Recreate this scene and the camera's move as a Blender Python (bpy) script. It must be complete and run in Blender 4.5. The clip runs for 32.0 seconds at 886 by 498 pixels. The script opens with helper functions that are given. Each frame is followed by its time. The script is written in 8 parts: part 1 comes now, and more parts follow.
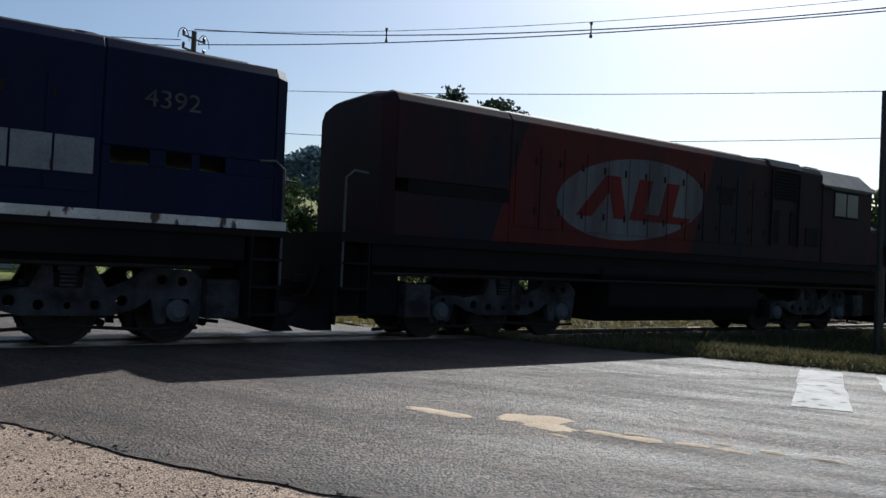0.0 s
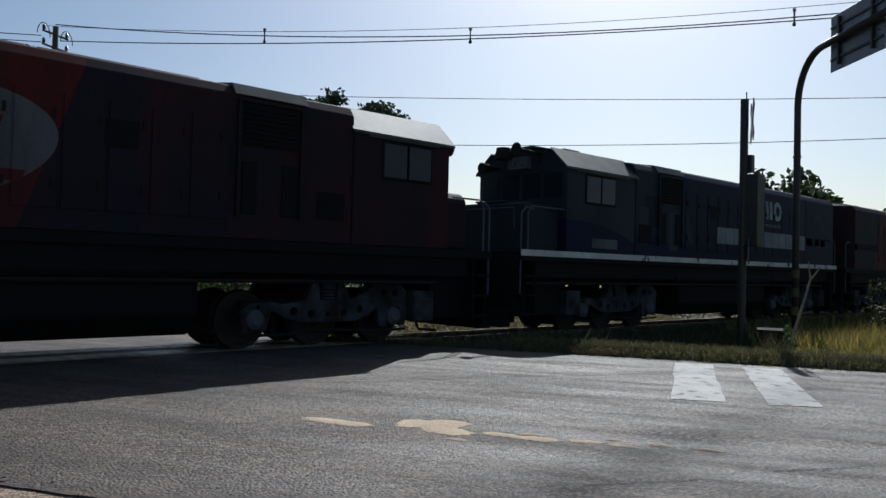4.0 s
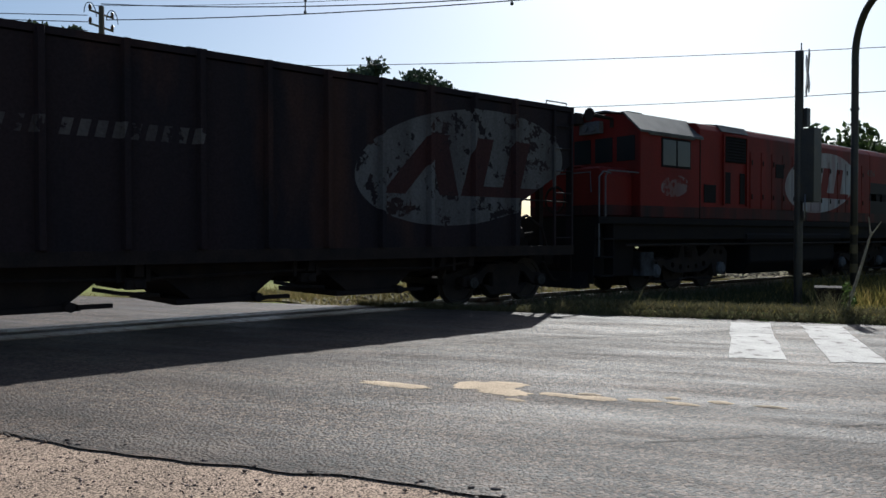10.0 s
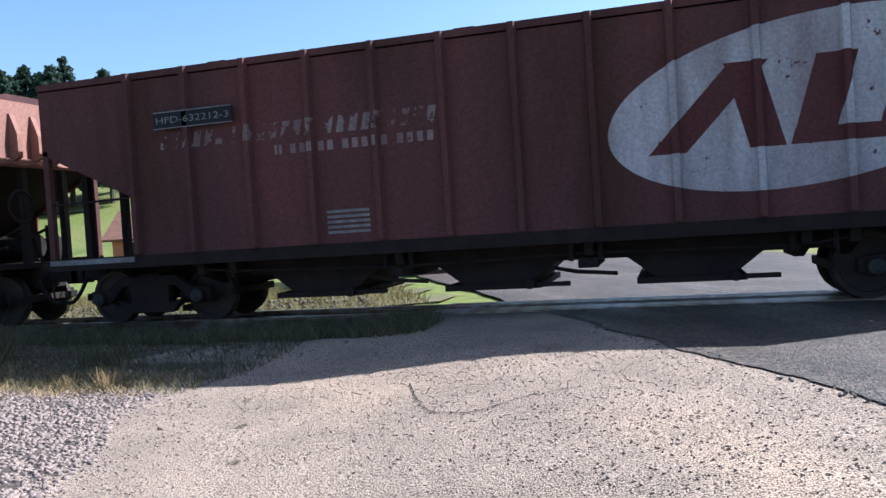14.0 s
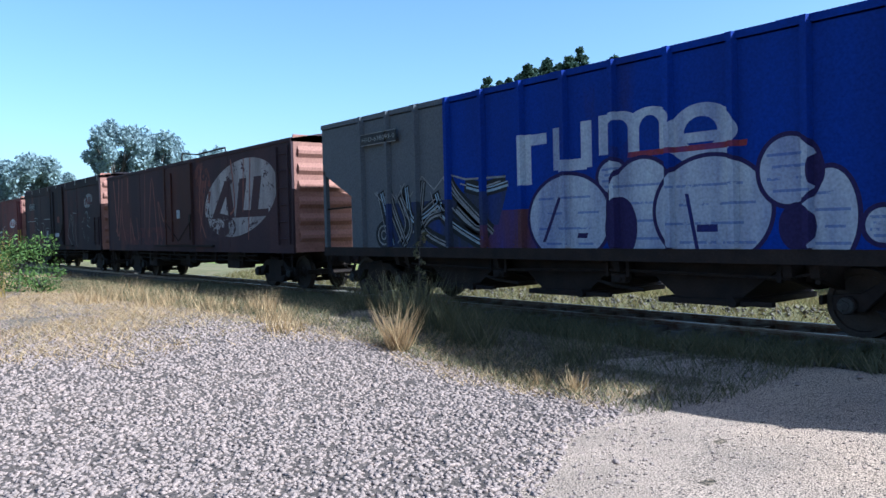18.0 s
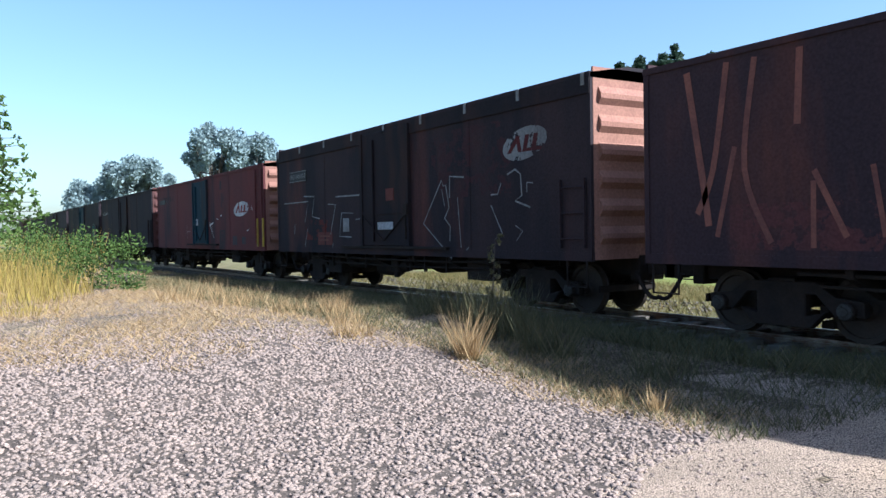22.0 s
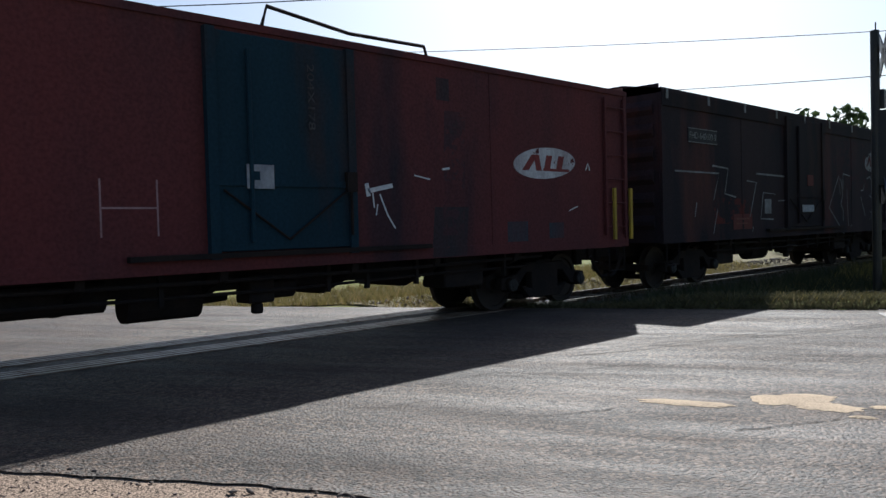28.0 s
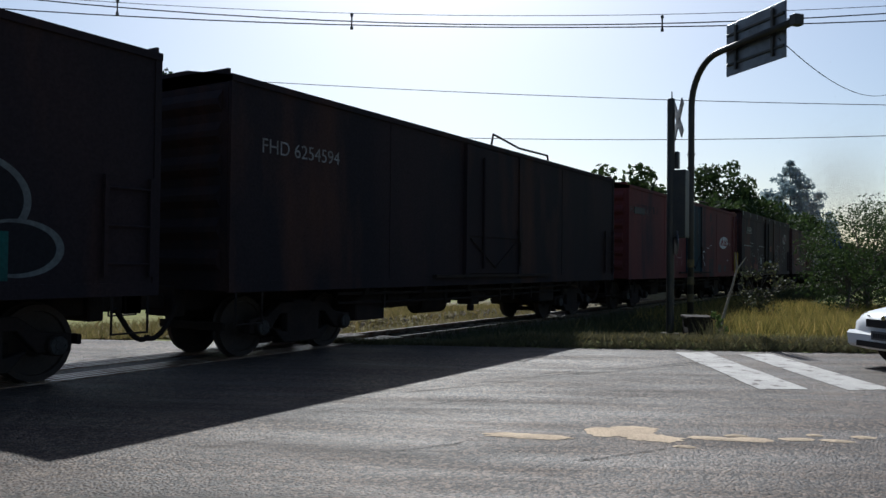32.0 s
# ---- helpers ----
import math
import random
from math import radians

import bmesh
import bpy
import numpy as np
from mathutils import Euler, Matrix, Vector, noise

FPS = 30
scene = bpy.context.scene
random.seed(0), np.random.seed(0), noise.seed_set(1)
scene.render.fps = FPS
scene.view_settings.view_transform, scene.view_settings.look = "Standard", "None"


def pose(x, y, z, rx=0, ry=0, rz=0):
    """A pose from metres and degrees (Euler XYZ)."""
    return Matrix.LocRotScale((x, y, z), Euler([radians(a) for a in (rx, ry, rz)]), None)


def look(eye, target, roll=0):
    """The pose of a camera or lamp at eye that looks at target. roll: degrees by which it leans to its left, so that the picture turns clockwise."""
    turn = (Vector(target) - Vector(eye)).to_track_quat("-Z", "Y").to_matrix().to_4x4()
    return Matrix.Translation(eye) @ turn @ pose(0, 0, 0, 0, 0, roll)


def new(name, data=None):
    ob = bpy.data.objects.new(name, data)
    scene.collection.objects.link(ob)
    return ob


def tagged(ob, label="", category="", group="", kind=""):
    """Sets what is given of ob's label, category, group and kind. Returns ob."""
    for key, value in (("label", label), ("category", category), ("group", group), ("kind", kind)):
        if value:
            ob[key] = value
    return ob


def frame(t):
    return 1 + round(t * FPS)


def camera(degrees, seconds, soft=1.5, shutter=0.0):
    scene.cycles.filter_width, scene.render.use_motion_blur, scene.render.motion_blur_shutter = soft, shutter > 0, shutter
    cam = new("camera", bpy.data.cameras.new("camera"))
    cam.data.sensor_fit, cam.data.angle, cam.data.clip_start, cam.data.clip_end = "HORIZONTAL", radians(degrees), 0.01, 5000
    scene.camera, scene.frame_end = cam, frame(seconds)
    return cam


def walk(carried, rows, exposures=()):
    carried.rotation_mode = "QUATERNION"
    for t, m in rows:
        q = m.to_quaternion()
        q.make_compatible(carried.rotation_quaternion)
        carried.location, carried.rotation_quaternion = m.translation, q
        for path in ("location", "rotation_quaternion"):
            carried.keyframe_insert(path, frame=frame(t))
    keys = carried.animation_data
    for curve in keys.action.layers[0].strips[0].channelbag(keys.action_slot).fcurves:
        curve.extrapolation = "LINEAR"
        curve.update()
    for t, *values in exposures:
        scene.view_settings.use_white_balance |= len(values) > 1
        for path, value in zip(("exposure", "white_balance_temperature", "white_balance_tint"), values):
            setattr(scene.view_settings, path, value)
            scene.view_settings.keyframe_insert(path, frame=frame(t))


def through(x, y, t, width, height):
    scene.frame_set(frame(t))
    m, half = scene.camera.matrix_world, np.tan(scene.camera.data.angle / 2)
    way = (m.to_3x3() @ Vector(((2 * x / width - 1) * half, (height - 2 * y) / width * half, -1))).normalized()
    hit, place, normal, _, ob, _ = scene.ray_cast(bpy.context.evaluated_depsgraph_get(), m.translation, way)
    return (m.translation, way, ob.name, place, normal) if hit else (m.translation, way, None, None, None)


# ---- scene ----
cam = camera(58.5, 32.0)
PATH = [
    (0, (0.029, -1.027, 1.381), (5.709, 7.201, 1.550), 2.57),
    (0.5, (0.058, -0.945, 1.405), (5.878, 7.184, 1.615), 2.49),
    (1, (0.024, -0.916, 1.413), (6.005, 7.096, 1.628), 2.59),
    (1.5, (-0.066, -0.963, 1.395), (6.077, 6.924, 1.621), 2.66),
    (2, (-0.103, -0.956, 1.392), (6.213, 6.794, 1.612), 2.68),
    (2.5, (-0.100, -0.961, 1.400), (6.382, 6.649, 1.625), 2.38),
    (3, (-0.078, -0.960, 1.398), (6.568, 6.508, 1.652), 1.98),
    (3.5, (-0.077, -0.948, 1.410), (6.717, 6.386, 1.659), 1.82),
    (5.5, (-0.059, -0.962, 1.426), (6.795, 6.314, 1.700), 0.89),
    (6, (-0.030, -0.912, 1.443), (6.572, 6.594, 1.734), 0.76),
    (6.5, (0.118, -0.755, 1.471), (6.363, 7.046, 1.867), 0.64),
    (7, (0.042, -0.893, 1.462), (6.331, 6.875, 1.805), 0.33),
    (7.5, (-0.023, -0.980, 1.424), (6.445, 6.642, 1.681), 0.14),
    (8, (-0.042, -0.949, 1.433), (6.592, 6.533, 1.554), 0.20),
    (8.5, (-0.075, -0.939, 1.430), (6.668, 6.446, 1.409), 0.50),
    (9, (-0.097, -0.961, 1.437), (6.678, 6.394, 1.316), 0.66),
    (9.5, (-0.082, -0.892, 1.423), (6.664, 6.488, 1.222), 0.67),
    (10, (-0.112, -0.892, 1.371), (6.310, 6.772, 1.205), -0.05),
    (10.5, (-0.112, -0.892, 1.355), (5.623, 7.298, 1.193), -0.80),
    (11, (-0.148, -0.899, 1.373), (4.663, 7.866, 1.200), -1.70),
    (11.5, (-0.105, -0.859, 1.378), (3.514, 8.462, 1.226), -2.81),
    (12, (-0.103, -0.836, 1.380), (2.502, 8.818, 1.271), -3.65),
    (12.5, (-0.112, -0.808, 1.392), (1.297, 9.092, 1.317), -4.03),
    (13, (-0.108, -0.996, 1.412), (-0.126, 9.003, 1.342), -4.26),
    (13.5, (0.021, -0.993, 1.373), (-1.549, 8.882, 1.245), -4.17),
    (14, (-0.060, -0.697, 1.330), (-2.837, 8.905, 1.036), -3.69),
    (14.5, (-0.139, -0.503, 1.358), (-3.885, 8.761, 0.971), -3.48),
    (15, (-0.141, -0.260, 1.424), (-4.979, 8.483, 1.028), -3.82),
    (15.5, (-0.176, -0.040, 1.381), (-5.962, 8.112, 1.106), -2.57),
    (17.5, (-0.499, 0.310, 1.530), (-8.122, 6.776, 1.263), -1.81),
    (18, (-0.555, 0.430, 1.539), (-8.344, 6.697, 1.282), -1.45),
    (18.5, (-0.665, 0.581, 1.519), (-8.599, 6.664, 1.317), -1.34),
    (19, (-0.734, 0.675, 1.534), (-8.797, 6.585, 1.330), -1.59),
    (19.5, (-0.820, 0.757, 1.529), (-9.007, 6.497, 1.398), -1.11),
    (20, (-0.838, 0.774, 1.531), (-9.124, 6.373, 1.500), -0.38),
    (20.5, (-0.841, 0.815, 1.544), (-9.209, 6.290, 1.516), -0.33),
    (21, (-0.863, 0.880, 1.536), (-9.280, 6.279, 1.452), -0.66),
    (21.5, (-0.909, 0.947, 1.535), (-9.341, 6.321, 1.381), -0.83),
    (22, (-0.907, 0.966, 1.544), (-9.347, 6.326, 1.324), -1.00),
    (22.5, (-0.896, 0.979, 1.536), (-9.341, 6.328, 1.263), -0.96),
    (23, (-0.898, 0.995, 1.552), (-9.310, 6.390, 1.213), -1.18),
    (23.5, (-0.927, 0.991, 1.556), (-9.118, 6.719, 1.232), -0.88),
    (24, (-1.002, 0.995, 1.542), (-8.708, 7.361, 1.248), -1.04),
    (24.5, (-1.128, 0.950, 1.560), (-7.727, 8.455, 1.212), -1.58),
    (26.5, (-1.379, 1.440, 1.300), (0.076, 11.334, 1.331), -1.35),
    (27, (-1.539, 1.507, 1.395), (2.421, 10.689, 1.356), -2.80),
    (27.5, (-1.462, 1.601, 1.424), (4.137, 9.886, 1.326), -2.11),
    (28, (-1.496, 1.767, 1.441), (5.485, 8.922, 1.177), -1.51),
    (28.5, (-1.815, 1.766, 1.470), (6.049, 7.930, 1.049), -0.12),
    (29, (-1.661, 1.933, 1.394), (6.807, 7.248, 1.155), 0.06),
    (29.5, (-1.756, 1.971, 1.414), (6.793, 7.158, 1.491), 0.80),
    (30, (-1.791, 1.997, 1.441), (6.766, 7.171, 1.557), 1.03),
    (30.5, (-1.767, 2.031, 1.432), (6.787, 7.209, 1.556), 0.96),
    (31, (-1.759, 2.025, 1.432), (6.775, 7.235, 1.563), 0.89),
    (31.5, (-1.757, 2.022, 1.432), (6.761, 7.260, 1.571), 0.74),
    (32, (-1.748, 2.023, 1.425), (6.727, 7.328, 1.612), 0.62),
]
EXPOSURES = [(0, 0.2, 5750, 6), (2, 0.0, 5650, 6), (6.5, -0.1, 5700, 6), (9.5, 0.25, 5900, 7), (11.5, 0.45, 5550, 5), (12.5, 0.75, 5450, 5), (13.2, 0.9, 5400, 5), (14.0, 1.38, 5200, 8), (14.8, 1.4, 5000, 4), (17.5, 1.38, 4850, 3), (19.2, 1.38, 4900, 3), (20, 1.42, 5200, 5), (24.5, 1.48, 5300, 5),
             (25.7, 1.5, 5200, 5), (26.5, 2.1, 4250, 4), (27.1, 2.1, 4250, 4), (28.0, 0.4, 5850, 8), (29, 0.2, 5800, 7), (32, 0.15, 5750, 7)]
walk(cam, [(t, look(eye, target, roll)) for t, eye, target, roll in PATH], EXPOSURES)

# ---- light: low winter sun behind the train, clear sky ----
SUN_BEARING, SUN_HEIGHT = 33.6, 39.0
world = bpy.data.worlds.new("clear_sky")
scene.world = world
world.use_nodes = True
wn = world.node_tree
sky = wn.nodes.new("ShaderNodeTexSky")
sky.sky_type, sky.sun_disc = "NISHITA", False
sky.sun_elevation, sky.sun_rotation = radians(SUN_HEIGHT), radians(90 - SUN_BEARING)
sky.dust_density, sky.air_density = 1.6, 1.0
wn.links.new(sky.outputs[0], wn.nodes["Background"].inputs[0])
wn.nodes["Background"].inputs[1].default_value = 0.08
sun = new("sun", bpy.data.lights.new("sun", "SUN"))
sun.data.energy, sun.data.angle, sun.data.color = 5.0, radians(0.53), (1.0, 0.94, 0.85)
_b, _h = radians(SUN_BEARING), radians(SUN_HEIGHT)
sun.matrix_world = look((60 * math.cos(_b), 60 * math.sin(_b), 60 * math.tan(_h)), (0, 0, 0))


# ---- materials ----
def material(name, base, rough=0.7, metal=0.0, second=None, amount=0.5, size=3.0, grain=40.0, grain_amount=0.15, bump=0.2, stretch=(1, 1, 1), third=None, third_size=0.6, third_edge=(0.55, 0.7), coords="Object", random_hue=0.0, bump_size=None, spec=0.2, grain_range=(0.3, 0.7), depth=0.02, grain_rough=0.5, grain_detail=4.0, turn=0.0):
    m = bpy.data.materials.new(name)
    m.use_nodes = True
    nt = m.node_tree
    n, l = nt.nodes, nt.links
    b = n["Principled BSDF"]
    b.inputs["Roughness"].default_value, b.inputs["Metallic"].default_value = rough, metal
    b.inputs["Specular IOR Level"].default_value = spec
    tc = n.new("ShaderNodeTexCoord")
    mp = n.new("ShaderNodeMapping")
    mp.inputs["Scale"].default_value = stretch
    if turn:
        mp.vector_type = "TEXTURE"
        mp.inputs["Rotation"].default_value = (0, 0, radians(turn))
    l.new(tc.outputs[coords], mp.inputs[0])

    def noise_tex(scale, detail=6.0, mapped=True):
        t = n.new("ShaderNodeTexNoise")
        t.inputs["Scale"].default_value, t.inputs["Detail"].default_value = scale, detail
        l.new(mp.outputs[0] if mapped else tc.outputs[coords], t.inputs["Vector"])
        return t

    def ramp(src, lo, hi):
        r = n.new("ShaderNodeMapRange")
        r.inputs["From Min"].default_value, r.inputs["From Max"].default_value = lo, hi
        l.new(src, r.inputs["Value"])
        return r.outputs[0]

    def mix(fac, a, c):
        x = n.new("ShaderNodeMix")
        x.data_type = "RGBA"
        for sock, v in ((x.inputs["Factor"], fac), (x.inputs[6], a), (x.inputs[7], c)):
            if hasattr(v, "is_output"):
                l.new(v, sock)
            elif isinstance(v, (int, float)):
                sock.default_value = v
            else:
                sock.default_value = (*v, 1)
        return x.outputs[2]

    colour = base
    if second is not None:
        t = noise_tex(size)
        colour = mix(ramp(t.outputs["Fac"], 0.5 - 0.25 / max(amount, 0.01) * 0.5, 0.62), base, second)
    if third is not None:
        t = noise_tex(third_size, 8.0)
        colour = mix(ramp(t.outputs["Fac"], *third_edge), colour, third)
    g = noise_tex(grain, grain_detail, False)
    g.inputs["Roughness"].default_value = grain_rough
    dark = n.new("ShaderNodeMapRange")
    dark.inputs["To Min"].default_value, dark.inputs["To Max"].default_value = 1 - grain_amount, 1 + grain_amount
    dark.inputs["From Min"].default_value, dark.inputs["From Max"].default_value = grain_range
    l.new(g.outputs["Fac"], dark.inputs["Value"])
    hsv = n.new("ShaderNodeHueSaturation")
    l.new(dark.outputs[0], hsv.inputs["Value"])
    if random_hue:
        oi = n.new("ShaderNodeObjectInfo")
        rr = n.new("ShaderNodeMapRange")
        rr.inputs["To Min"].default_value, rr.inputs["To Max"].default_value = 0.5 - random_hue, 0.5 + random_hue
        l.new(oi.outputs["Random"], rr.inputs["Value"])
        l.new(rr.outputs[0], hsv.inputs["Hue"])
    if hasattr(colour, "is_output"):
        l.new(colour, hsv.inputs["Color"])
    else:
        hsv.inputs["Color"].default_value = (*colour, 1)
    l.new(hsv.outputs[0], b.inputs["Base Color"])
    if bump:
        bn = n.new("ShaderNodeBump")
        bn.inputs["Strength"].default_value, bn.inputs["Distance"].default_value = bump, depth
        src = noise_tex(bump_size, 6.0, False) if bump_size else g
        l.new(src.outputs["Fac"], bn.inputs["Height"])
        l.new(bn.outputs[0], b.inputs["Normal"])
    return m




def asphalt_material():
    """Worn asphalt: pale and dark chippings in a dark binder, polished wheel lanes, streaks along the road."""
    m = bpy.data.materials.new("asphalt")
    m.use_nodes = True
    n, l = m.node_tree.nodes, m.node_tree.links
    b = n["Principled BSDF"]
    tc = n.new("ShaderNodeTexCoord")
    mp = n.new("ShaderNodeMapping")
    mp.vector_type = "TEXTURE"
    mp.inputs["Rotation"].default_value = (0, 0, radians(118))
    mp.inputs["Scale"].default_value = (6.0, 1.0, 1.0)
    l.new(tc.outputs["Object"], mp.inputs[0])

    def tex(scale, detail, along=False, rough=0.6):
        t = n.new("ShaderNodeTexNoise")
        t.inputs["Scale"].default_value, t.inputs["Detail"].default_value, t.inputs["Roughness"].default_value = scale, detail, rough
        l.new((mp if along else tc).outputs[0 if along else "Object"], t.inputs["Vector"])
        return t.outputs["Fac"]

    def span(src, a, c, lo, hi):
        r = n.new("ShaderNodeMapRange")
        for k, v in (("From Min", a), ("From Max", c), ("To Min", lo), ("To Max", hi)):
            r.inputs[k].default_value = v
        l.new(src, r.inputs["Value"])
        return r.outputs[0]

    def blend(kind, fac, a, c):
        x = n.new("ShaderNodeMix")
        x.data_type, x.blend_type = "RGBA", kind
        for sock, v in ((x.inputs["Factor"], fac), (x.inputs[6], a), (x.inputs[7], c)):
            if hasattr(v, "is_output"):
                l.new(v, sock)
            elif isinstance(v, (int, float)):
                sock.default_value = v
            else:
                sock.default_value = (*v, 1)
        return x.outputs[2]

    chips = n.new("ShaderNodeTexVoronoi")
    chips.inputs["Scale"].default_value = 42.0
    l.new(tc.outputs["Object"], chips.inputs["Vector"])
    sep = n.new("ShaderNodeSeparateColor")
    l.new(chips.outputs["Color"], sep.inputs[0])
    c = blend("MIX", span(sep.outputs[0], 0.35, 1.0, 0, 1), (0.03, 0.022, 0.018), (0.195, 0.138, 0.102))
    c = blend("MIX", span(tex(1.1, 7, True), 0.42, 0.68, 0, 0.75), c, (0.03, 0.024, 0.021))
    c = blend("MIX", span(tex(0.8, 8), 0.5, 0.72, 0, 0.55), c, (0.15, 0.105, 0.076))
    c = blend("MIX", span(tex(17, 3, False, 0.75), 0.52, 0.66, 0, 0.8), c, (0.02, 0.017, 0.016))
    l.new(c, b.inputs["Base Color"])
    l.new(span(tex(2.3, 6, True), 0.35, 0.65, 0.55, 0.8), b.inputs["Roughness"])
    b.inputs["Specular IOR Level"].default_value = 0.38
    b1, b2 = n.new("ShaderNodeBump"), n.new("ShaderNodeBump")
    b1.inputs["Strength"].default_value, b1.inputs["Distance"].default_value = 0.75, 0.04
    l.new(tex(9, 6, False, 0.72), b1.inputs["Height"])
    b2.inputs["Strength"].default_value, b2.inputs["Distance"].default_value = 0.9, 0.012
    b2.invert = True
    l.new(chips.outputs["Distance"], b2.inputs["Height"])
    l.new(b1.outputs[0], b2.inputs["Normal"])
    l.new(b2.outputs[0], b.inputs["Normal"])
    return m


ASPHALT = asphalt_material()
SHOULDER = material("packed_gravel", (0.3, 0.22, 0.165), 0.9, second=(0.215, 0.16, 0.12), size=1.1, grain=85, grain_amount=0.9, bump=0.9, third=(0.33, 0.235, 0.165), third_size=0.4, third_edge=(0.5, 0.66), grain_range=(0.38, 0.6), depth=0.012)
DUST = material("stony_soil", (0.18, 0.132, 0.088), 0.95, second=(0.11, 0.083, 0.058), size=1.6, grain=34, grain_amount=0.9, bump=1.0, third=(0.24, 0.175, 0.105), third_size=0.7, grain_range=(0.4, 0.6), grain_rough=0.7)
SOIL = material("dry_grass_soil", (0.17, 0.14, 0.08), 0.95, second=(0.12, 0.11, 0.05), size=0.8, grain=30, grain_amount=0.5, bump=0.6)
FIELD = material("grass_field", (0.105, 0.14, 0.025), 0.95, second=(0.165, 0.155, 0.045), size=0.05, grain=3, grain_amount=0.3, bump=0.3, third=(0.075, 0.105, 0.022), third_size=0.12)
BALLAST = material("ballast", (0.16, 0.14, 0.125), 0.9, second=(0.1, 0.085, 0.07), size=1.5, grain=25, grain_amount=0.6, bump=1.0)
STONE = material("crushed_stone", (0.31, 0.228, 0.19), 0.92, second=(0.2, 0.152, 0.13), size=7, grain=60, grain_amount=0.35, bump=0.4)
# soil colour darkened to stand for shade in the gaps between stones
GAP_SHADE = material("gap_shade_soil", (0.11, 0.083, 0.068), 0.95, second=(0.065, 0.05, 0.042), size=3, grain=40, grain_amount=0.5, bump=0.6)
RAIL = material("rail_steel", (0.28, 0.25, 0.22), 0.35, 0.9, second=(0.12, 0.07, 0.05), size=5, grain=60, bump=0.1)
WHITE_PAINT = material("road_paint", (0.52, 0.5, 0.47), 0.75, second=(0.34, 0.32, 0.3), amount=0.3, size=2.5, grain=60, grain_amount=0.25, bump=0.3, third=(0.12, 0.105, 0.095), third_size=5, third_edge=(0.58, 0.66))
SAND = material("spilled_sand", (0.6, 0.47, 0.33), 0.95, second=(0.45, 0.35, 0.25), size=3, grain=60, grain_amount=0.25, bump=0.4)
GRIME = material("undercarriage_grime", (0.014, 0.012, 0.012), 0.85, spec=0.12, second=(0.026, 0.019, 0.016), size=3, grain=30, bump=0.3)
STEEL_DARK = material("wheel_steel", (0.026, 0.021, 0.02), 0.65, 0.2, second=(0.045, 0.034, 0.028), size=4, grain=30, bump=0.2)
CAP_STEEL = material("dusty_axle_cap", (0.06, 0.058, 0.055), 0.7, 0.2, second=(0.03, 0.027, 0.025), size=9, grain=30, bump=0.1)
GREY_FRAME = material("grey_bogie_paint", (0.075, 0.08, 0.09), 0.8, spec=0.1, second=(0.018, 0.016, 0.016), size=2.5, grain=30, bump=0.2)
RED_LOCO = material("red_loco_paint", (0.155, 0.014, 0.011), 0.6, spec=0.1, second=(0.1, 0.011, 0.009), size=1.2, grain=25, grain_amount=0.1, bump=0.08, stretch=(1, 1, 0.25), third=(0.02, 0.014, 0.013), third_size=0.9, third_edge=(0.56, 0.76))
SOOTY_RED = material("sooty_red_paint", (0.045, 0.012, 0.012), 0.7, spec=0.12, second=(0.018, 0.013, 0.016), size=1.0, grain=25, grain_amount=0.1, bump=0.08, stretch=(1, 1, 0.25), third=(0.013, 0.014, 0.02), third_size=0.8, third_edge=(0.5, 0.7))
BLACK_LOCO = material("black_loco_paint", (0.008, 0.008, 0.01), 0.75, spec=0.08, second=(0.013, 0.011, 0.011), size=1.5, grain=25, grain_amount=0.1, bump=0.08, stretch=(1, 1, 0.3))
BLUE_LOCO = material("navy_loco_paint", (0.006, 0.01, 0.038), 0.6, spec=0.1, second=(0.006, 0.008, 0.022), size=1.2, grain=25, grain_amount=0.1, bump=0.06, stretch=(1, 1, 0.3))
GREEN_GREY = material("grey_green_cab_paint", (0.03, 0.037, 0.042), 0.6, spec=0.1, second=(0.018, 0.023, 0.028), size=1.2, grain=25, grain_amount=0.1, bump=0.06, stretch=(1, 1, 0.3))
WHITE_WORN = material("worn_white_paint", (0.62, 0.62, 0.6), 0.6, second=(0.42, 0.41, 0.38), size=2.0, grain=30, bump=0.08, stretch=(1, 1, 0.4), third=(0.07, 0.045, 0.035), third_size=5.0, third_edge=(0.6, 0.64))
ROOF_GREY = material("dusty_grey_roof", (0.1, 0.1, 0.1), 0.6, second=(0.055, 0.055, 0.055), size=2.0, grain=30, bump=0.1)
GLASS = material("dark_window_glass", (0.01, 0.014, 0.017), 0.12, grain_amount=0.02, bump=0.0, spec=0.3)


def rusty(name, base, second, third=(0.05, 0.025, 0.018), edge=(0.56, 0.72)):
    return material(name, base, 0.8, spec=0.12, second=second, size=0.9, grain=25, grain_amount=0.18, bump=0.12, stretch=(1, 1, 0.22), third=third, third_size=0.8, third_edge=edge)


BROWN_A = rusty("brown_wagon_paint", (0.046, 0.028, 0.03), (0.026, 0.019, 0.023))
BROWN_B = rusty("red_brown_wagon_paint", (0.12, 0.047, 0.042), (0.076, 0.036, 0.034))
BROWN_C = rusty("rust_red_wagon_paint", (0.15, 0.055, 0.042), (0.095, 0.04, 0.034))
BROWN_D = rusty("dark_brown_wagon_paint", (0.026, 0.017, 0.018), (0.014, 0.012, 0.015))
BOX_RED = rusty("faded_red_wagon_paint", (0.125, 0.033, 0.032), (0.085, 0.03, 0.031), (0.022, 0.022, 0.028), (0.58, 0.72))
BOX_TEAL = rusty("teal_door_paint", (0.013, 0.04, 0.06), (0.012, 0.03, 0.042))
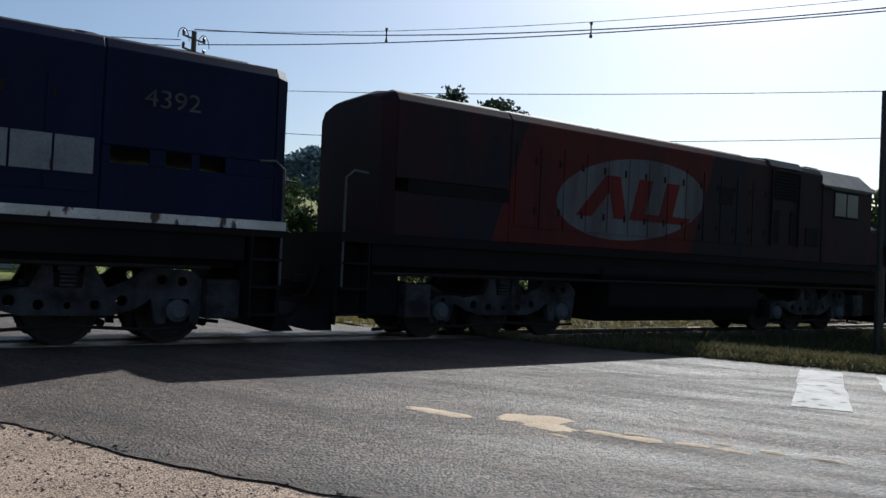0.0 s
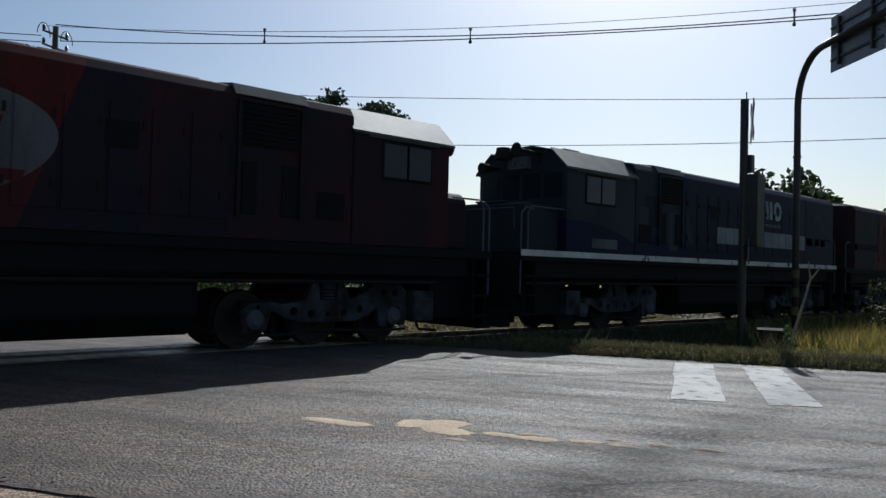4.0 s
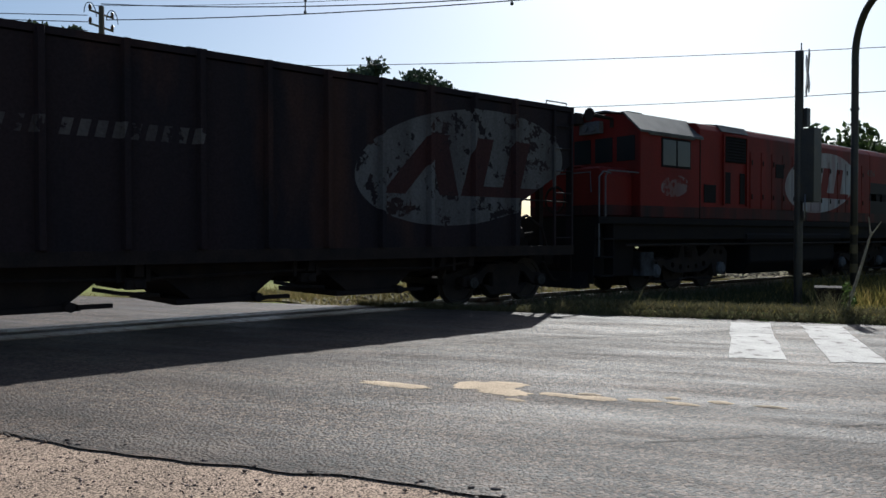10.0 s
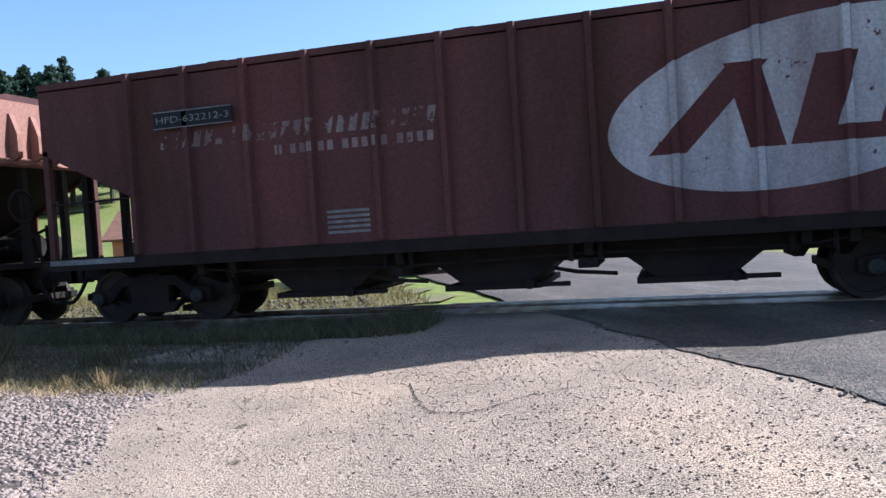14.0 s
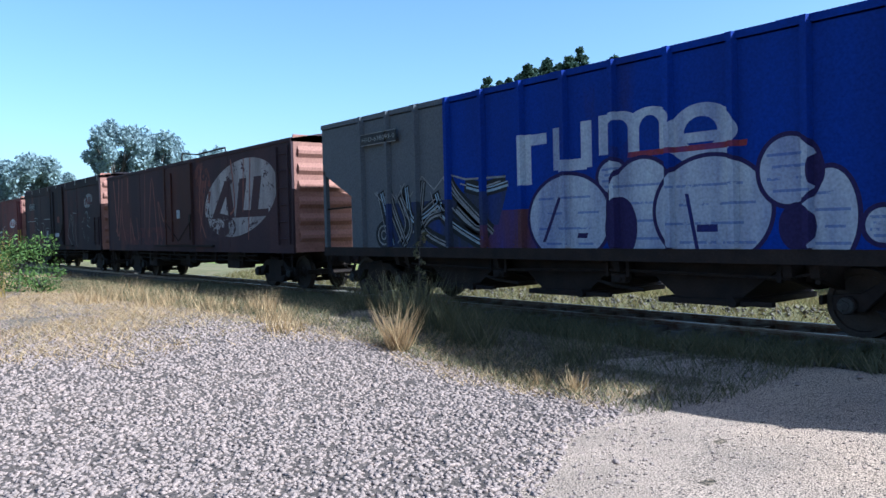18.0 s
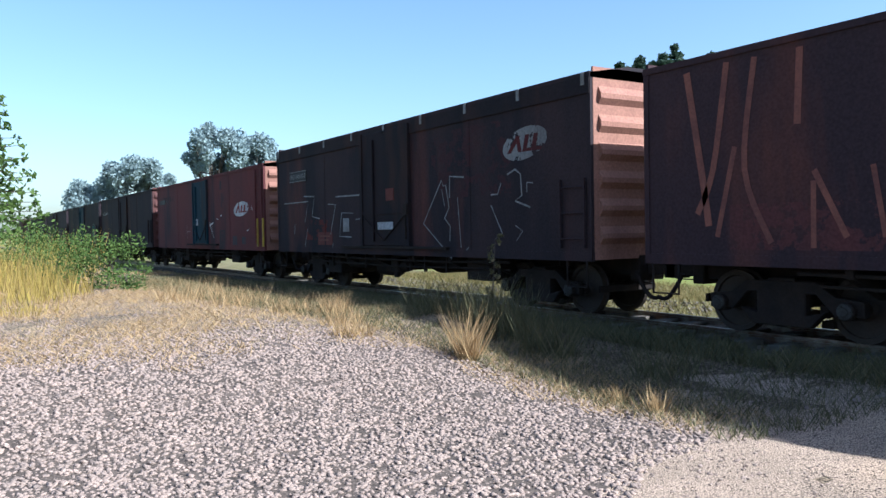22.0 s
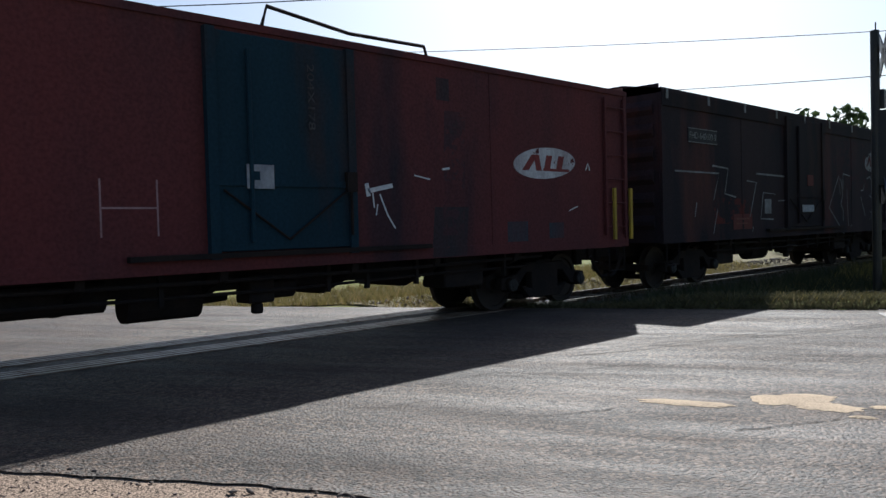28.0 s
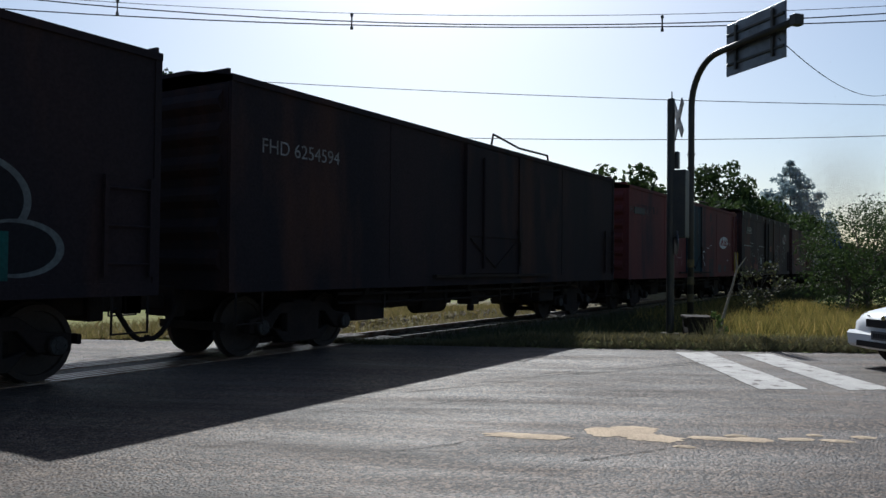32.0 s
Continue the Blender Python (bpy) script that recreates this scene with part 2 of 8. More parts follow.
BLUE_WAGON = rusty("blue_wagon_paint", (0.009, 0.03, 0.23), (0.009, 0.024, 0.165), (0.024, 0.018, 0.04), (0.62, 0.76))
GREY_WAGON = rusty("grey_wagon_paint", (0.11, 0.115, 0.125), (0.07, 0.072, 0.08))
BROWN_F = rusty("orange_brown_door_paint", (0.075, 0.03, 0.023), (0.042, 0.022, 0.021))
BROWN_G = rusty("stained_brown_wagon_paint", (0.042, 0.026, 0.027), (0.018, 0.015, 0.019), (0.085, 0.032, 0.026), (0.57, 0.74))
# paler end paint: the sunlight on wagon ends is put into its colour
SUNLIT_END = rusty("sunlit_end_paint", (0.32, 0.165, 0.12), (0.22, 0.11, 0.085), (0.12, 0.06, 0.05))
BROWN_H = rusty("stained_red_wagon_paint", (0.115, 0.04, 0.034), (0.055, 0.028, 0.028), (0.022, 0.017, 0.021), (0.52, 0.68))
BROWN_E = rusty("purple_brown_wagon_paint", (0.055, 0.029, 0.031), (0.032, 0.021, 0.025), (0.095, 0.036, 0.028), (0.58, 0.76))


# ---- mesh helpers ----
class Geo:
    def __init__(self):
        self.v, self.f = [], []

    def add(self, verts, faces):
        o = len(self.v)
        self.v += [tuple(p) for p in verts]
        self.f += [tuple(i + o for i in q) for q in faces]
        return self

    def box(self, x0, x1, y0, y1, z0, z1):
        return self.add([(x, y, z) for x in (x0, x1) for y in (y0, y1) for z in (z0, z1)],
                        [(0, 1, 3, 2), (4, 6, 7, 5), (0, 4, 5, 1), (2, 3, 7, 6), (0, 2, 6, 4), (1, 5, 7, 3)])

    def prism(self, pts, axis, a, b):
        """Extrudes a closed outline along axis 0, 1 or 2 from a to b; pts hold the two other coordinates in order."""
        n = len(pts)
        put = lambda p, t: [(t, p[0], p[1]), (p[0], t, p[1]), (p[0], p[1], t)][axis]
        self.add([put(p, a) for p in pts] + [put(p, b) for p in pts],
                 [(i, (i + 1) % n, n + (i + 1) % n, n + i) for i in range(n)] + [tuple(range(n))[::-1], tuple(range(n, 2 * n))])
        return self

    def rod(self, p, q, r, n=8, r2=None):
        p, q = Vector(p), Vector(q)
        d = (q - p).normalized()
        u = d.orthogonal().normalized()
        w = d.cross(u)
        ring = lambda c, rad: [c + rad * (math.cos(2 * math.pi * i / n) * u + math.sin(2 * math.pi * i / n) * w) for i in range(n)]
        return self.add(ring(p, r) + ring(q, r if r2 is None else r2),
                        [(i, (i + 1) % n, n + (i + 1) % n, n + i) for i in range(n)] + [tuple(range(n))[::-1], tuple(range(n, 2 * n))])

    def tube(self, pts, r, n=6):
        """One unbroken tube along pts."""
        pts, o = [Vector(p) for p in pts], len(self.v)
        u = None
        for i, p in enumerate(pts):
            d = (pts[min(i + 1, len(pts) - 1)] - pts[max(i - 1, 0)]).normalized()
            u = d.orthogonal().normalized() if u is None else (u - d * u.dot(d)).normalized()
            w = d.cross(u)
            self.v += [tuple(p + r * (math.cos(2 * math.pi * k / n) * u + math.sin(2 * math.pi * k / n) * w)) for k in range(n)]
        for i in range(len(pts) - 1):
            self.f += [(o + i * n + k, o + i * n + (k + 1) % n, o + (i + 1) * n + (k + 1) % n, o + (i + 1) * n + k) for k in range(n)]
        e = o + (len(pts) - 1) * n
        self.f += [tuple(range(o, o + n))[::-1], tuple(range(e, e + n))]
        return self

    def lathe(self, profile, axis_y=True, n=20, centre=(0, 0, 0)):
        """Turns (radius, along) pairs about the y axis (or z)."""
        vs, k = [], len(profile)
        for i in range(n):
            a = 2 * math.pi * i / n
            for r, s in profile:
                c, d = r * math.cos(a), r * math.sin(a)
                vs.append((centre[0] + c, centre[1] + s, centre[2] + d) if axis_y else (centre[0] + c, centre[1] + d, centre[2] + s))
        fs = [(i * k + j, ((i + 1) % n) * k + j, ((i + 1) % n) * k + j + 1, i * k + j + 1) for i in range(n) for j in range(k - 1)]
        return self.add(vs, fs)

    def loft(self, a, xa, c, xc):
        """Joins two outlines of as many corners, at xa and xc along the x axis."""
        n = len(a)
        return self.add([(xa, *p) for p in a] + [(xc, *p) for p in c], [(i, (i + 1) % n, n + (i + 1) % n, n + i) for i in range(n)] + [tuple(range(n))[::-1], tuple(range(n, 2 * n))])

    def mesh(self, name, bevel=0.0):
        me = bpy.data.meshes.new(name)
        me.from_pydata(self.v, [], self.f)
        bm = bmesh.new()
        bm.from_mesh(me)
        bmesh.ops.recalc_face_normals(bm, faces=bm.faces)
        if bevel:
            bmesh.ops.bevel(bm, geom=[e for e in bm.edges if e.is_manifold and e.calc_face_angle(0) > 0.6], offset=bevel, segments=1, affect="EDGES", clamp_overlap=True)
        bm.to_mesh(me)
        bm.free()
        return me


def part(name, geo, mat, parent=None, label="", bevel=0.0, at=None, smooth=False):
    me = geo if isinstance(geo, bpy.types.Mesh) else geo.mesh(name, bevel)
    if not me.materials:
        me.materials.append(mat)
    if smooth:
        me.shade_smooth()
    ob = new(name, me)
    ob.parent = parent
    if at is not None:
        ob.matrix_basis = at
    return tagged(ob, label)


def pierced_plate(name, outline, holes, y0, y1, mat):
    """A flat casting in the x-z plane with round holes (x, z, radius) through it, from y0 to y1."""
    bm = bmesh.new()
    loops = [outline] + [[(x + r * math.cos(a * math.pi / 5), z + r * math.sin(a * math.pi / 5)) for a in range(10)] for x, z, r in holes]
    for pts in loops:
        vs = [bm.verts.new((x, y0, z)) for x, z in pts]
        for k in range(len(vs)):
            bm.edges.new((vs[k], vs[(k + 1) % len(vs)]))
    bmesh.ops.triangle_fill(bm, use_beauty=True, use_dissolve=False, edges=list(bm.edges))
    out = bmesh.ops.extrude_face_region(bm, geom=list(bm.faces))
    for v in [q for q in out["geom"] if isinstance(q, bmesh.types.BMVert)]:
        v.co.y = y1
    bmesh.ops.recalc_face_normals(bm, faces=list(bm.faces))
    me = bpy.data.meshes.new(name)
    bm.to_mesh(me)
    bm.free()
    me.materials.append(mat)
    return me


def thing(name, label, category, group="", at=None):
    ob = new(name)
    ob.empty_display_size = 0.3
    if at is not None:
        ob.matrix_basis = at
    return tagged(ob, label, category, group)


# ---- painted marks: each a colour laid over the paint in the thing's own space ----
RED_MARK, WHITE_MARK, GREY_MARK, BLACK_MARK = (0.12, 0.014, 0.012), (0.46, 0.46, 0.45), (0.13, 0.13, 0.135), (0.012, 0.012, 0.014)


def painted(base, name, shapes):
    """A copy of a paint with marks over it. A mark: kind ("oval" or "bar"), x, z, half width, half height, slant, colour, wear."""
    m = base.copy()
    m.name = name
    n, l = m.node_tree.nodes, m.node_tree.links
    hsv = [q for q in n if q.type == "HUE_SAT"][0]
    tc = [q for q in n if q.type == "TEX_COORD"][0]
    sep = n.new("ShaderNodeSeparateXYZ")
    l.new(tc.outputs["Object"], sep.inputs[0])
    wear_tex = n.new("ShaderNodeTexNoise")
    wear_tex.inputs["Scale"].default_value, wear_tex.inputs["Detail"].default_value = 3.2, 9.0
    wear_tex.inputs["Roughness"].default_value = 0.68
    l.new(tc.outputs["Object"], wear_tex.inputs["Vector"])

    def calc(op, a, b=None):
        q = n.new("ShaderNodeMath")
        q.operation = op
        for i, v in enumerate((a, b)):
            if v is None:
                continue
            if isinstance(v, (int, float)):
                q.inputs[i].default_value = v
            else:
                l.new(v, q.inputs[i])
        return q.outputs[0]

    run_map = n.new("ShaderNodeMapping")
    run_map.inputs["Scale"].default_value = (1, 1, 0.16)
    l.new(tc.outputs["Object"], run_map.inputs[0])
    runs = n.new("ShaderNodeTexNoise")
    runs.inputs["Scale"].default_value, runs.inputs["Detail"].default_value = 2.6, 7.0
    l.new(run_map.outputs[0], runs.inputs["Vector"])
    fade = n.new("ShaderNodeMapRange")
    for k, v in (("From Min", 0.36), ("From Max", 0.64), ("To Min", 0.0), ("To Max", 0.5)):
        fade.inputs[k].default_value = v
    l.new(runs.outputs["Fac"], fade.inputs["Value"])

    src = hsv.inputs["Color"].links[0].from_socket
    under = src
    for kind, x, z, a, b, slant, colour, wear in shapes:
        dz = calc("SUBTRACT", sep.outputs["Z"], z)
        dx = calc("SUBTRACT", calc("SUBTRACT", sep.outputs["X"], x), calc("MULTIPLY", dz, slant))
        if kind == "oval":
            d2 = calc("SUBTRACT", dz, calc("MULTIPLY", dx, 0.0))
            mask = calc("LESS_THAN", calc("ADD", calc("POWER", calc("ABSOLUTE", calc("DIVIDE", dx, a)), 2.0), calc("POWER", calc("ABSOLUTE", calc("DIVIDE", d2, b)), 2.0)), 1.0)
        else:
            mask = calc("MULTIPLY", calc("LESS_THAN", calc("ABSOLUTE", dx), a), calc("LESS_THAN", calc("ABSOLUTE", dz), b))
        if wear:
            mask = calc("MULTIPLY", mask, calc("LESS_THAN", wear_tex.outputs["Fac"], 0.78 - 0.36 * wear))
        mix = n.new("ShaderNodeMix")
        mix.data_type = "RGBA"
        l.new(mask, mix.inputs["Factor"])
        l.new(src, mix.inputs[6])
        if wear:
            stain = n.new("ShaderNodeMix")
            stain.data_type = "RGBA"
            l.new(fade.outputs[0], stain.inputs["Factor"])
            stain.inputs[6].default_value = (*colour, 1)
            l.new(under, stain.inputs[7])
            l.new(stain.outputs[2], mix.inputs[7])
        else:
            mix.inputs[7].default_value = (*colour, 1)
        src = mix.outputs[2]
    l.new(src, hsv.inputs["Color"])
    return m


def oval_marks(x, z, a, b, white=WHITE_MARK, red=RED_MARK, wear=0.35, flip=1, slant=0.55):
    """A pale oval with plain slanted bars and a foot bar across it."""
    f, h = flip, 0.5 * b
    out = [("oval", x, z, a, b, slant * f, white, wear)]
    out.append(("bar", x - f * 0.5 * a, z, 0.1 * a, h, f * 0.95, red, wear * 0.6))
    out.append(("bar", x - f * 0.26 * a, z, 0.09 * a, h, -f * 0.25, red, wear * 0.6))
    for k in (0.08, 0.48):
        out.append(("bar", x + f * k * a, z, 0.1 * a, h, f * 0.3, red, wear * 0.6))
    out.append(("bar", x + f * 0.36 * a, z - h + 0.09 * b, 0.44 * a, 0.09 * b, f * 0.3, red, wear * 0.6))
    return out


def word_marks(x0, x1, z, h, words, colour, wear=0.6, slant=0.25):
    """A line of unreadable words as plain bars."""
    total = sum(words) + 0.6 * (len(words) - 1)
    x, out = x0, []
    for n_ in words:
        w = (x1 - x0) * n_ / total
        k = max(2, round(n_))
        for j in range(k):
            c = x + w * (j + 0.5) / k
            out.append(("bar", c, z, w / k * 0.3, h / 2, slant, colour, wear))
        x += w + (x1 - x0) * 0.6 / total
    return out


# ---- lie of the land ----
TRACK_Y = 11.265
ROAD_N = (0.882, 0.471)  # across the road
ROAD_U = (-0.471, 0.882)  # along the road, over the crossing
ROAD_L, ROAD_R = 3.35, 13.0


def step(a, b, x):
    t = min(1.0, max(0.0, (x - a) / (b - a)))
    return t * t * (3 - 2 * t)


def land(x, y):
    """Height of the ground."""
    v = x * ROAD_N[0] + y * ROAD_N[1]
    near = 1 - step(8.2, 9.6, y)
    z = -0.3 * step(2.6, -1.2, v) * near * (1 - step(-7, -11.5, x))
    z += 0.14 * step(-8, -12.5, x) * near * (1 - step(-30, -60, x))
    z += (0.13 * step(13.0, 13.25, v) * (1 - step(13.6, 14.6, v)) - 0.25 * step(13.8, 15.5, v)) * near
    off = step(2.0, 0.6, v) + step(13.1, 14.0, v)
    bed = 1 - step(1.6, 2.6, abs(y - TRACK_Y))
    z = z * (1 - bed) - 0.17 * bed * min(off, 1.0)
    z -= 0.25 * step(14, 17, y) * min(off, 1)
    rise = step(40, 150, y) * step(140, 40, x)
    z += 15 * rise + 9 * step(60, 190, y) * step(-20, -120, x)
    return z


def sheet(name, xs, ys, mat, lift=0.0, keep=None, wobble=0.0):
    geo, idx = Geo(), {}
    for i, x in enumerate(xs):
        for j, y in enumerate(ys):
            idx[i, j] = len(geo.v)
            geo.v.append((x, y, land(x, y) + lift + wobble * noise.noise((x * 0.9, y * 0.9, 0))))
    for i in range(len(xs) - 1):
        for j in range(len(ys) - 1):
            if keep is None or keep((xs[i] + xs[i + 1]) / 2, (ys[j] + ys[j + 1]) / 2):
                geo.f.append((idx[i, j], idx[i + 1, j], idx[i + 1, j + 1], idx[i, j + 1]))
    me = bpy.data.meshes.new(name)
    me.from_pydata(geo.v, [], geo.f)
    me.materials.append(mat)
    me.shade_smooth()
    return tagged(new(name, me), kind="structure")


def spread(lo, hi, fine_lo, fine_hi, fine):
    out, x, s = [], fine_hi, fine
    while x > fine_lo:
        out.append(x)
        x -= fine
    x = fine_lo
    while x > lo:
        out.append(x)
        s *= 1.22
        x -= s
    out.append(lo)
    x, s = fine_hi, fine
    while x < hi:
        s *= 1.22
        x += s
        out.append(min(x, hi))
    return sorted(set(out))


ground = sheet("ground", spread(-2500, 2500, -24, 24, 0.4), spread(-2500, 2500, -6, 16, 0.4), FIELD, -0.03)
tagged(ground, "grassy ground with pale dry patches", "ground")


def strip(name, mat, v0, v1, u0, u1, du, dv, lift, ragged=0.0, label="", category=""):
    """A surface along the road between offsets v0 and v1, with ragged edges."""
    nu, nv = max(1, round((u1 - u0) / du)), max(1, round((v1 - v0) / dv))
    geo = Geo()
    for i in range(nu + 1):
        u = u0 + (u1 - u0) * i / nu
        for j in range(nv + 1):
            v = v0 + (v1 - v0) * j / nv
            e = ragged * noise.noise((u * 0.8, j * 7.3, 1.7)) + 0.4 * ragged * noise.noise((u * 3.1, j * 3.3, 4.1)) if j in (0, nv) else 0
            v += e
            x, y = v * ROAD_N[0] + u * ROAD_U[0], v * ROAD_N[1] + u * ROAD_U[1]
            geo.v.append((x, y, land(x, y) + lift))
    for i in range(nu):
        for j in range(nv):
            a = i * (nv + 1) + j
            geo.f.append((a, a + nv + 1, a + nv + 2, a + 1))
    me = bpy.data.meshes.new(name)
    me.from_pydata(geo.v, [], geo.f)
    me.materials.append(mat)
    me.shade_smooth()
    return tagged(new(name, me), label, category, kind="structure")


sheet("stony_ground", [-60 + 0.5 * k for k in range(125)], [-20 + 0.5 * k for k in range(60)], DUST, 0.0, lambda x, y: x * ROAD_N[0] + y * ROAD_N[1] < -0.8)
tagged(bpy.data.objects["stony_ground"], "bare stony ground beside the line", "ground")
strip("shoulder", SHOULDER, -2.7, 3.6, -30, 11.0, 0.25, 0.5, 0.004, 0.5, "packed earth and gravel shoulder beside the road", "shoulder")
strip("road", ASPHALT, ROAD_L, ROAD_R, -40, 70, 0.12, 0.6, 0.018, 0.13, "worn grey asphalt road over a level crossing", "road")

sheet("trackside_soil", [-60 + 1.0 * k for k in range(120)], [12.6 + 0.6 * k for k in range(13)], SOIL, 0.012, lambda x, y: x * ROAD_N[0] + y * ROAD_N[1] < 2.4 or x * ROAD_N[0] + y * ROAD_N[1] > 13.6)
tagged(bpy.data.objects["trackside_soil"], "dry brown earth beyond the line", "ground")

# ---- track ----
for side, nm in ((-0.5, "rail"), (0.5, "rail")):
    g = Geo().prism([(-0.035, 0.0), (0.035, 0.0), (0.035, -0.04), (0.01, -0.05), (0.01, -0.12), (0.06, -0.14), (-0.06, -0.14), (-0.01, -0.12), (-0.01, -0.05), (-0.035, -0.04)], 0, -220, 220)
    ob = part(nm, g, RAIL, label="worn steel rail")
    ob.location = (0, TRACK_Y + side, 0.035)
    tagged(ob, category="rail", kind="structure")

# ---- train ----
WHEEL = {}


def wheelset_mesh(r, key):
    if key not in WHEEL:
        g = Geo()
        for s in (-1, 1):
            g.lathe([(0.0, s * 0.6), (0.1, s * 0.6), (0.11, s * 0.56), (0.16, s * 0.53), (r - 0.08, s * 0.535), (r - 0.07, s * 0.565), (r, s * 0.565), (r, s * 0.47), (r + 0.03, s * 0.445), (r - 0.02, s * 0.43), (r - 0.07, s * 0.44), (r - 0.08, s * 0.47), (0.15, s * 0.47), (0.1, s * 0.44)], True, 24)
        g.rod((0, -0.8, 0), (0, 0.8, 0), 0.075, 10)
        WHEEL[key] = g.mesh("wheelset")
        WHEEL[key].materials.append(STEEL_DARK)
    return WHEEL[key]


SPINNING = []
BOGIE = {}


def freight_bogie(wagon, x, r=0.44, base=1.86):
    if "f" not in BOGIE:
        g = Geo()
        for s in (-1, 1):
            y0, y1 = sorted((s * 0.78, s * 0.92))
            h = base / 2
            g.prism([(-h - 0.2, 0.36), (-h - 0.2, 0.56), (-h + 0.16, 0.6), (-0.5, 0.78), (0.5, 0.78), (h - 0.16, 0.6), (h + 0.2, 0.56), (h + 0.2, 0.36), (h - 0.18, 0.36), (0.5, 0.62), (0.36, 0.62), (0.36, 0.34), (h - 0.3, 0.4), (0.42, 0.18), (-0.42, 0.18), (-h + 0.3, 0.4), (-0.36, 0.34), (-0.36, 0.62), (-0.5, 0.62), (-h + 0.18, 0.36)], 1, y0, y1)
            for w in (-h, h):
                g.rod((w, s * 0.76, r), (w, s * 1.0, r), 0.12, 12)
            for k in (-0.2, 0, 0.2):
                for zz in range(5):
                    g.rod((k, s * 0.85, 0.24 + zz * 0.07), (k, s * 0.85, 0.27 + zz * 0.07), 0.075, 8)
        g.box(-0.2, 0.2, -0.9, 0.9, 0.5, 0.82)
        g.rod((0, 0, 0.8), (0, 0, 1.0), 0.3, 12)
        for w in (-0.48, 0.48):
            g.box(w - 0.06, w + 0.06, -0.7, 0.7, 0.3, 0.48)
            g.box(w - 0.09, w + 0.09, -0.62, 0.62, 0.16, 0.26)
        for w in (-1, 1):
            g.rod((w * 0.5, -0.35, 0.22), (w * 0.42, -0.35, 0.78), 0.03, 6).rod((w * 0.42, -0.35, 0.74), (0, -0.35, 0.7), 0.025, 6)
            g.box(*sorted((w * 1.36, w * 1.42)), -0.68, 0.68, 0.4, 0.52)
        BOGIE["f"] = g.mesh("bogie", 0.012)
        BOGIE["f"].materials.append(GRIME)
        cap = Geo().lathe([(0.0, -1.03), (0.05, -1.03), (0.055, -1.02), (0.1, -1.015), (0.11, -0.99), (0.11, -0.9)], True, 12)
        for k in range(3):
            a = k * 2.094
            cap.rod((0.075 * math.cos(a), -1.035, 0.075 * math.sin(a)), (0.075 * math.cos(a), -1.01, 0.075 * math.sin(a)), 0.014, 6)
        BOGIE["cap"] = cap.mesh("axle_cap")
        BOGIE["cap"].materials.append(CAP_STEEL)
    b = part("bogie", BOGIE["f"], GRIME, wagon, "grimy cast steel freight bogie", at=pose(x, 0, 0))
    for w in (-base / 2, base / 2):
        for turn in (0, 180):
            part("axle_cap", BOGIE["cap"], CAP_STEEL, b, at=pose(w, 0, r, 0, 0, turn))
        ws = part("wheelset", wheelset_mesh(r, "f"), STEEL_DARK, b, at=pose(w, 0, r))
        SPINNING.append((ws, w, r))
    return b


def coupling(wagon, end, s):
    """Coupler, hoses and cut levers at one end of a vehicle; s is +1 or -1."""
    g = Geo()
    g.box(*sorted((end, end + s * 0.55)), -0.11, 0.11, 0.72, 0.93)
    g.box(*sorted((end + s * 0.42, end + s * 0.68)), -0.17, 0.15, 0.68, 0.97)
    g.box(*sorted((end - s * 0.2, end + s * 0.02)), -0.3, 0.3, 0.62, 1.05)
    part("coupler", g, GRIME, wagon, bevel=0.02)
    h = Geo()
    pts = [(end + s * (0.08 + 0.5 * k / 8), -0.45, 0.78 - 0.42 * math.sin(math.pi * min(1, k / 8 * 0.62)) ** 1.0) for k in range(9)]
    h.tube(pts, 0.035, 7)
    part("brake_hose", h, GRIME, wagon, "black rubber air hose")


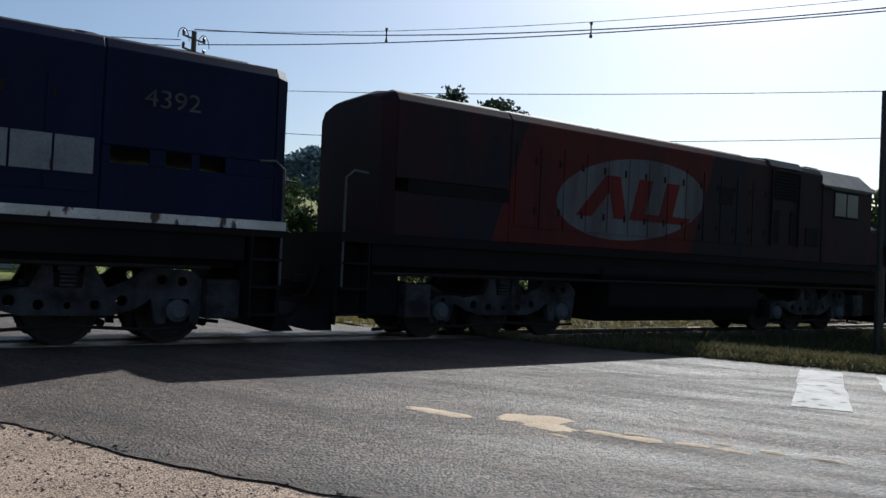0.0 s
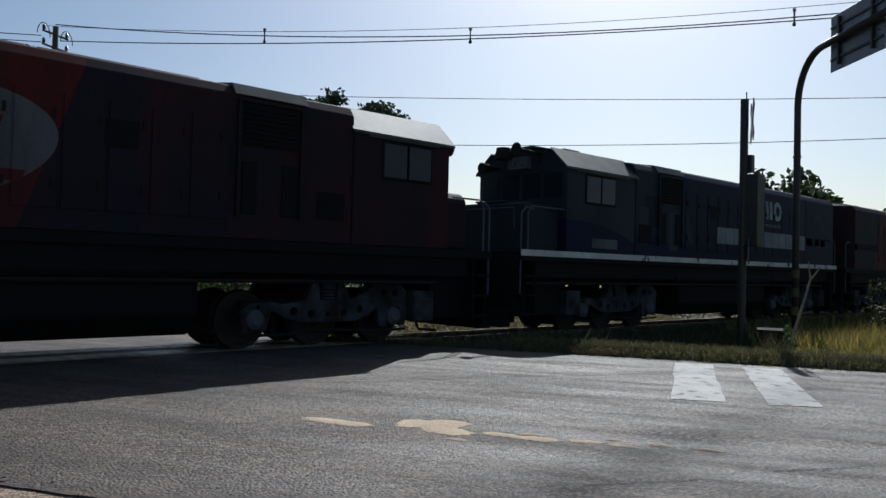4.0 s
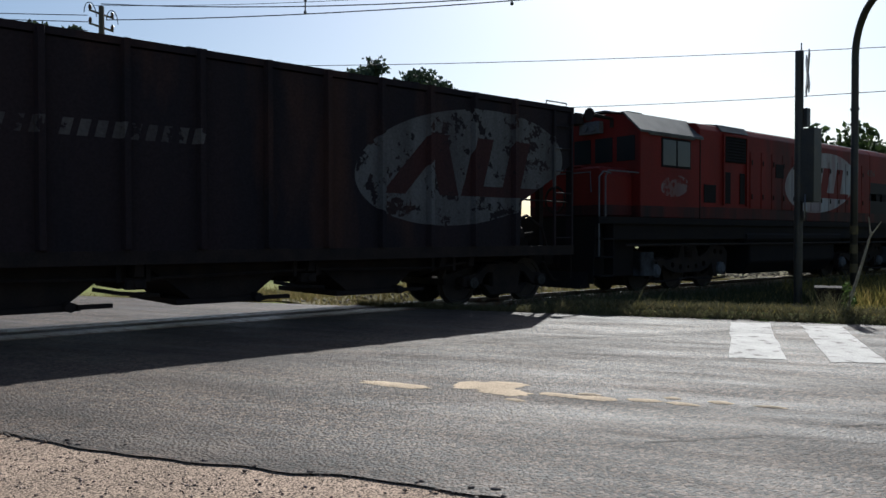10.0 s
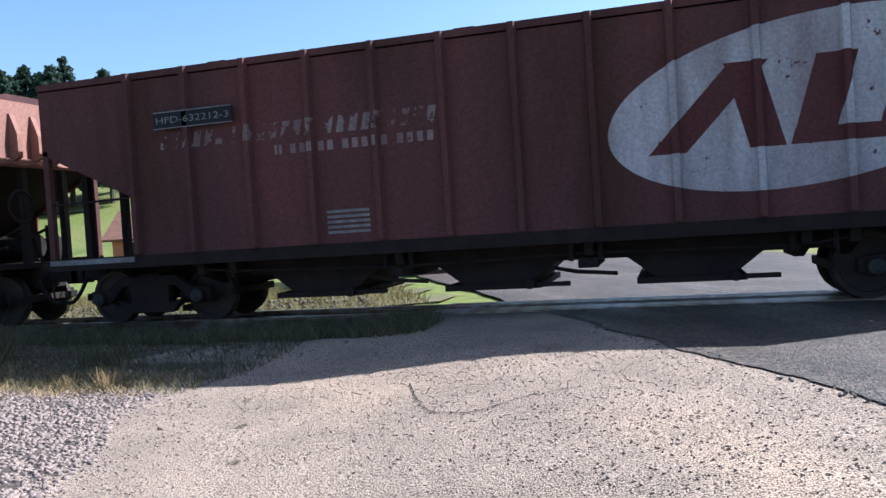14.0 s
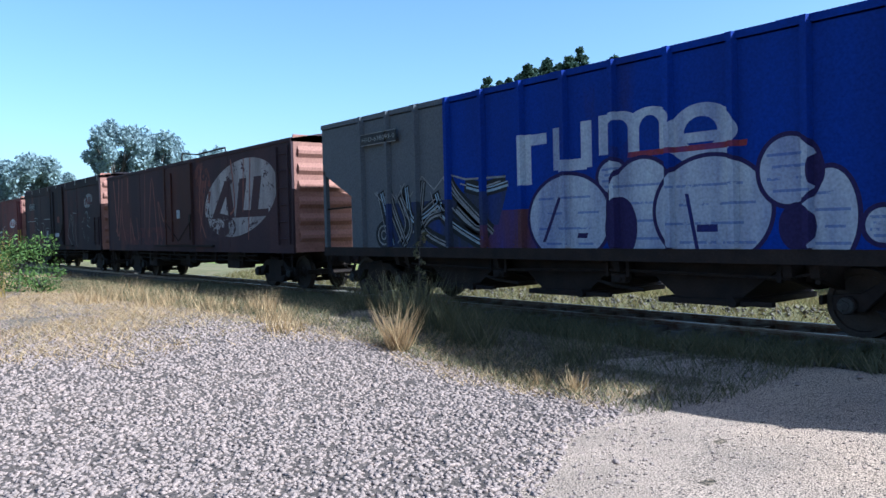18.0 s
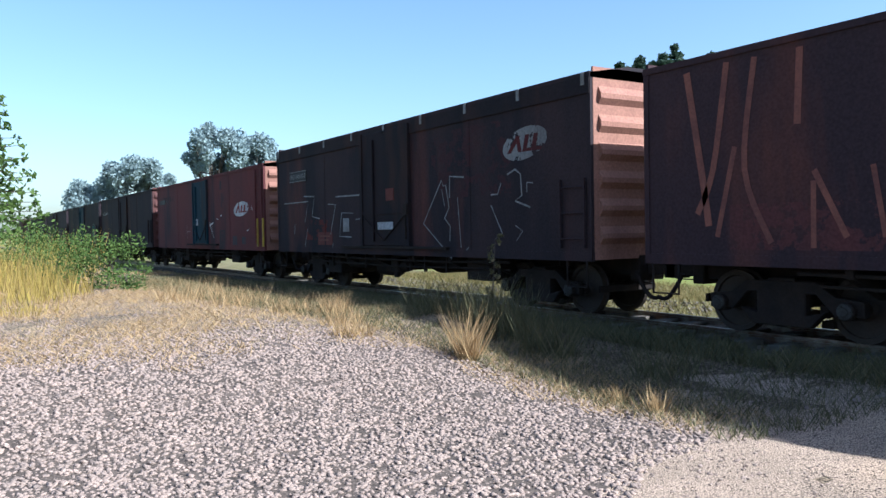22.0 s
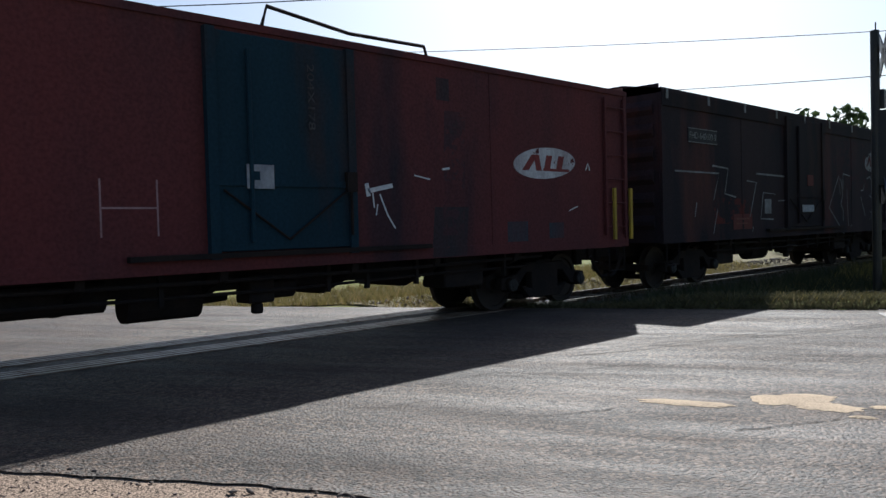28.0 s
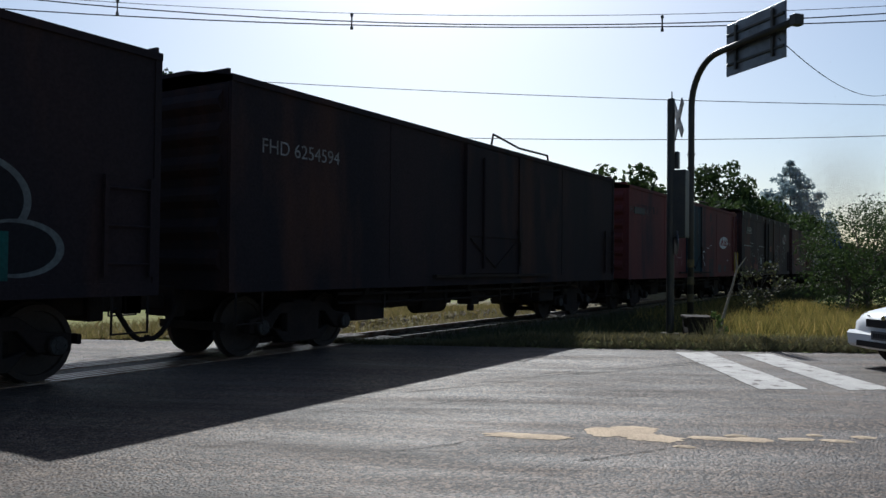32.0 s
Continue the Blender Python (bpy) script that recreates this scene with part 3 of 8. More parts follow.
def hopper(name, length, paint, end_paint, label, bay=1.65):
    w = thing(name, label, "hopper wagon", "hopper wagons of the train")
    L, H, Y = length / 2, 3.95, 1.35
    for s in (-1, 1):
        g = Geo()
        g.prism([(-L, H), (L, H), (L, 2.82), (L - 1.5, 2.0), (L - 1.55, 1.14), (-L + bay, 1.14), (-L + bay, 2.05 + 0.5 * (1.65 - bay)), (-L, 2.85)], 1, *sorted((s * Y, s * (Y - 0.03))))
        side = part("side_wall", g, paint, w)
        n = 12
        for k in range(n):
            x = -L + 1.72 + (length - 3.44) * k / (n - 1)
            part("rib", Geo().prism([(x - 0.07, s * Y), (x + 0.07, s * Y), (x + 0.04, s * (Y + 0.1)), (x - 0.04, s * (Y + 0.1))], 2, 1.16, H + 0.01), paint, side)
        part("top_rail", Geo().box(-L, L, *sorted((s * (Y - 0.06), s * (Y + 0.03))), H - 0.08, H + 0.02), paint, w)
        part("side_sill", Geo().box(-L, L, *sorted((s * (Y - 0.12), s * (Y + 0.02))), 0.95, 1.14), GRIME, w)
    for s in (-1, 1):
        part("end_wall", Geo().box(*sorted((s * L, s * (L - 0.03))), -Y + 0.04, Y - 0.04, 2.8, H), end_paint, w)
        part("slope_sheet", Geo().prism([(s * (L - 0.04), 2.86), (s * (L - 3.6), 1.0), (s * (L - 3.64), 1.04), (s * (L - 0.06), 2.92)], 1, -Y + 0.04, Y - 0.04), GRIME, w)
        for q in (-1, 1):
            part("corner_post", Geo().box(*sorted((s * L, s * (L - 0.1))), *sorted((q * Y, q * (Y - 0.1))), 1.1, 2.9), paint, w)
            part("end_strut", Geo().box(*sorted((s * (L - 0.02), s * (L - 0.14))), *sorted((q * 0.42, q * 0.54)), 1.1, 3.3), GRIME, w)
        for y in (-0.72, -0.24, 0.24, 0.72) if s > 0 else ():
            part("end_gusset", Geo().prism([(s * L, 3.72), (s * (L + 0.03), 3.72), (s * (L + 0.17), 3.35), (s * (L + 0.17), 2.95), (s * (L - 0.06), 2.86), (s * L, 2.9)], 1, y - 0.05, y + 0.05), end_paint, w)
        part("end_crossbeam", Geo().box(*sorted((s * (L - 0.02), s * (L + 0.05))), -Y + 0.1, Y - 0.1, 2.84, 2.94), end_paint, w)
        if s > 0:
            part("roof_grab", Geo().tube([(s * (L - 0.15), -Y + 0.05, H), (s * (L - 0.15), -Y + 0.05, H + 0.1), (s * (L - 0.75), -Y + 0.05, H + 0.1), (s * (L - 0.75), -Y + 0.05, H)], 0.014, 5), GRIME, w)
        part("end_platform", Geo().box(*sorted((s * L, s * (L - 1.75))), -Y + 0.13, Y - 0.13, 1.02, 1.1), GRIME, w)
        for q in (-1, 1):
            part("handrail", Geo().rod((s * (L - 0.05), q * (Y - 0.05), 2.02), (s * (L - 1.55), q * (Y - 0.05), 2.05), 0.018, 6), GRIME, w)
        if s > 0:
            for y in (-0.9, 0.1, 0.75):
                part("brake_lever", Geo().tube([(L - 0.3, y, 1.1), (L - 0.45, y, 1.5), (L - 0.8, y + 0.1, 1.75), (L - 1.2, y + 0.1, 1.62)], 0.035, 6), GRIME, w)
            part("valve_block", Geo().box(L - 0.75, L - 0.4, 0.5, 0.85, 1.1, 1.55).rod((L - 0.6, 0.65, 1.55), (L - 0.6, 0.65, 1.8), 0.09, 8), GRIME, w, bevel=0.02)
        coupling(w, s * L, s)
        freight_bogie(w, s * (L - 1.5))
        lad = Geo()
        for x in (0.08, 0.6):
            lad.box(*sorted((s * (L - x), s * (L - x - 0.05))), -Y - 0.08, -Y - 0.03, 1.15, H - 0.1)
        for k in range(6):
            lad.rod((s * (L - 0.08), -Y - 0.055, 1.3 + k * 0.45), (s * (L - 0.65), -Y - 0.055, 1.3 + k * 0.45), 0.016, 6)
        if s > 0:
            part("ladder", lad, paint, w)
            part("brake_wheel", Geo().lathe([(0.27, -0.02), (0.3, 0.0), (0.27, 0.02), (0.24, 0.0), (0.27, -0.02)], True, 20, (0, 0, 0)).rod((-0.27, 0, 0), (0.27, 0, 0), 0.012, 5).rod((0, 0, -0.27), (0, 0, 0.27), 0.012, 5), GRIME, w, at=pose(L + 0.12, -0.75, 2.1, 0, 0, 90))
            part("brake_cylinder", Geo().rod((L - 1.5, -0.6, 1.35), (L - 0.85, -0.6, 1.35), 0.2, 12).rod((L - 0.85, -0.6, 1.35), (L - 0.4, -0.6, 1.4), 0.04, 6), GRIME, w)
            part("air_reservoir", Geo().rod((L - 1.3, 0.2, 1.4), (L - 0.5, 0.2, 1.4), 0.24, 12), GRIME, w)
        part("uncoupling_lever", Geo().tube([(s * (L + 0.05), -1.25, 0.95), (s * (L + 0.12), -1.2, 0.62), (s * (L + 0.12), -1.18, 0.45)], 0.016, 5), GRIME, w)
    part("roof", Geo().prism([(-Y, H - 0.02), (-0.75, H + 0.12), (0.75, H + 0.12), (Y, H - 0.02), (Y, H - 0.1), (-Y, H - 0.1)], 0, -L + 0.02, L - 0.02), paint, w)
    for k in range(7):
        part("roof_hatch", Geo().box(-L + 0.9 + k * 2.0, -L + 1.2 + k * 2.0, -0.95, -0.7, H + 0.03, H + 0.12 + 0.02 * (k % 2)), paint, w)
    for k in range(3):
        x = (k - 1) * 2.7
        g = Geo().prism([(x - 1.25, 1.0), (x + 1.25, 1.0), (x + 0.5, 0.42), (x - 0.5, 0.42)], 1, -0.9, 0.9)
        part("hopper_chute", g, GRIME, w)
        part("chute_gate", Geo().box(x - 0.75, x + 0.65, -1.0, 1.0, 0.34, 0.42).rod((x + 0.5, -1.1, 0.4), (x + 0.5, 1.1, 0.4), 0.07, 8).box(x + 0.6, x + 1.05, -1.05, -0.95, 0.36, 0.42), GRIME, w)
    part("centre_sill", Geo().box(-L + 0.1, L - 0.1, -0.2, 0.2, 0.7, 1.0), GRIME, w)
    part("underframe", Geo().box(-L + 2.9, L - 2.9, -0.85, 0.85, 0.7, 0.99), GRIME, w)
    for x in (-L + 2.7, -4.05, -1.35, 1.35, 4.05, L - 2.7):
        part("cross_bearer", Geo().prism([(-1.25, 0.96), (1.25, 0.96), (1.2, 0.78), (0.5, 0.58), (-0.5, 0.58), (-1.2, 0.78)], 0, x - 0.06, x + 0.06), GRIME, w)
    part("brake_pipe", Geo().tube([(-L + 2.6, -1.12, 0.86), (-3.9, -1.12, 0.8), (-1.4, -1.1, 0.74), (1.3, -1.1, 0.8), (4.0, -1.12, 0.76), (L - 2.6, -1.12, 0.86)], 0.022, 6), GRIME, w)
    for x in (-4.1, -1.6, -1.2, 1.1, 1.5, 3.9, 4.4):
        part("pipe_bracket", Geo().box(x - 0.03, x + 0.03, -1.14, -1.08, 0.7, 0.98), GRIME, w)
    for x in (-1.35, 1.35):
        part("gate_ratchet", Geo().box(x - 0.16, x + 0.12, -1.16, -1.02, 0.6, 0.74).rod((x, -1.2, 0.67), (x, -0.9, 0.67), 0.06, 8), GRIME, w, bevel=0.015)
        part("gate_rack", Geo().tube([(x - 0.55, -1.0, 0.62), (x - 0.2, -1.02, 0.55), (x + 0.35, -1.0, 0.5)], 0.03, 6), GRIME, w)
    return w


def boxcar(name, length, height, paint, end_paint, door_paint, label, door_w=2.3, ladder=2.35):
    w = thing(name, label, "boxcar", "boxcars of the train")
    L, H, Y = length / 2, height, 1.35
    for s in (-1, 1):
        side = part("side_wall", Geo().box(-L, L, *sorted((s * Y, s * (Y - 0.04))), 1.12, H), paint, w)
        part("side_sill", Geo().box(-L, L, *sorted((s * (Y + 0.015), s * (Y - 0.05))), 0.98, 1.13), paint, w)
        part("eave", Geo().box(-L, L, *sorted((s * (Y + 0.03), s * (Y - 0.05))), H - 0.07, H + 0.02), paint, w)
        d = part("sliding_door", Geo().box(-door_w / 2, door_w / 2, *sorted((s * (Y + 0.05), s * (Y + 0.005))), 1.2, H - 0.12), door_paint, w, bevel=0.01)
        for x in (-door_w / 2, door_w / 2):
            part("door_post", Geo().box(x - 0.06, x + 0.06, *sorted((s * (Y + 0.085), s * Y)), 1.12, H - 0.1), door_paint, d)
        part("door_track", Geo().box(-door_w, door_w * 1.2, *sorted((s * (Y + 0.09), s * Y)), 1.13, 1.19), GRIME, w)
        part("door_bar", Geo().rod((-0.5, s * (Y + 0.08), 1.3), (-0.5, s * (Y + 0.08), H - 0.3), 0.03, 6).box(-door_w / 2, door_w / 2, *sorted((s * (Y + 0.075), s * (Y + 0.05))), 1.95, 2.03), door_paint, d)
        for q in (-1, 1):
            part("door_brace", Geo().rod((q * (door_w / 2 - 0.12), s * (Y + 0.075), 1.9), (0, s * (Y + 0.075), 1.32), 0.014, 6), GRIME, d)
        part("door_lock", Geo().box(door_w / 2 - 0.12, door_w / 2 + 0.04, *sorted((s * (Y + 0.12), s * (Y + 0.06))), 1.9, 2.15).rod((door_w / 2 - 0.05, s * (Y + 0.1), 1.35), (door_w / 2 - 0.05, s * (Y + 0.1), 1.9), 0.022, 6), GRIME, d)
        for x in (-L / 2, L / 2):
            part("panel_seam", Geo().box(x - 0.035, x + 0.035, *sorted((s * (Y + 0.008), s * Y)), 1.14, H - 0.08), paint, side)
        for e in ((1,) if s < 0 else (-1,)):
            for x in (0.12, 0.72):
                part("ladder_rail", Geo().box(*sorted((e * (L - x), e * (L - x - 0.05))), *sorted((s * (Y + 0.07), s * (Y + 0.02))), 1.2, min(ladder, H - 0.15)), paint, w)
            for k in range(6):
                if 1.35 + k * 0.43 > ladder:
                    break
                part("rung", Geo().rod((e * (L - 0.12), s * (Y + 0.05), 1.35 + k * 0.43), (e * (L - 0.77), s * (Y + 0.05), 1.35 + k * 0.43), 0.014, 6), paint, w)
        for e in (-1, 1):
            part("corner_post", Geo().box(*sorted((e * L, e * (L - 0.09))), *sorted((s * (Y + 0.018), s * Y)), 1.0, H), paint, w)
            stp = Geo().tube([(e * (L - 0.14), s * Y, 1.0), (e * (L - 0.14), s * Y, 0.55), (e * (L - 0.62), s * Y, 0.55), (e * (L - 0.62), s * Y, 1.0)], 0.017, 6)
            part("stirrup_step", stp, GRIME, w)
    for s in (-1, 1):
        g = Geo().box(*sorted((s * L, s * (L - 0.04))), -Y + 0.05, Y - 0.05, 1.0, H + 0.1)
        # end_paint, often with sunlight in its colour, goes on the +x end only
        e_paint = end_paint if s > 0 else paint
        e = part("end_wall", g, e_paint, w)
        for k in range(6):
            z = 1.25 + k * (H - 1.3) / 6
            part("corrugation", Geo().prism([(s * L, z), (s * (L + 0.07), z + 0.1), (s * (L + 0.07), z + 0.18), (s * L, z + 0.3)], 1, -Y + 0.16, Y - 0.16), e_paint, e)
        coupling(w, s * L, s)
        freight_bogie(w, s * (L - 1.95))
    part("roof", Geo().prism([(-Y - 0.02, H), (-0.5, H + 0.16), (0.5, H + 0.16), (Y + 0.02, H), (Y, H - 0.08), (-Y, H - 0.08)], 0, -L, L), paint, w)
    part("centre_sill", Geo().box(-L + 0.1, L - 0.1, -0.2, 0.2, 0.7, 1.0), GRIME, w)
    part("underframe", Geo().box(-L + 3.3, L - 3.3, -0.8, 0.8, 0.72, 0.99), GRIME, w)
    for x in (-L + 3.1, -2.4, -0.8, 1.1, 2.6, L - 3.1):
        part("cross_bearer", Geo().prism([(-1.28, 0.98), (1.28, 0.98), (1.25, 0.86), (0.5, 0.55), (-0.5, 0.55), (-1.25, 0.86)], 0, x - 0.05, x + 0.05), GRIME, w)
    part("brake_cylinder", Geo().rod((-1.7, -0.55, 0.6), (-0.8, -0.55, 0.6), 0.19, 12).rod((-0.8, -0.55, 0.6), (-0.4, -0.55, 0.62), 0.05, 6), GRIME, w)
    part("battery_box", Geo().box(-4.1, -3.3, -1.0, -0.5, 0.42, 0.95), GRIME, w, bevel=0.02)
    part("tool_box", Geo().box(2.95, 3.8, -1.05, -0.55, 0.5, 0.98), GRIME, w, bevel=0.02)
    part("air_reservoir", Geo().rod((-3.1, -0.75, 0.76), (-2.0, -0.75, 0.76), 0.18, 14), GRIME, w)
    part("brake_valve", Geo().box(-0.35, 0.0, -1.05, -0.7, 0.55, 0.9).rod((0.0, -0.9, 0.7), (0.35, -0.9, 0.7), 0.12, 10).rod((-0.2, -0.95, 0.55), (-0.2, -0.95, 0.42), 0.08, 8), GRIME, w, bevel=0.02)
    part("brake_rod", Geo().tube([(-L + 2.6, -1.05, 0.74), (-3.4, -1.1, 0.72), (0.2, -1.1, 0.7), (2.6, -1.1, 0.74), (L - 2.6, -1.05, 0.74)], 0.022, 6), GRIME, w)
    part("train_pipe", Geo().tube([(-L + 2.4, -1.2, 0.9), (-1.0, -1.2, 0.86), (2.2, -1.2, 0.86), (L - 2.4, -1.2, 0.9)], 0.026, 6), GRIME, w)
    for x in (-3.5, -1.5, 0.75, 1.4, 2.3, 4.2):
        part("rod_hanger", Geo().box(x - 0.025, x + 0.025, -1.15, -1.08, 0.62, 1.0), GRIME, w)
    return w


FRAME_EDGE = [(-1.62, 0.32), (-1.68, 0.62), (-1.5, 0.76), (-1.12, 0.78), (-0.9, 0.74), (-0.45, 0.8), (-0.32, 1.08), (-0.2, 1.1), (-0.17, 0.8), (0.17, 0.8), (0.2, 1.1), (0.32, 1.08), (0.48, 0.8), (0.82, 0.94), (1.0, 1.1), (1.62, 1.06), (1.8, 0.9), (1.72, 0.32), (1.6, 0.32),
              (1.58, 0.66), (1.3, 0.66), (1.26, 0.32), (1.13, 0.32), (1.06, 0.66), (0.86, 0.52), (0.56, 0.43), (-0.56, 0.43), (-0.86, 0.52), (-1.1, 0.64), (-1.2, 0.32), (-1.3, 0.32), (-1.34, 0.62), (-1.5, 0.62), (-1.54, 0.32)]
FRAME_HOLES = [(-0.68, 0.62, 0.075), (-0.34, 0.57, 0.07), (0, 0.56, 0.045), (0.34, 0.57, 0.07), (0.68, 0.63, 0.075), (1.2, 0.93, 0.07), (1.48, 0.91, 0.07), (-1.35, 0.69, 0.04)]


def loco_bogie(loco, x, frame_mat, lead, r=0.47, base=1.42):
    """Three axles behind cast side frames; lead: the end (+1 or -1) of the raised bracket."""
    key = frame_mat.name, lead
    if key not in BOGIE:
        g = Geo()
        g.box(-0.3, 0.3, -0.95, 0.95, 0.6, 1.0)
        g.rod((0, 0, 0.9), (0, 0, 1.2), 0.4, 14)
        for k in (-1, 0, 1):
            g.box(k * base - 0.42, k * base + 0.42, -0.4, 0.4, 0.14, 0.85)
            g.rod((k * base - 0.5, -0.62, 0.3), (k * base - 0.5, 0.62, 0.3), 0.06, 6)
        for s in (-1, 1):
            g.box(-1.5, 1.5, *sorted((s * 0.6, s * 0.68)), 0.62, 0.8)
        me = g.mesh("bogie", 0.012)
        me.materials.append(GRIME)
        edge = FRAME_EDGE if lead > 0 else [(-a, z) for a, z in FRAME_EDGE]
        frames = [pierced_plate("side_frame", edge, [(lead * a, z, q) for a, z, q in FRAME_HOLES], *sorted((s * 0.86, s * 1.0)), frame_mat) for s in (-1, 1)]
        bits = Geo()
        for z in range(4):
            bits.rod((0, -1.0, 0.82 + z * 0.055), (0, -1.0, 0.85 + z * 0.055), 0.11, 10)
        bits.box(-0.13, 0.13, -1.03, -0.88, 1.02, 1.08)
        spring = bits.mesh("spring")
        spring.materials.append(frame_mat)
        cap = Geo().lathe([(0.0, -1.12), (0.09, -1.12), (0.11, -1.1), (0.16, -1.06), (0.17, -0.9)], True, 14).mesh("axle_box")
        cap.materials.append(GREY_WAGON)
        shoe = Geo().box(-0.05, 0.05, -0.66, -0.5, 0.2, 0.62).rod((0, -0.8, 0.7), (0, -0.5, 0.6), 0.03, 6).mesh("brake_shoe")
        shoe.materials.append(GRIME)
        pipe = Geo().tube([(-1.7, -1.04, 0.26), (-1.0, -1.05, 0.24), (0, -1.05, 0.3), (1.0, -1.05, 0.24), (1.7, -1.04, 0.26)], 0.025, 6).mesh("sand_pipe")
        pipe.materials.append(GRIME)
        BOGIE[key] = me, frames, spring, cap, shoe, pipe
    me, frames, spring, cap, shoe, pipe = BOGIE[key]
    b = part("bogie", me, GRIME, loco, "three-axle bogie with cast side frames", at=pose(x, 0, 0))
    for f in frames:
        part("side_frame", f, frame_mat, b)
    for turn in (0, 180):
        part("spring", spring, frame_mat, b, at=pose(0, 0, 0, 0, 0, turn))
        part("sand_pipe", pipe, GRIME, b, at=pose(0, 0, 0, 0, 0, turn))
        for w in (-base, base):
            part("axle_box", cap, GREY_WAGON, b, at=pose(w, 0, 0.5, 0, 0, turn))
        for w in (-base + 0.56, base - 0.56):
            part("brake_shoe", shoe, GRIME, b, at=pose(w, 0, 0, 0, 0, turn))
    for w in (-base, 0, base):
        ws = part("wheelset", wheelset_mesh(r, "l"), STEEL_DARK, b, at=pose(w, 0, r))
        SPINNING.append((ws, w, r))
    return b


LATCH = Geo().box(-0.02, 0.02, -0.013, 0.013, 0, 0.13).mesh("latch")
LATCH.materials.append(GRIME)


def loco(name, L, cab0, cab1, hood, cab_paint, low_paint, roof_paint, stripe, frame_mat, label, nose_paint=None, screens=None, hood_low=None, front=None, rear=None, tail=0.05, taper=0.06, slits=(), trucks=(-5, 5), lead=1, window=0.55):
    """Cab end at +x. Long hood, short nose, full-width cab, three-axle bogies."""
    w = thing(name, label, "locomotive", "locomotives of the train")
    H, Y, deck = 4.1, 1.34, 1.75
    F, B = front or L, rear or L
    tips = {1: F, -1: -B}

    def section(z0, z1, inset=0.0):
        """Outline of the hood between two heights, with chamfered roof edges."""
        y = Y - inset
        if z1 < H - 0.2:
            return [(-y, z0), (y, z0), (y, z1), (-y, z1)]
        top = H - 0.4 * inset
        return [(-y, z0), (y, z0), (y, top - 0.16), (y - 0.12, top), (0.6, top + 0.1), (-0.6, top + 0.1), (-y + 0.12, top), (-y, top - 0.16)]

    back = -B + tail
    open_end, near = back + 2.55, -lead
    sill, head = 2.46, 2.68
    body = part("hood", Geo().prism(section(deck, H), 0, open_end, cab0), hood, w, bevel=0.02)
    part("hood_end", Geo().loft(section(deck, H, taper), back, section(deck, H), back + 0.16), hood, body)
    part("radiator_hood", Geo().prism(section(head, H), 0, back + 0.165, open_end - 0.005), hood, body, bevel=0.02)
    part("radiator_base", Geo().box(back + 0.165, open_end - 0.005, -Y, Y, deck, sill), hood, body, bevel=0.01)
    edges = [back + 0.165] + [v for ab in slits for v in ab] + [open_end - 0.005]
    for a, b in zip(edges[::2], edges[1::2]):
        if b - a > 0.02:
            part("radiator_panel", Geo().box(a, b, *sorted((near * Y, near * (Y - 0.04))), sill + 0.002, head - 0.002), hood_low or hood, body)
    for x in (back + 0.9, back + 1.7):
        part("radiator_post", Geo().box(x - 0.04, x + 0.04, *sorted((-near * Y, -near * (Y - 0.06))), sill + 0.002, head - 0.002), hood, body)
    n = 13
    start = open_end + 0.1
    step_x = (cab0 - 2.35 - start) / n
    for k in range(n):
        x = start + k * step_x
        for s in (-1, 1):
            part("door", Geo().box(x + 0.02, x + step_x - 0.02, *sorted((s * (Y + 0.016), s * (Y - 0.01))), deck + 0.3, H - 0.55), hood, body)
            for z in (deck + 0.55, H - 0.9):
                part("latch", LATCH, GRIME, body, at=pose(x + step_x - 0.1, s * (Y + 0.022), z))
    for s in (-1, 1):
        lou = part("intake_louvre", Geo().box(cab0 - 2.15, cab0 - 1.08, *sorted((s * (Y + 0.02), s * Y)), 3.2, 3.86), BLACK_LOCO, body, "dark louvred air intake")
        for k in range(8):
            z = 3.24 + k * 0.075
            part("louvre_slat", Geo().prism([(s * (Y + 0.02), z), (s * (Y + 0.05), z), (s * (Y + 0.02), z + 0.05)], 0, cab0 - 2.1, cab0 - 1.13), BLACK_LOCO, lou)
        part("intake_frame", Geo().box(cab0 - 2.2, cab0 - 2.15, *sorted((s * (Y + 0.05), s * Y)), 2.1, 3.9).box(cab0 - 1.08, cab0 - 1.03, *sorted((s * (Y + 0.05), s * Y)), 2.1, 3.9).box(cab0 - 2.15, cab0 - 1.08, *sorted((s * (Y + 0.06), s * Y)), 3.86, 3.91), hood, body)
        for a, b in ((cab0 - 2.1, cab0 - 1.85), (cab0 - 1.4, cab0 - 1.12)):
            part("battery_door", Geo().box(a, b, *sorted((s * (Y + 0.02), s * Y)), 2.15, 2.95), BLACK_LOCO, body, bevel=0.008)
        part("vent", Geo().box(cab0 - 0.72, cab0 - 0.18, *sorted((s * (Y + 0.018), s * Y)), 2.15, 2.6), BLACK_LOCO, body, bevel=0.008)
        part("side_vent", Geo().box(cab0 - 4.16, cab0 - 3.7, *sorted((s * (Y + 0.026), s * Y)), 2.92, 3.3), BLACK_LOCO, body, bevel=0.008)
        part("door_gap", Geo().box(cab0 - 0.012, cab0 + 0.012, *sorted((s * (Y + 0.02), s * Y)), deck, 3.7), GRIME, body)
    part("intake_roof", Geo().prism([(-Y - 0.03, H - 0.14), (-Y + 0.1, H + 0.04), (-0.6, H + 0.14), (0.6, H + 0.14), (Y - 0.1, H + 0.04), (Y + 0.03, H - 0.14)], 0, cab0 - 2.25, cab0 - 0.95), roof_paint, body)
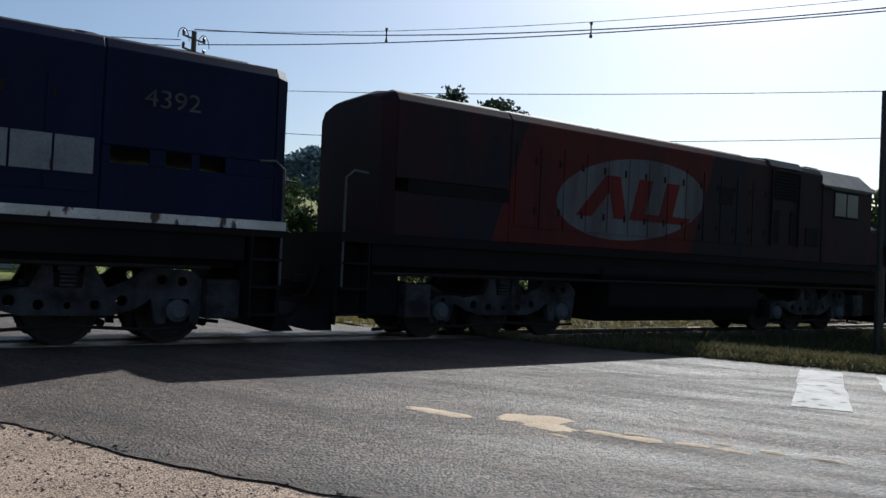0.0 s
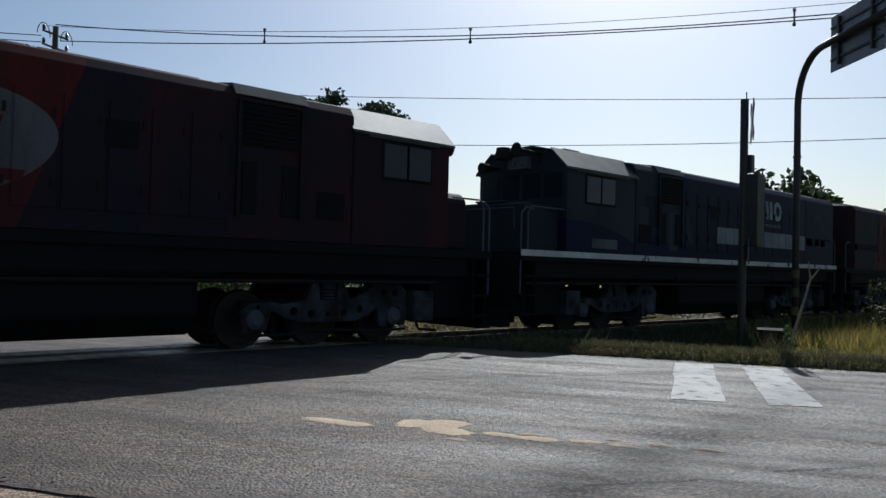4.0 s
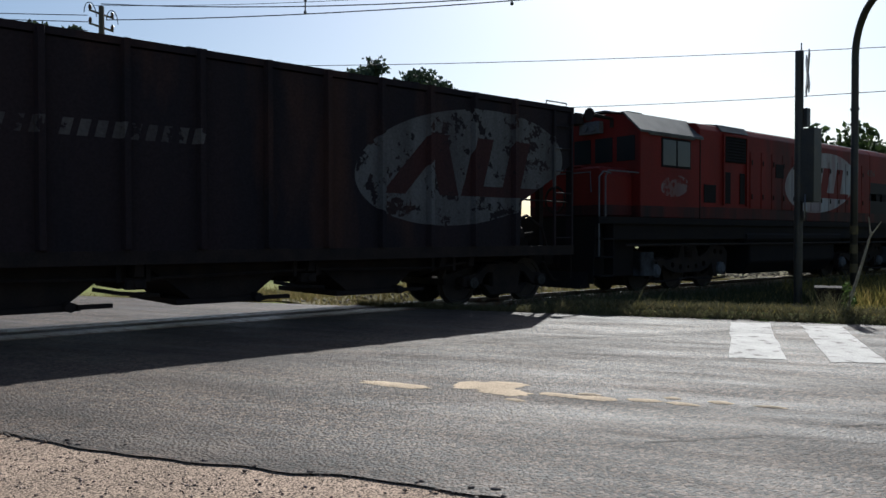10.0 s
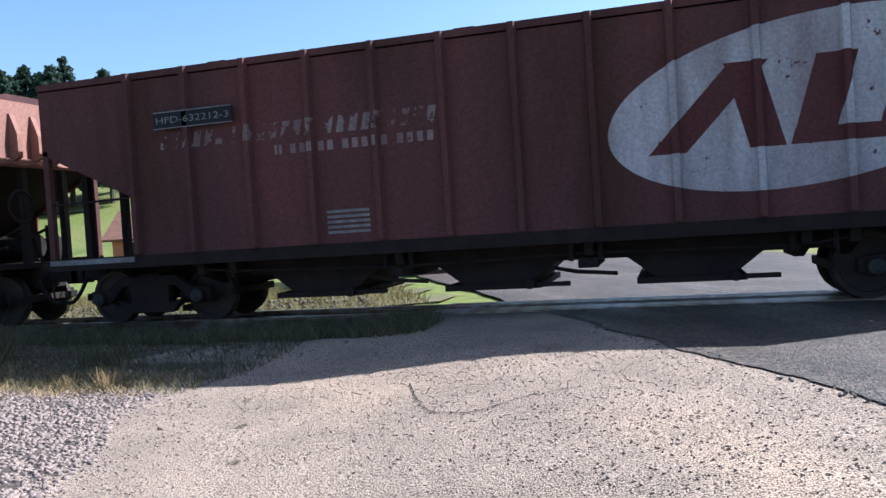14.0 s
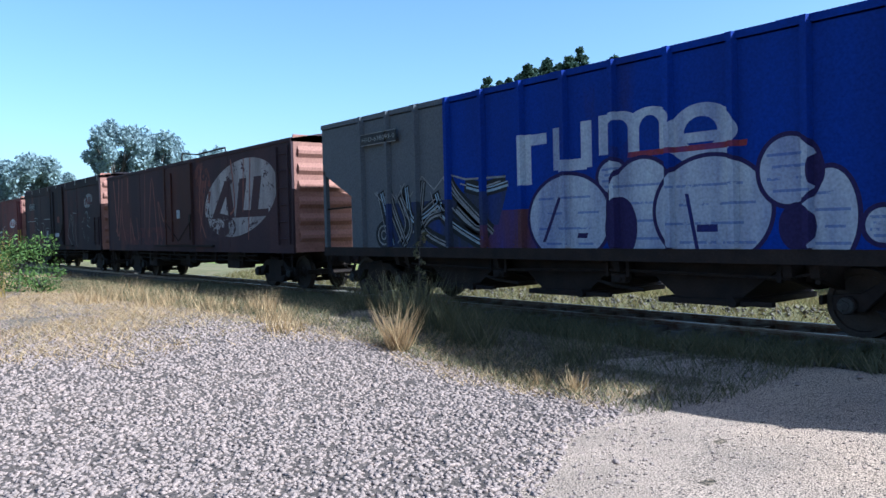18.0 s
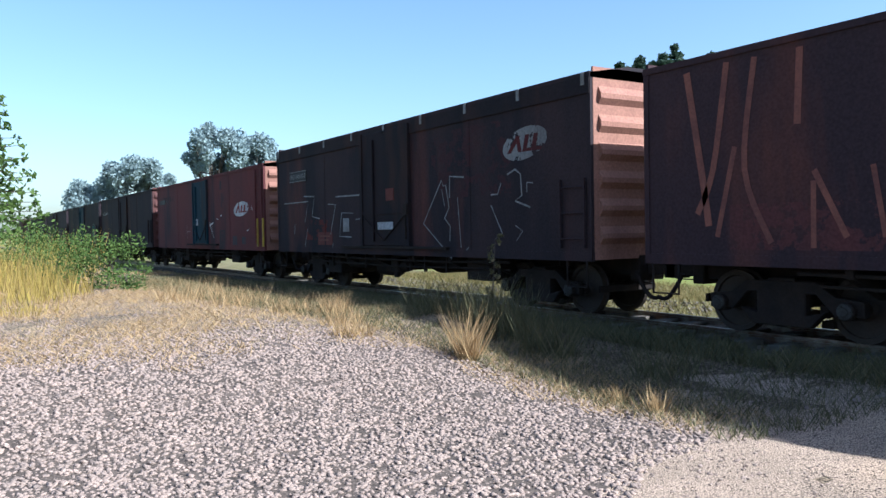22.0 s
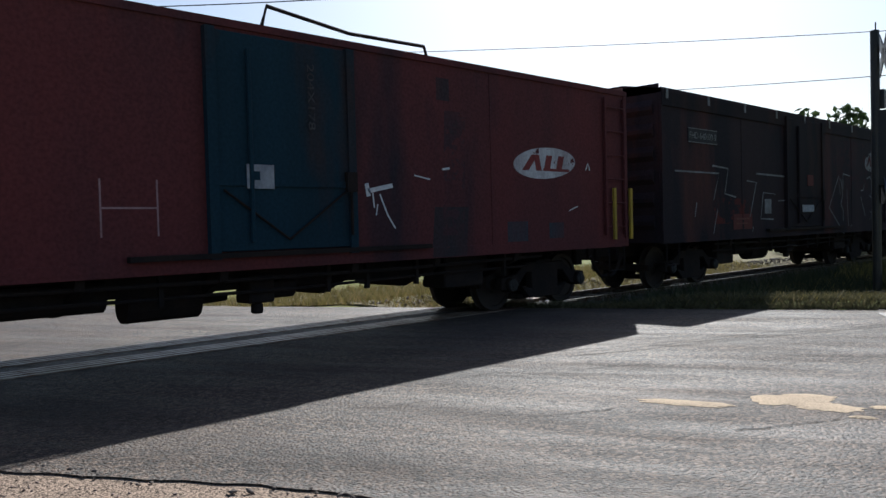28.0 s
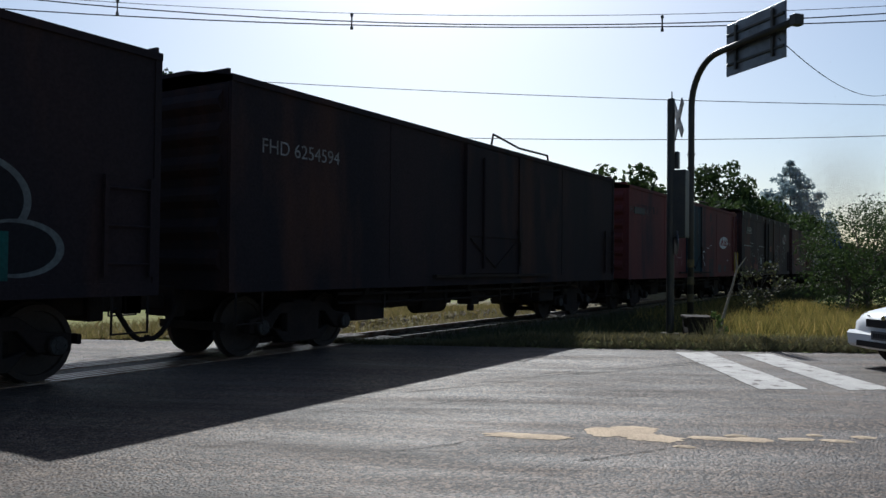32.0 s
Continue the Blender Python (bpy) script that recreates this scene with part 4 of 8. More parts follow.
    if screens:
        x0, x1, z0, z1 = screens
        for k in range(12):
            a = x0 + (x1 - x0) * k / 12
            for s in (-1, 1):
                part("screen_panel", Geo().box(a + 0.015, a + (x1 - x0) / 12 - 0.015, *sorted((s * (Y + 0.035), s * Y)), z0, z1), PALE_PANEL, body)
    for k in range(4):
        x = back + 0.4 + k * (cab0 - 2.4 - back - 0.4) / 4
        part("roof_hatch", Geo().prism([(-0.8, H + 0.06), (0.8, H + 0.06), (0.7, H + 0.15), (-0.7, H + 0.15)], 0, x, x + (cab0 - 2.4 - back - 0.4) / 4 - 0.12), roof_paint, body, bevel=0.02)
    for k in range(2):
        part("roof_fan", Geo().rod((back + 1.2 + 1.5 * k, 0, H + 0.15), (back + 1.2 + 1.5 * k, 0, H + 0.21), 0.5, 18), roof_paint, body)
    part("exhaust_stack", Geo().box(-0.4, 0.4, -0.18, 0.18, H + 0.1, H + 0.26), GRIME, body)
    cab = part("cab", Geo().prism([(-Y - 0.01, deck), (Y + 0.01, deck), (Y + 0.01, 3.72), (Y - 0.42, 4.12), (0.4, 4.2), (-0.4, 4.2), (-Y + 0.42, 4.12), (-Y - 0.01, 3.72)], 0, cab0 + 0.004, cab1), cab_paint, w, bevel=0.02)
    for s in (-1, 1):
        part("cab_roof", Geo().prism([(s * (Y + 0.07), 3.67), (s * (Y + 0.07), 3.72), (s * (Y - 0.42), 4.18), (s * (Y - 0.42), 4.13)], 0, cab0 - 0.06, cab1 + 0.08), roof_paint, cab)
        wx = cab0 + window
        for x0, x1 in ((wx, wx + 0.52), (wx + 0.58, wx + 1.1)):
            win = part("window", Geo().box(x0 - 0.05, x1 + 0.05, *sorted((s * (Y + 0.025), s * Y)), 2.93, 3.62), BLACK_LOCO, cab, bevel=0.01)
            part("pane", Geo().box(x0, x1, *sorted((s * (Y + 0.032), s * (Y + 0.01))), 2.98, 3.57), GLASS, win)
        part("drip_rail", Geo().box(cab0 + 0.3, cab1 - 0.3, *sorted((s * (Y + 0.05), s * Y)), 3.64, 3.67), roof_paint, cab)
    for y in (-0.95, -0.32, 0.32, 0.95):
        part("windscreen", Geo().box(cab1 - 0.01, cab1 + 0.02, y - 0.25, y + 0.25, 3.05, 3.62), GLASS, cab)
    part("roof_top", Geo().prism([(-Y + 0.4, 4.14), (-0.4, 4.22), (0.4, 4.22), (Y - 0.4, 4.14), (0.4, 4.26), (-0.4, 4.26)], 0, cab0 - 0.06, cab1 + 0.08), roof_paint, cab)
    nose = part("nose", Geo().prism([(-1.15, deck), (1.15, deck), (1.15, 2.72), (0.98, 2.88), (-0.98, 2.88), (-1.15, 2.72)], 0, cab1 + 0.004, F - 0.5), nose_paint or cab_paint, w, bevel=0.05)
    part("headlight", Geo().box(cab1, cab1 + 0.16, -0.3, 0.3, 3.74, 4.02).rod((cab1 + 0.16, -0.13, 3.88), (cab1 + 0.2, -0.13, 3.88), 0.09, 12).rod((cab1 + 0.16, 0.13, 3.88), (cab1 + 0.2, 0.13, 3.88), 0.09, 12), GREY_WAGON, cab)
    part("horn", Geo().rod((cab1 + 0.05, -0.7, 3.8), (cab1 + 0.62, -0.7, 3.77), 0.035, 10, 0.13).rod((cab1 - 0.1, -0.7, 3.8), (cab1 + 0.05, -0.7, 3.8), 0.035, 8), GRIME, cab)
    part("air_horn", Geo().rod((cab1 - 0.3, 0.55, 4.05), (cab1 + 0.75, 0.55, 4.08), 0.03, 10, 0.05).rod((cab1 + 0.75, 0.55, 4.08), (cab1 + 0.82, 0.55, 4.08), 0.05, 12, 0.15).box(cab1 - 0.1, cab1 + 0.02, 0.5, 0.6, 3.85, 4.05), GRIME, cab)
    part("nose_cap", Geo().box(cab1 + 0.02, F - 0.52, -0.45, 0.45, 2.88, 2.93), nose_paint or cab_paint, nose, bevel=0.02)
    part("nose_rail", Geo().tube([(F - 0.45, -0.8, 2.3), (F - 0.42, -0.8, 2.75), (F - 0.42, 0.8, 2.75), (F - 0.45, 0.8, 2.3)], 0.016, 5), GREY_WAGON, w)
    part("beacon", Geo().lathe([(0.0, 0.3), (0.16, 0.27), (0.2, 0.12), (0.21, 0.0), (0, 0)], False, 14, (cab1 + 0.25, -0.35, 3.98)), GRIME, cab)
    part("aerial_box", Geo().box(cab0 + 0.9, cab0 + 1.5, -0.3, 0.3, 4.25, 4.36), GRIME, cab)
    part("deck", Geo().box(-B, F, -1.38, 1.38, 1.6, deck), low_paint, w)
    part("underframe", Geo().box(-B + 0.65, F - 0.65, -1.0, 1.0, 1.12, 1.6), low_paint, w)
    for s in (-1, 1):
        if stripe:
            part("deck_stripe", Geo().box(-B + 0.02, F - 0.02, *sorted((s * 1.395, s * 1.38)), 1.7, 1.83), stripe, w)
        part("side_sill", Geo().box(-B + 0.6, F - 0.6, *sorted((s * 1.3, s * 1.2)), 1.25, 1.6), low_paint, w)
        for e in (-1, 1):
            st = Geo()
            for z in (0.45, 0.85, 1.25):
                st.box(*sorted((tips[e] - e * 0.05, tips[e] - e * 0.5)), *sorted((s * 1.38, s * 1.12)), z, z + 0.04)
            st.box(*sorted((tips[e] - e * 0.5, tips[e] - e * 0.53)), *sorted((s * 1.38, s * 1.12)), 0.4, 1.6)
            part("step", st, low_paint, w)
            part("handrail", Geo().tube([(tips[e] - e * 0.06, s * 1.34, 0.9), (tips[e] - e * 0.06, s * 1.34, 2.6), (tips[e] - e * 0.2, s * 1.34, 2.72), (tips[e] - e * 0.45, s * 1.34, 2.7)], 0.02, 6), GREY_WAGON, w)
        part("side_rail", Geo().tube([(cab1 + 0.1, s * 1.36, 2.75), (F - 0.35, s * 1.36, 2.75), (F - 0.25, s * 1.36, 2.6), (F - 0.25, s * 1.36, deck)], 0.018, 6), GREY_WAGON, w)
        part("air_tank", Geo().rod((trucks[0] + 2.2, s * 1.17, 1.3), (trucks[1] - 2.2, s * 1.17, 1.3), 0.17, 12), low_paint, w)
        part("pipe", Geo().rod((-L + 1.0, s * 1.33, 1.12), (L - 1.0, s * 1.33, 1.12), 0.03, 6), GRIME, w)
        for e in (-1, 1):
            bx = trucks[(e + 1) // 2] + e * 1.75
            part("sand_box", Geo().box(*sorted((bx, bx + e * 0.5)), *sorted((s * 1.22, s * 0.85)), 0.4, 0.96), GREY_FRAME, w, bevel=0.02)
    mid = (trucks[0] + trucks[1]) / 2
    part("fuel_tank", Geo().prism([(-1.25, 1.2), (1.25, 1.2), (1.25, 0.62), (0.95, 0.3), (-0.95, 0.3), (-1.25, 0.62)], 0, mid - 2.5, mid + 2.5), low_paint, w, bevel=0.03)
    for e in (-1, 1):
        part("pilot", Geo().prism([(-1.3, 1.6), (1.3, 1.6), (1.2, 0.3), (-1.2, 0.3)], 0, *sorted((tips[e], tips[e] - e * 0.06))), low_paint, w)
        part("snow_plough", Geo().prism([(tips[e], 0.55), (tips[e] + e * 0.3, 0.2), (tips[e] - e * 0.05, 0.2)], 1, -1.1, 1.1), low_paint, w)
        part("buffer_hose", Geo().tube([(tips[e] + e * 0.02, -0.7, 1.2), (tips[e] + e * 0.15, -0.7, 0.85), (tips[e] + e * 0.25, -0.7, 0.72), (tips[e] + e * 0.34, -0.7, 0.74)], 0.035, 6), GRIME, w)
        coupling(w, tips[e], e)
        loco_bogie(w, trucks[(e + 1) // 2], frame_mat, lead)
        cx = trucks[(e + 1) // 2] + e * 1.75
        part("step_well", Geo().box(*sorted((cx + e * 0.55, tips[e] - e * 0.07)), -1.05, 1.05, 0.42, 1.6), low_paint, w, bevel=0.02)
        part("rail_guard", Geo().tube([(cx + e * 0.3, -0.85, 0.55), (cx + e * 0.45, -0.85, 0.22), (cx + e * 0.9, -0.85, 0.18)], 0.03, 6), GRIME, w)
    return w


TRAIN = []  # vehicle, place of its middle at the start, turned round


def join_train(vehicle, middle, turned=False):
    TRAIN.append((vehicle, middle, turned))


PALE_PANEL = material("pale_screen_panel", (0.2, 0.22, 0.24), 0.6, second=(0.13, 0.14, 0.155), size=1.4, grain=30, bump=0.1)
SOOT_WHITE = (0.11, 0.115, 0.125)
L1_PAINT = painted(SOOTY_RED, "sooty_red_with_oval", [("bar", -2.3, 2.9, 2.7, 1.3, 0.35, (0.075, 0.014, 0.012), 0.3)] + oval_marks(-1.75, 2.78, 2.1, 0.84, SOOT_WHITE, (0.11, 0.014, 0.012), 0.25))
R_PAINT = painted(BLUE_LOCO, "navy_with_pale_marks", [("bar", 2.7, 3.2, 1.35, 1.0, 0.45, (0.017, 0.023, 0.03), 0), ("oval", 3.6, 1.6, 2.2, 0.75, 0, (0.006, 0.01, 0.034), 0), ("bar", 2.9, 2.95, 0.42, 0.4, 0, (0.008, 0.011, 0.016), 0), ("bar", 1.95, 2.5, 0.22, 0.5, 0, (0.03, 0.036, 0.042), 0), ("bar", 3.35, 2.6, 0.2, 0.45, 0, (0.026, 0.032, 0.038), 0)] + [("bar", -x, 3.42, w, h, sl, (0.3, 0.32, 0.34), 0.1) for x, w, h, sl in ((1.75, 0.1, 0.3, 0), (2.02, 0.17, 0.1, 0.6), (2.5, 0.09, 0.28, 0), (2.8, 0.09, 0.28, 0), (3.15, 0.09, 0.28, 0), (3.42, 0.09, 0.28, 0), (3.7, 0.09, 0.28, 0))] + [("oval", -4.15, 3.42, 0.28, 0.3, 0, (0.3, 0.32, 0.34), 0.1), ("oval", -4.15, 3.42, 0.14, 0.16, 0, (0.006, 0.01, 0.038), 0)])
R_CAB = painted(GREEN_GREY, "grey_cab_with_navy_wave", [("oval", 6.4, 1.3, 3.4, 1.25, 0, (0.006, 0.01, 0.034), 0), ("bar", 5.0, 2.05, 0.5, 0.11, 0, (0.12, 0.13, 0.14), 0.3)])
L3_PAINT = painted(SOOTY_RED, "sooty_red_with_small_oval", [("bar", -1.6, 2.9, 2.4, 1.3, 0.35, (0.075, 0.014, 0.012), 0.3)] + oval_marks(-0.9, 2.75, 1.7, 0.8, SOOT_WHITE, (0.11, 0.014, 0.012), 0.25))
L4_PAINT = painted(RED_LOCO, "red_with_large_oval", [("bar", -7.0, 2.4, 1.35, 0.65, 0, (0.01, 0.01, 0.012), 0), ("bar", 0, 1.75, 9, 0.3, 0, (0.012, 0.011, 0.012), 0.1)] + oval_marks(-2.2, 2.9, 2.2, 0.9, (0.27, 0.28, 0.29), (0.11, 0.01, 0.009), 0.3, -1))
L4_CAB = painted(RED_LOCO, "red_cab_with_faint_oval", [("oval", 5.35, 2.5, 0.55, 0.26, -0.4, (0.15, 0.13, 0.13), 0.7), ("bar", 5, 1.8, 5, 0.22, 0, (0.012, 0.011, 0.012), 0.1)])
join_train(loco("locomotive", 8.75, 5.1, 7.5, L1_PAINT, SOOTY_RED, BLACK_LOCO, ROOF_GREY, None, GREY_FRAME, "sooty red diesel locomotive with a worn white oval on its hood", rear=8.35, tail=0.78, taper=0.22, slits=((-7.4, -7.15),), trucks=(-4.78, 5.2), hood_low=BLACK_LOCO), 14.0)
join_train(loco("locomotive", 8.75, 3.75, 6.45, R_PAINT, R_CAB, BLACK_LOCO, ROOF_GREY, WHITE_WORN, GREY_FRAME, "navy blue and grey diesel locomotive with a white deck stripe", screens=(-6.17, -0.28, 2.28, 2.74), front=8.0, rear=8.85, slits=((-7.9, -7.53), (-7.42, -7.07), (-6.86, -6.36)), trucks=(-6.0, 3.96), lead=-1, window=0.89, nose_paint=GREEN_GREY), -4.1, True)
join_train(loco("locomotive", 8.6, 5.6, 7.85, L3_PAINT, SOOTY_RED, BLACK_LOCO, ROOF_GREY, None, GREY_FRAME, "soot-darkened red diesel locomotive with a worn white oval", front=9.05, rear=8.0, tail=0.95, taper=0.22, slits=((-6.85, -6.6),), trucks=(-4.6, 5.4), hood_low=BLACK_LOCO, window=0.65), -22.0)
join_train(loco("locomotive", 8.2, 4.3, 6.7, L4_PAINT, L4_CAB, BLACK_LOCO, ROOF_GREY, None, GRIME, "bright red diesel locomotive with a large white oval", hood_low=BLACK_LOCO, slits=((-7.3, -6.95), (-6.6, -6.41), (-6.12, -5.72)), trucks=(-5.75, 4.24), lead=-1, window=0.46), -38.9, True)
DIM = (0.1, 0.1, 0.1)
FAINT = (0.075, 0.07, 0.068)
H1_PAINT = painted(BROWN_D, "dark_brown_with_oval", oval_marks(4.6, 2.6, 2.45, 1.08, DIM, (0.04, 0.018, 0.017), 0.6) + word_marks(-5.5, -0.45, 2.74, 0.22, (7, 6, 9), FAINT))
H2_PAINT = painted(BROWN_A, "brown_with_oval", oval_marks(3.7, 2.58, 2.4, 1.02, DIM, (0.035, 0.02, 0.021), 0.35) + word_marks(-5.28, -0.9, 2.85, 0.26, (7, 6, 9), FAINT)
                   + [("bar", 3.5, 1.42, 1.75, 0.28, 0, (0.014, 0.016, 0.02), 0.15), ("bar", 3.3, 1.66, 1.3, 0.2, 0, (0.014, 0.016, 0.02), 0.15)])
H3_PAINT = painted(BROWN_B, "red_brown_with_oval", oval_marks(4.12, 2.56, 2.35, 1.08, (0.4, 0.39, 0.4), (0.085, 0.03, 0.03), 0.36) + word_marks(-5.1, -0.6, 2.86, 0.24, (7, 6, 9), (0.2, 0.165, 0.155), 0.75) + word_marks(-3.15, -0.65, 2.57, 0.14, (1, 5, 5, 4), (0.22, 0.18, 0.17), 0.4, 0))
H4_PAINT = painted(BROWN_H, "rust_red_with_figures", oval_marks(4.0, 2.6, 1.8, 0.95, (0.24, 0.21, 0.17), (0.13, 0.025, 0.02), 0.45)
                   + [("oval", 1.45, 1.75, 0.72, 0.72, 0, (0.04, 0.06, 0.2), 0), ("oval", 1.45, 1.75, 0.68, 0.68, 0, (0.5, 0.53, 0.62), 0), ("bar", 1.45, 1.22, 0.5, 0.13, 0, (0.5, 0.53, 0.62), 0), ("oval", 1.15, 2.55, 0.45, 0.38, 0, (0.04, 0.06, 0.2), 0), ("oval", 1.15, 2.55, 0.41, 0.34, 0, (0.5, 0.53, 0.62), 0),
                      ("oval", 1.75, 2.4, 0.5, 0.45, 0, (0.04, 0.06, 0.2), 0), ("oval", 1.75, 2.4, 0.46, 0.41, 0, (0.5, 0.53, 0.62), 0), ("bar", 1.5, 2.12, 0.6, 0.018, 0, (0.04, 0.06, 0.2), 0), ("oval", 1.5, 1.8, 0.33, 0.25, 0, (0.04, 0.06, 0.2), 0), ("oval", 1.5, 1.82, 0.3, 0.23, 0, (0.5, 0.53, 0.62), 0), ("bar", 1.45, 1.45, 0.55, 0.016, 0, (0.04, 0.06, 0.2), 0),
                      ("oval", 3.1, 1.78, 0.46, 0.44, 0, (0.3, 0.33, 0.5), 0.1), ("bar", 2.95, 1.85, 0.03, 0.18, 0, (0.03, 0.04, 0.12), 0), ("bar", 3.2, 1.85, 0.14, 0.025, 0.5, (0.03, 0.04, 0.12), 0), ("bar", 3.1, 1.6, 0.2, 0.025, 0, (0.03, 0.04, 0.12), 0), ("bar", 3.3, 1.7, 0.025, 0.2, 0.3, (0.03, 0.04, 0.12), 0)])
PALE = (0.33, 0.36, 0.41)
_zig = [("oval", -4.6, 1.4, 0.36, 0.3, 0, (0.02, 0.022, 0.025), 0), ("bar", -3.1, 1.6, 1.6, 0.45, 0.2, (0.03, 0.033, 0.036), 0.25), ("bar", -1.6, 1.85, 0.6, 0.3, 0.4, (0.03, 0.033, 0.036), 0.2)]
NAVY, WAGON_BLUE = (0.02, 0.015, 0.06), (0.01, 0.026, 0.165)
_bars = [("oval", 1.55, 2.98, 0.38, 0.2, 0, PALE, 0.1), ("oval", 2.1, 2.98, 0.38, 0.2, 0, PALE, 0.1), ("oval", 1.55, 2.86, 0.18, 0.2, 0, WAGON_BLUE, 0), ("oval", 2.1, 2.86, 0.18, 0.2, 0, WAGON_BLUE, 0)]
_bars += [("bar", x, z, w, h, 0, PALE, 0.12) for x, z, w, h in ((-0.4, 2.62, 0.12, 0.42), (-0.12, 2.94, 0.2, 0.09), (0.33, 2.74, 0.11, 0.34), (0.62, 2.46, 0.3, 0.09), (0.92, 2.76, 0.11, 0.36), (1.27, 2.86, 0.1, 0.3), (1.82, 2.8, 0.1, 0.3), (2.37, 2.76, 0.1, 0.25))]
_rings = [("oval", 2.95, 2.7, 0.54, 0.42, 0, PALE, 0.1), ("oval", 2.93, 2.72, 0.26, 0.22, 0, WAGON_BLUE, 0), ("bar", 2.95, 2.66, 0.4, 0.07, 0, PALE, 0.1)]
_blobs = []
for _x, _z, _a, _b in ((1.35, 2.22, 0.26, 0.24), (0.45, 1.62, 0.84, 0.68), (1.9, 1.72, 0.62, 0.72), (3.0, 1.66, 0.87, 0.72), (4.6, 1.55, 0.32, 0.56), (4.1, 2.12, 0.38, 0.42), (5.2, 1.42, 0.2, 0.2)):
    _blobs += [("oval", _x, _z, _a + 0.06, _b + 0.06, 0, NAVY, 0), ("oval", _x, _z, _a, _b, 0, PALE, 0.22)]
    for _k in range(4):
        _blobs.append(("bar", _x + 0.1 * _a * (-1) ** _k, _z - 0.6 * _b + 0.36 * _b * _k, 0.66 * _a, 0.018, 0, (0.16, 0.2, 0.33), 0.62))
_blobs += [("oval", 1.5, 1.45, 0.3, 0.46, 0, NAVY, 0), ("oval", 4.2, 1.42, 0.24, 0.3, 0, NAVY, 0), ("oval", 4.45, 2.1, 0.1, 0.2, 0, NAVY, 0), ("bar", 0.1, 1.6, 0.035, 0.36, 0.5, NAVY, 0), ("bar", 2.72, 1.5, 0.03, 0.4, -0.2, NAVY, 0.2), ("bar", 2.95, 1.42, 0.16, 0.05, 0, NAVY, 0.3), ("bar", 0.75, 1.34, 0.1, 0.04, 0.3, NAVY, 0)]
H5_PAINT = painted(BLUE_WAGON, "blue_and_grey_with_bubbles", [("bar", -5.0, 2.5, 2.45, 2, 0, (0.085, 0.09, 0.1), 0), ("bar", 6.6, 2.5, 1.05, 2, 0, (0.15, 0.15, 0.145), 0), ("bar", -1.6, 1.45, 1.4, 0.35, 0, (0.07, 0.03, 0.035), 0.3)]
                   + _bars + _rings + _zig + [("bar", 2.66, 2.52, 0.95, 0.04, 0.2, (0.16, 0.03, 0.03), 0.3)] + [(q[0], q[1] + 0.06) + q[2:] for q in _blobs])
HOPPERS = {}
for key, right, left, paint_, label in (("first", -47.9, -62.8, H1_PAINT, "dark brown hopper wagon with a stained white oval"), ("second", -64.1, -78.6, H2_PAINT, "brown hopper wagon with pale lettering and blue graffiti"),
                                  ("third", -79.9, -94.5, H3_PAINT, "red-brown hopper wagon with a peeling white oval"), ("fourth", -95.7, -110.2, H4_PAINT, "rust-red hopper wagon with a white bubble-shaped graffito"),
                                  ("fifth", -111.4, -125.6, H5_PAINT, "blue and grey hopper wagon with white bubble graffiti")):
    # third and fourth hoppers: ends painted paler to look sunlit
    HOPPERS[key] = hopper("hopper_wagon", right - left, paint_, {"first": BROWN_D, "second": BROWN_A, "fifth": GREY_WAGON}.get(key, SUNLIT_END), label, 1.2 if key == "fifth" else 1.65)
    join_train(HOPPERS[key], (right + left) / 2)
B1_PAINT = painted(BROWN_E, "brown_with_scratched_oval", oval_marks(4.5, 2.5, 2.3, 1.08, (0.3, 0.27, 0.26), (0.05, 0.028, 0.03), 0.5) + [("oval", 3.0, 1.7, 1.3, 0.42, 0, (0.05, 0.03, 0.032), 0.75), ("oval", 1.9, 2.9, 0.7, 0.8, 0, (0.11, 0.042, 0.032), 0.8), ("bar", -3.6, 1.5, 2.6, 0.3, 0, (0.08, 0.03, 0.03), 0.75)])
B2_PAINT = painted(BROWN_G, "dark_brown_with_lines", [("bar", 3.5, 2.9, 1.4, 0.7, 0, (0.04, 0.017, 0.02), 0.85), ("bar", -4.0, 1.62, 0.9, 0.28, 0, (0.09, 0.02, 0.017), 0.8)] + oval_marks(5.3, 3.08, 0.62, 0.3, (0.2, 0.2, 0.2), (0.07, 0.014, 0.014), 0.65))
B3_PAINT = painted(BOX_RED, "faded_red_with_oval", oval_marks(5.04, 2.43, 0.8, 0.26, (0.5, 0.5, 0.5), (0.2, 0.05, 0.045), 0.45) + [("bar", 2.8, 1.35, 0.35, 0.36, 0.1, (0.03, 0.032, 0.035), 0.3), ("bar", 4.3, 1.32, 0.25, 0.16, 0, (0.035, 0.05, 0.06), 0.2), ("bar", 5.3, 1.32, 0.2, 0.13, 0, (0.035, 0.05, 0.06), 0.2), ("oval", 2.95, 2.85, 0.14, 0.13, 0, (0.03, 0.03, 0.033), 0.2), ("bar", 2.7, 3.4, 0.13, 0.16, 0, (0.028, 0.03, 0.034), 0.1), ("bar", 2.9, 2.2, 0.22, 0.9, 0.05, (0.05, 0.03, 0.035), 0.75), ("bar", -5.6, 3.2, 1.1, 0.12, 0, (0.03, 0.02, 0.024), 0.75), ("bar", -1.9, 1.7, 0.3, 0.01, 0, (0.3, 0.2, 0.2), 0.3), ("bar", -2.2, 1.7, 0.01, 0.3, 0, (0.3, 0.2, 0.2), 0.3), ("bar", -1.6, 1.7, 0.01, 0.3, 0, (0.3, 0.2, 0.2), 0.3)])
CYAN, PALE_EDGE = (0.012, 0.1, 0.09), (0.13, 0.15, 0.15)
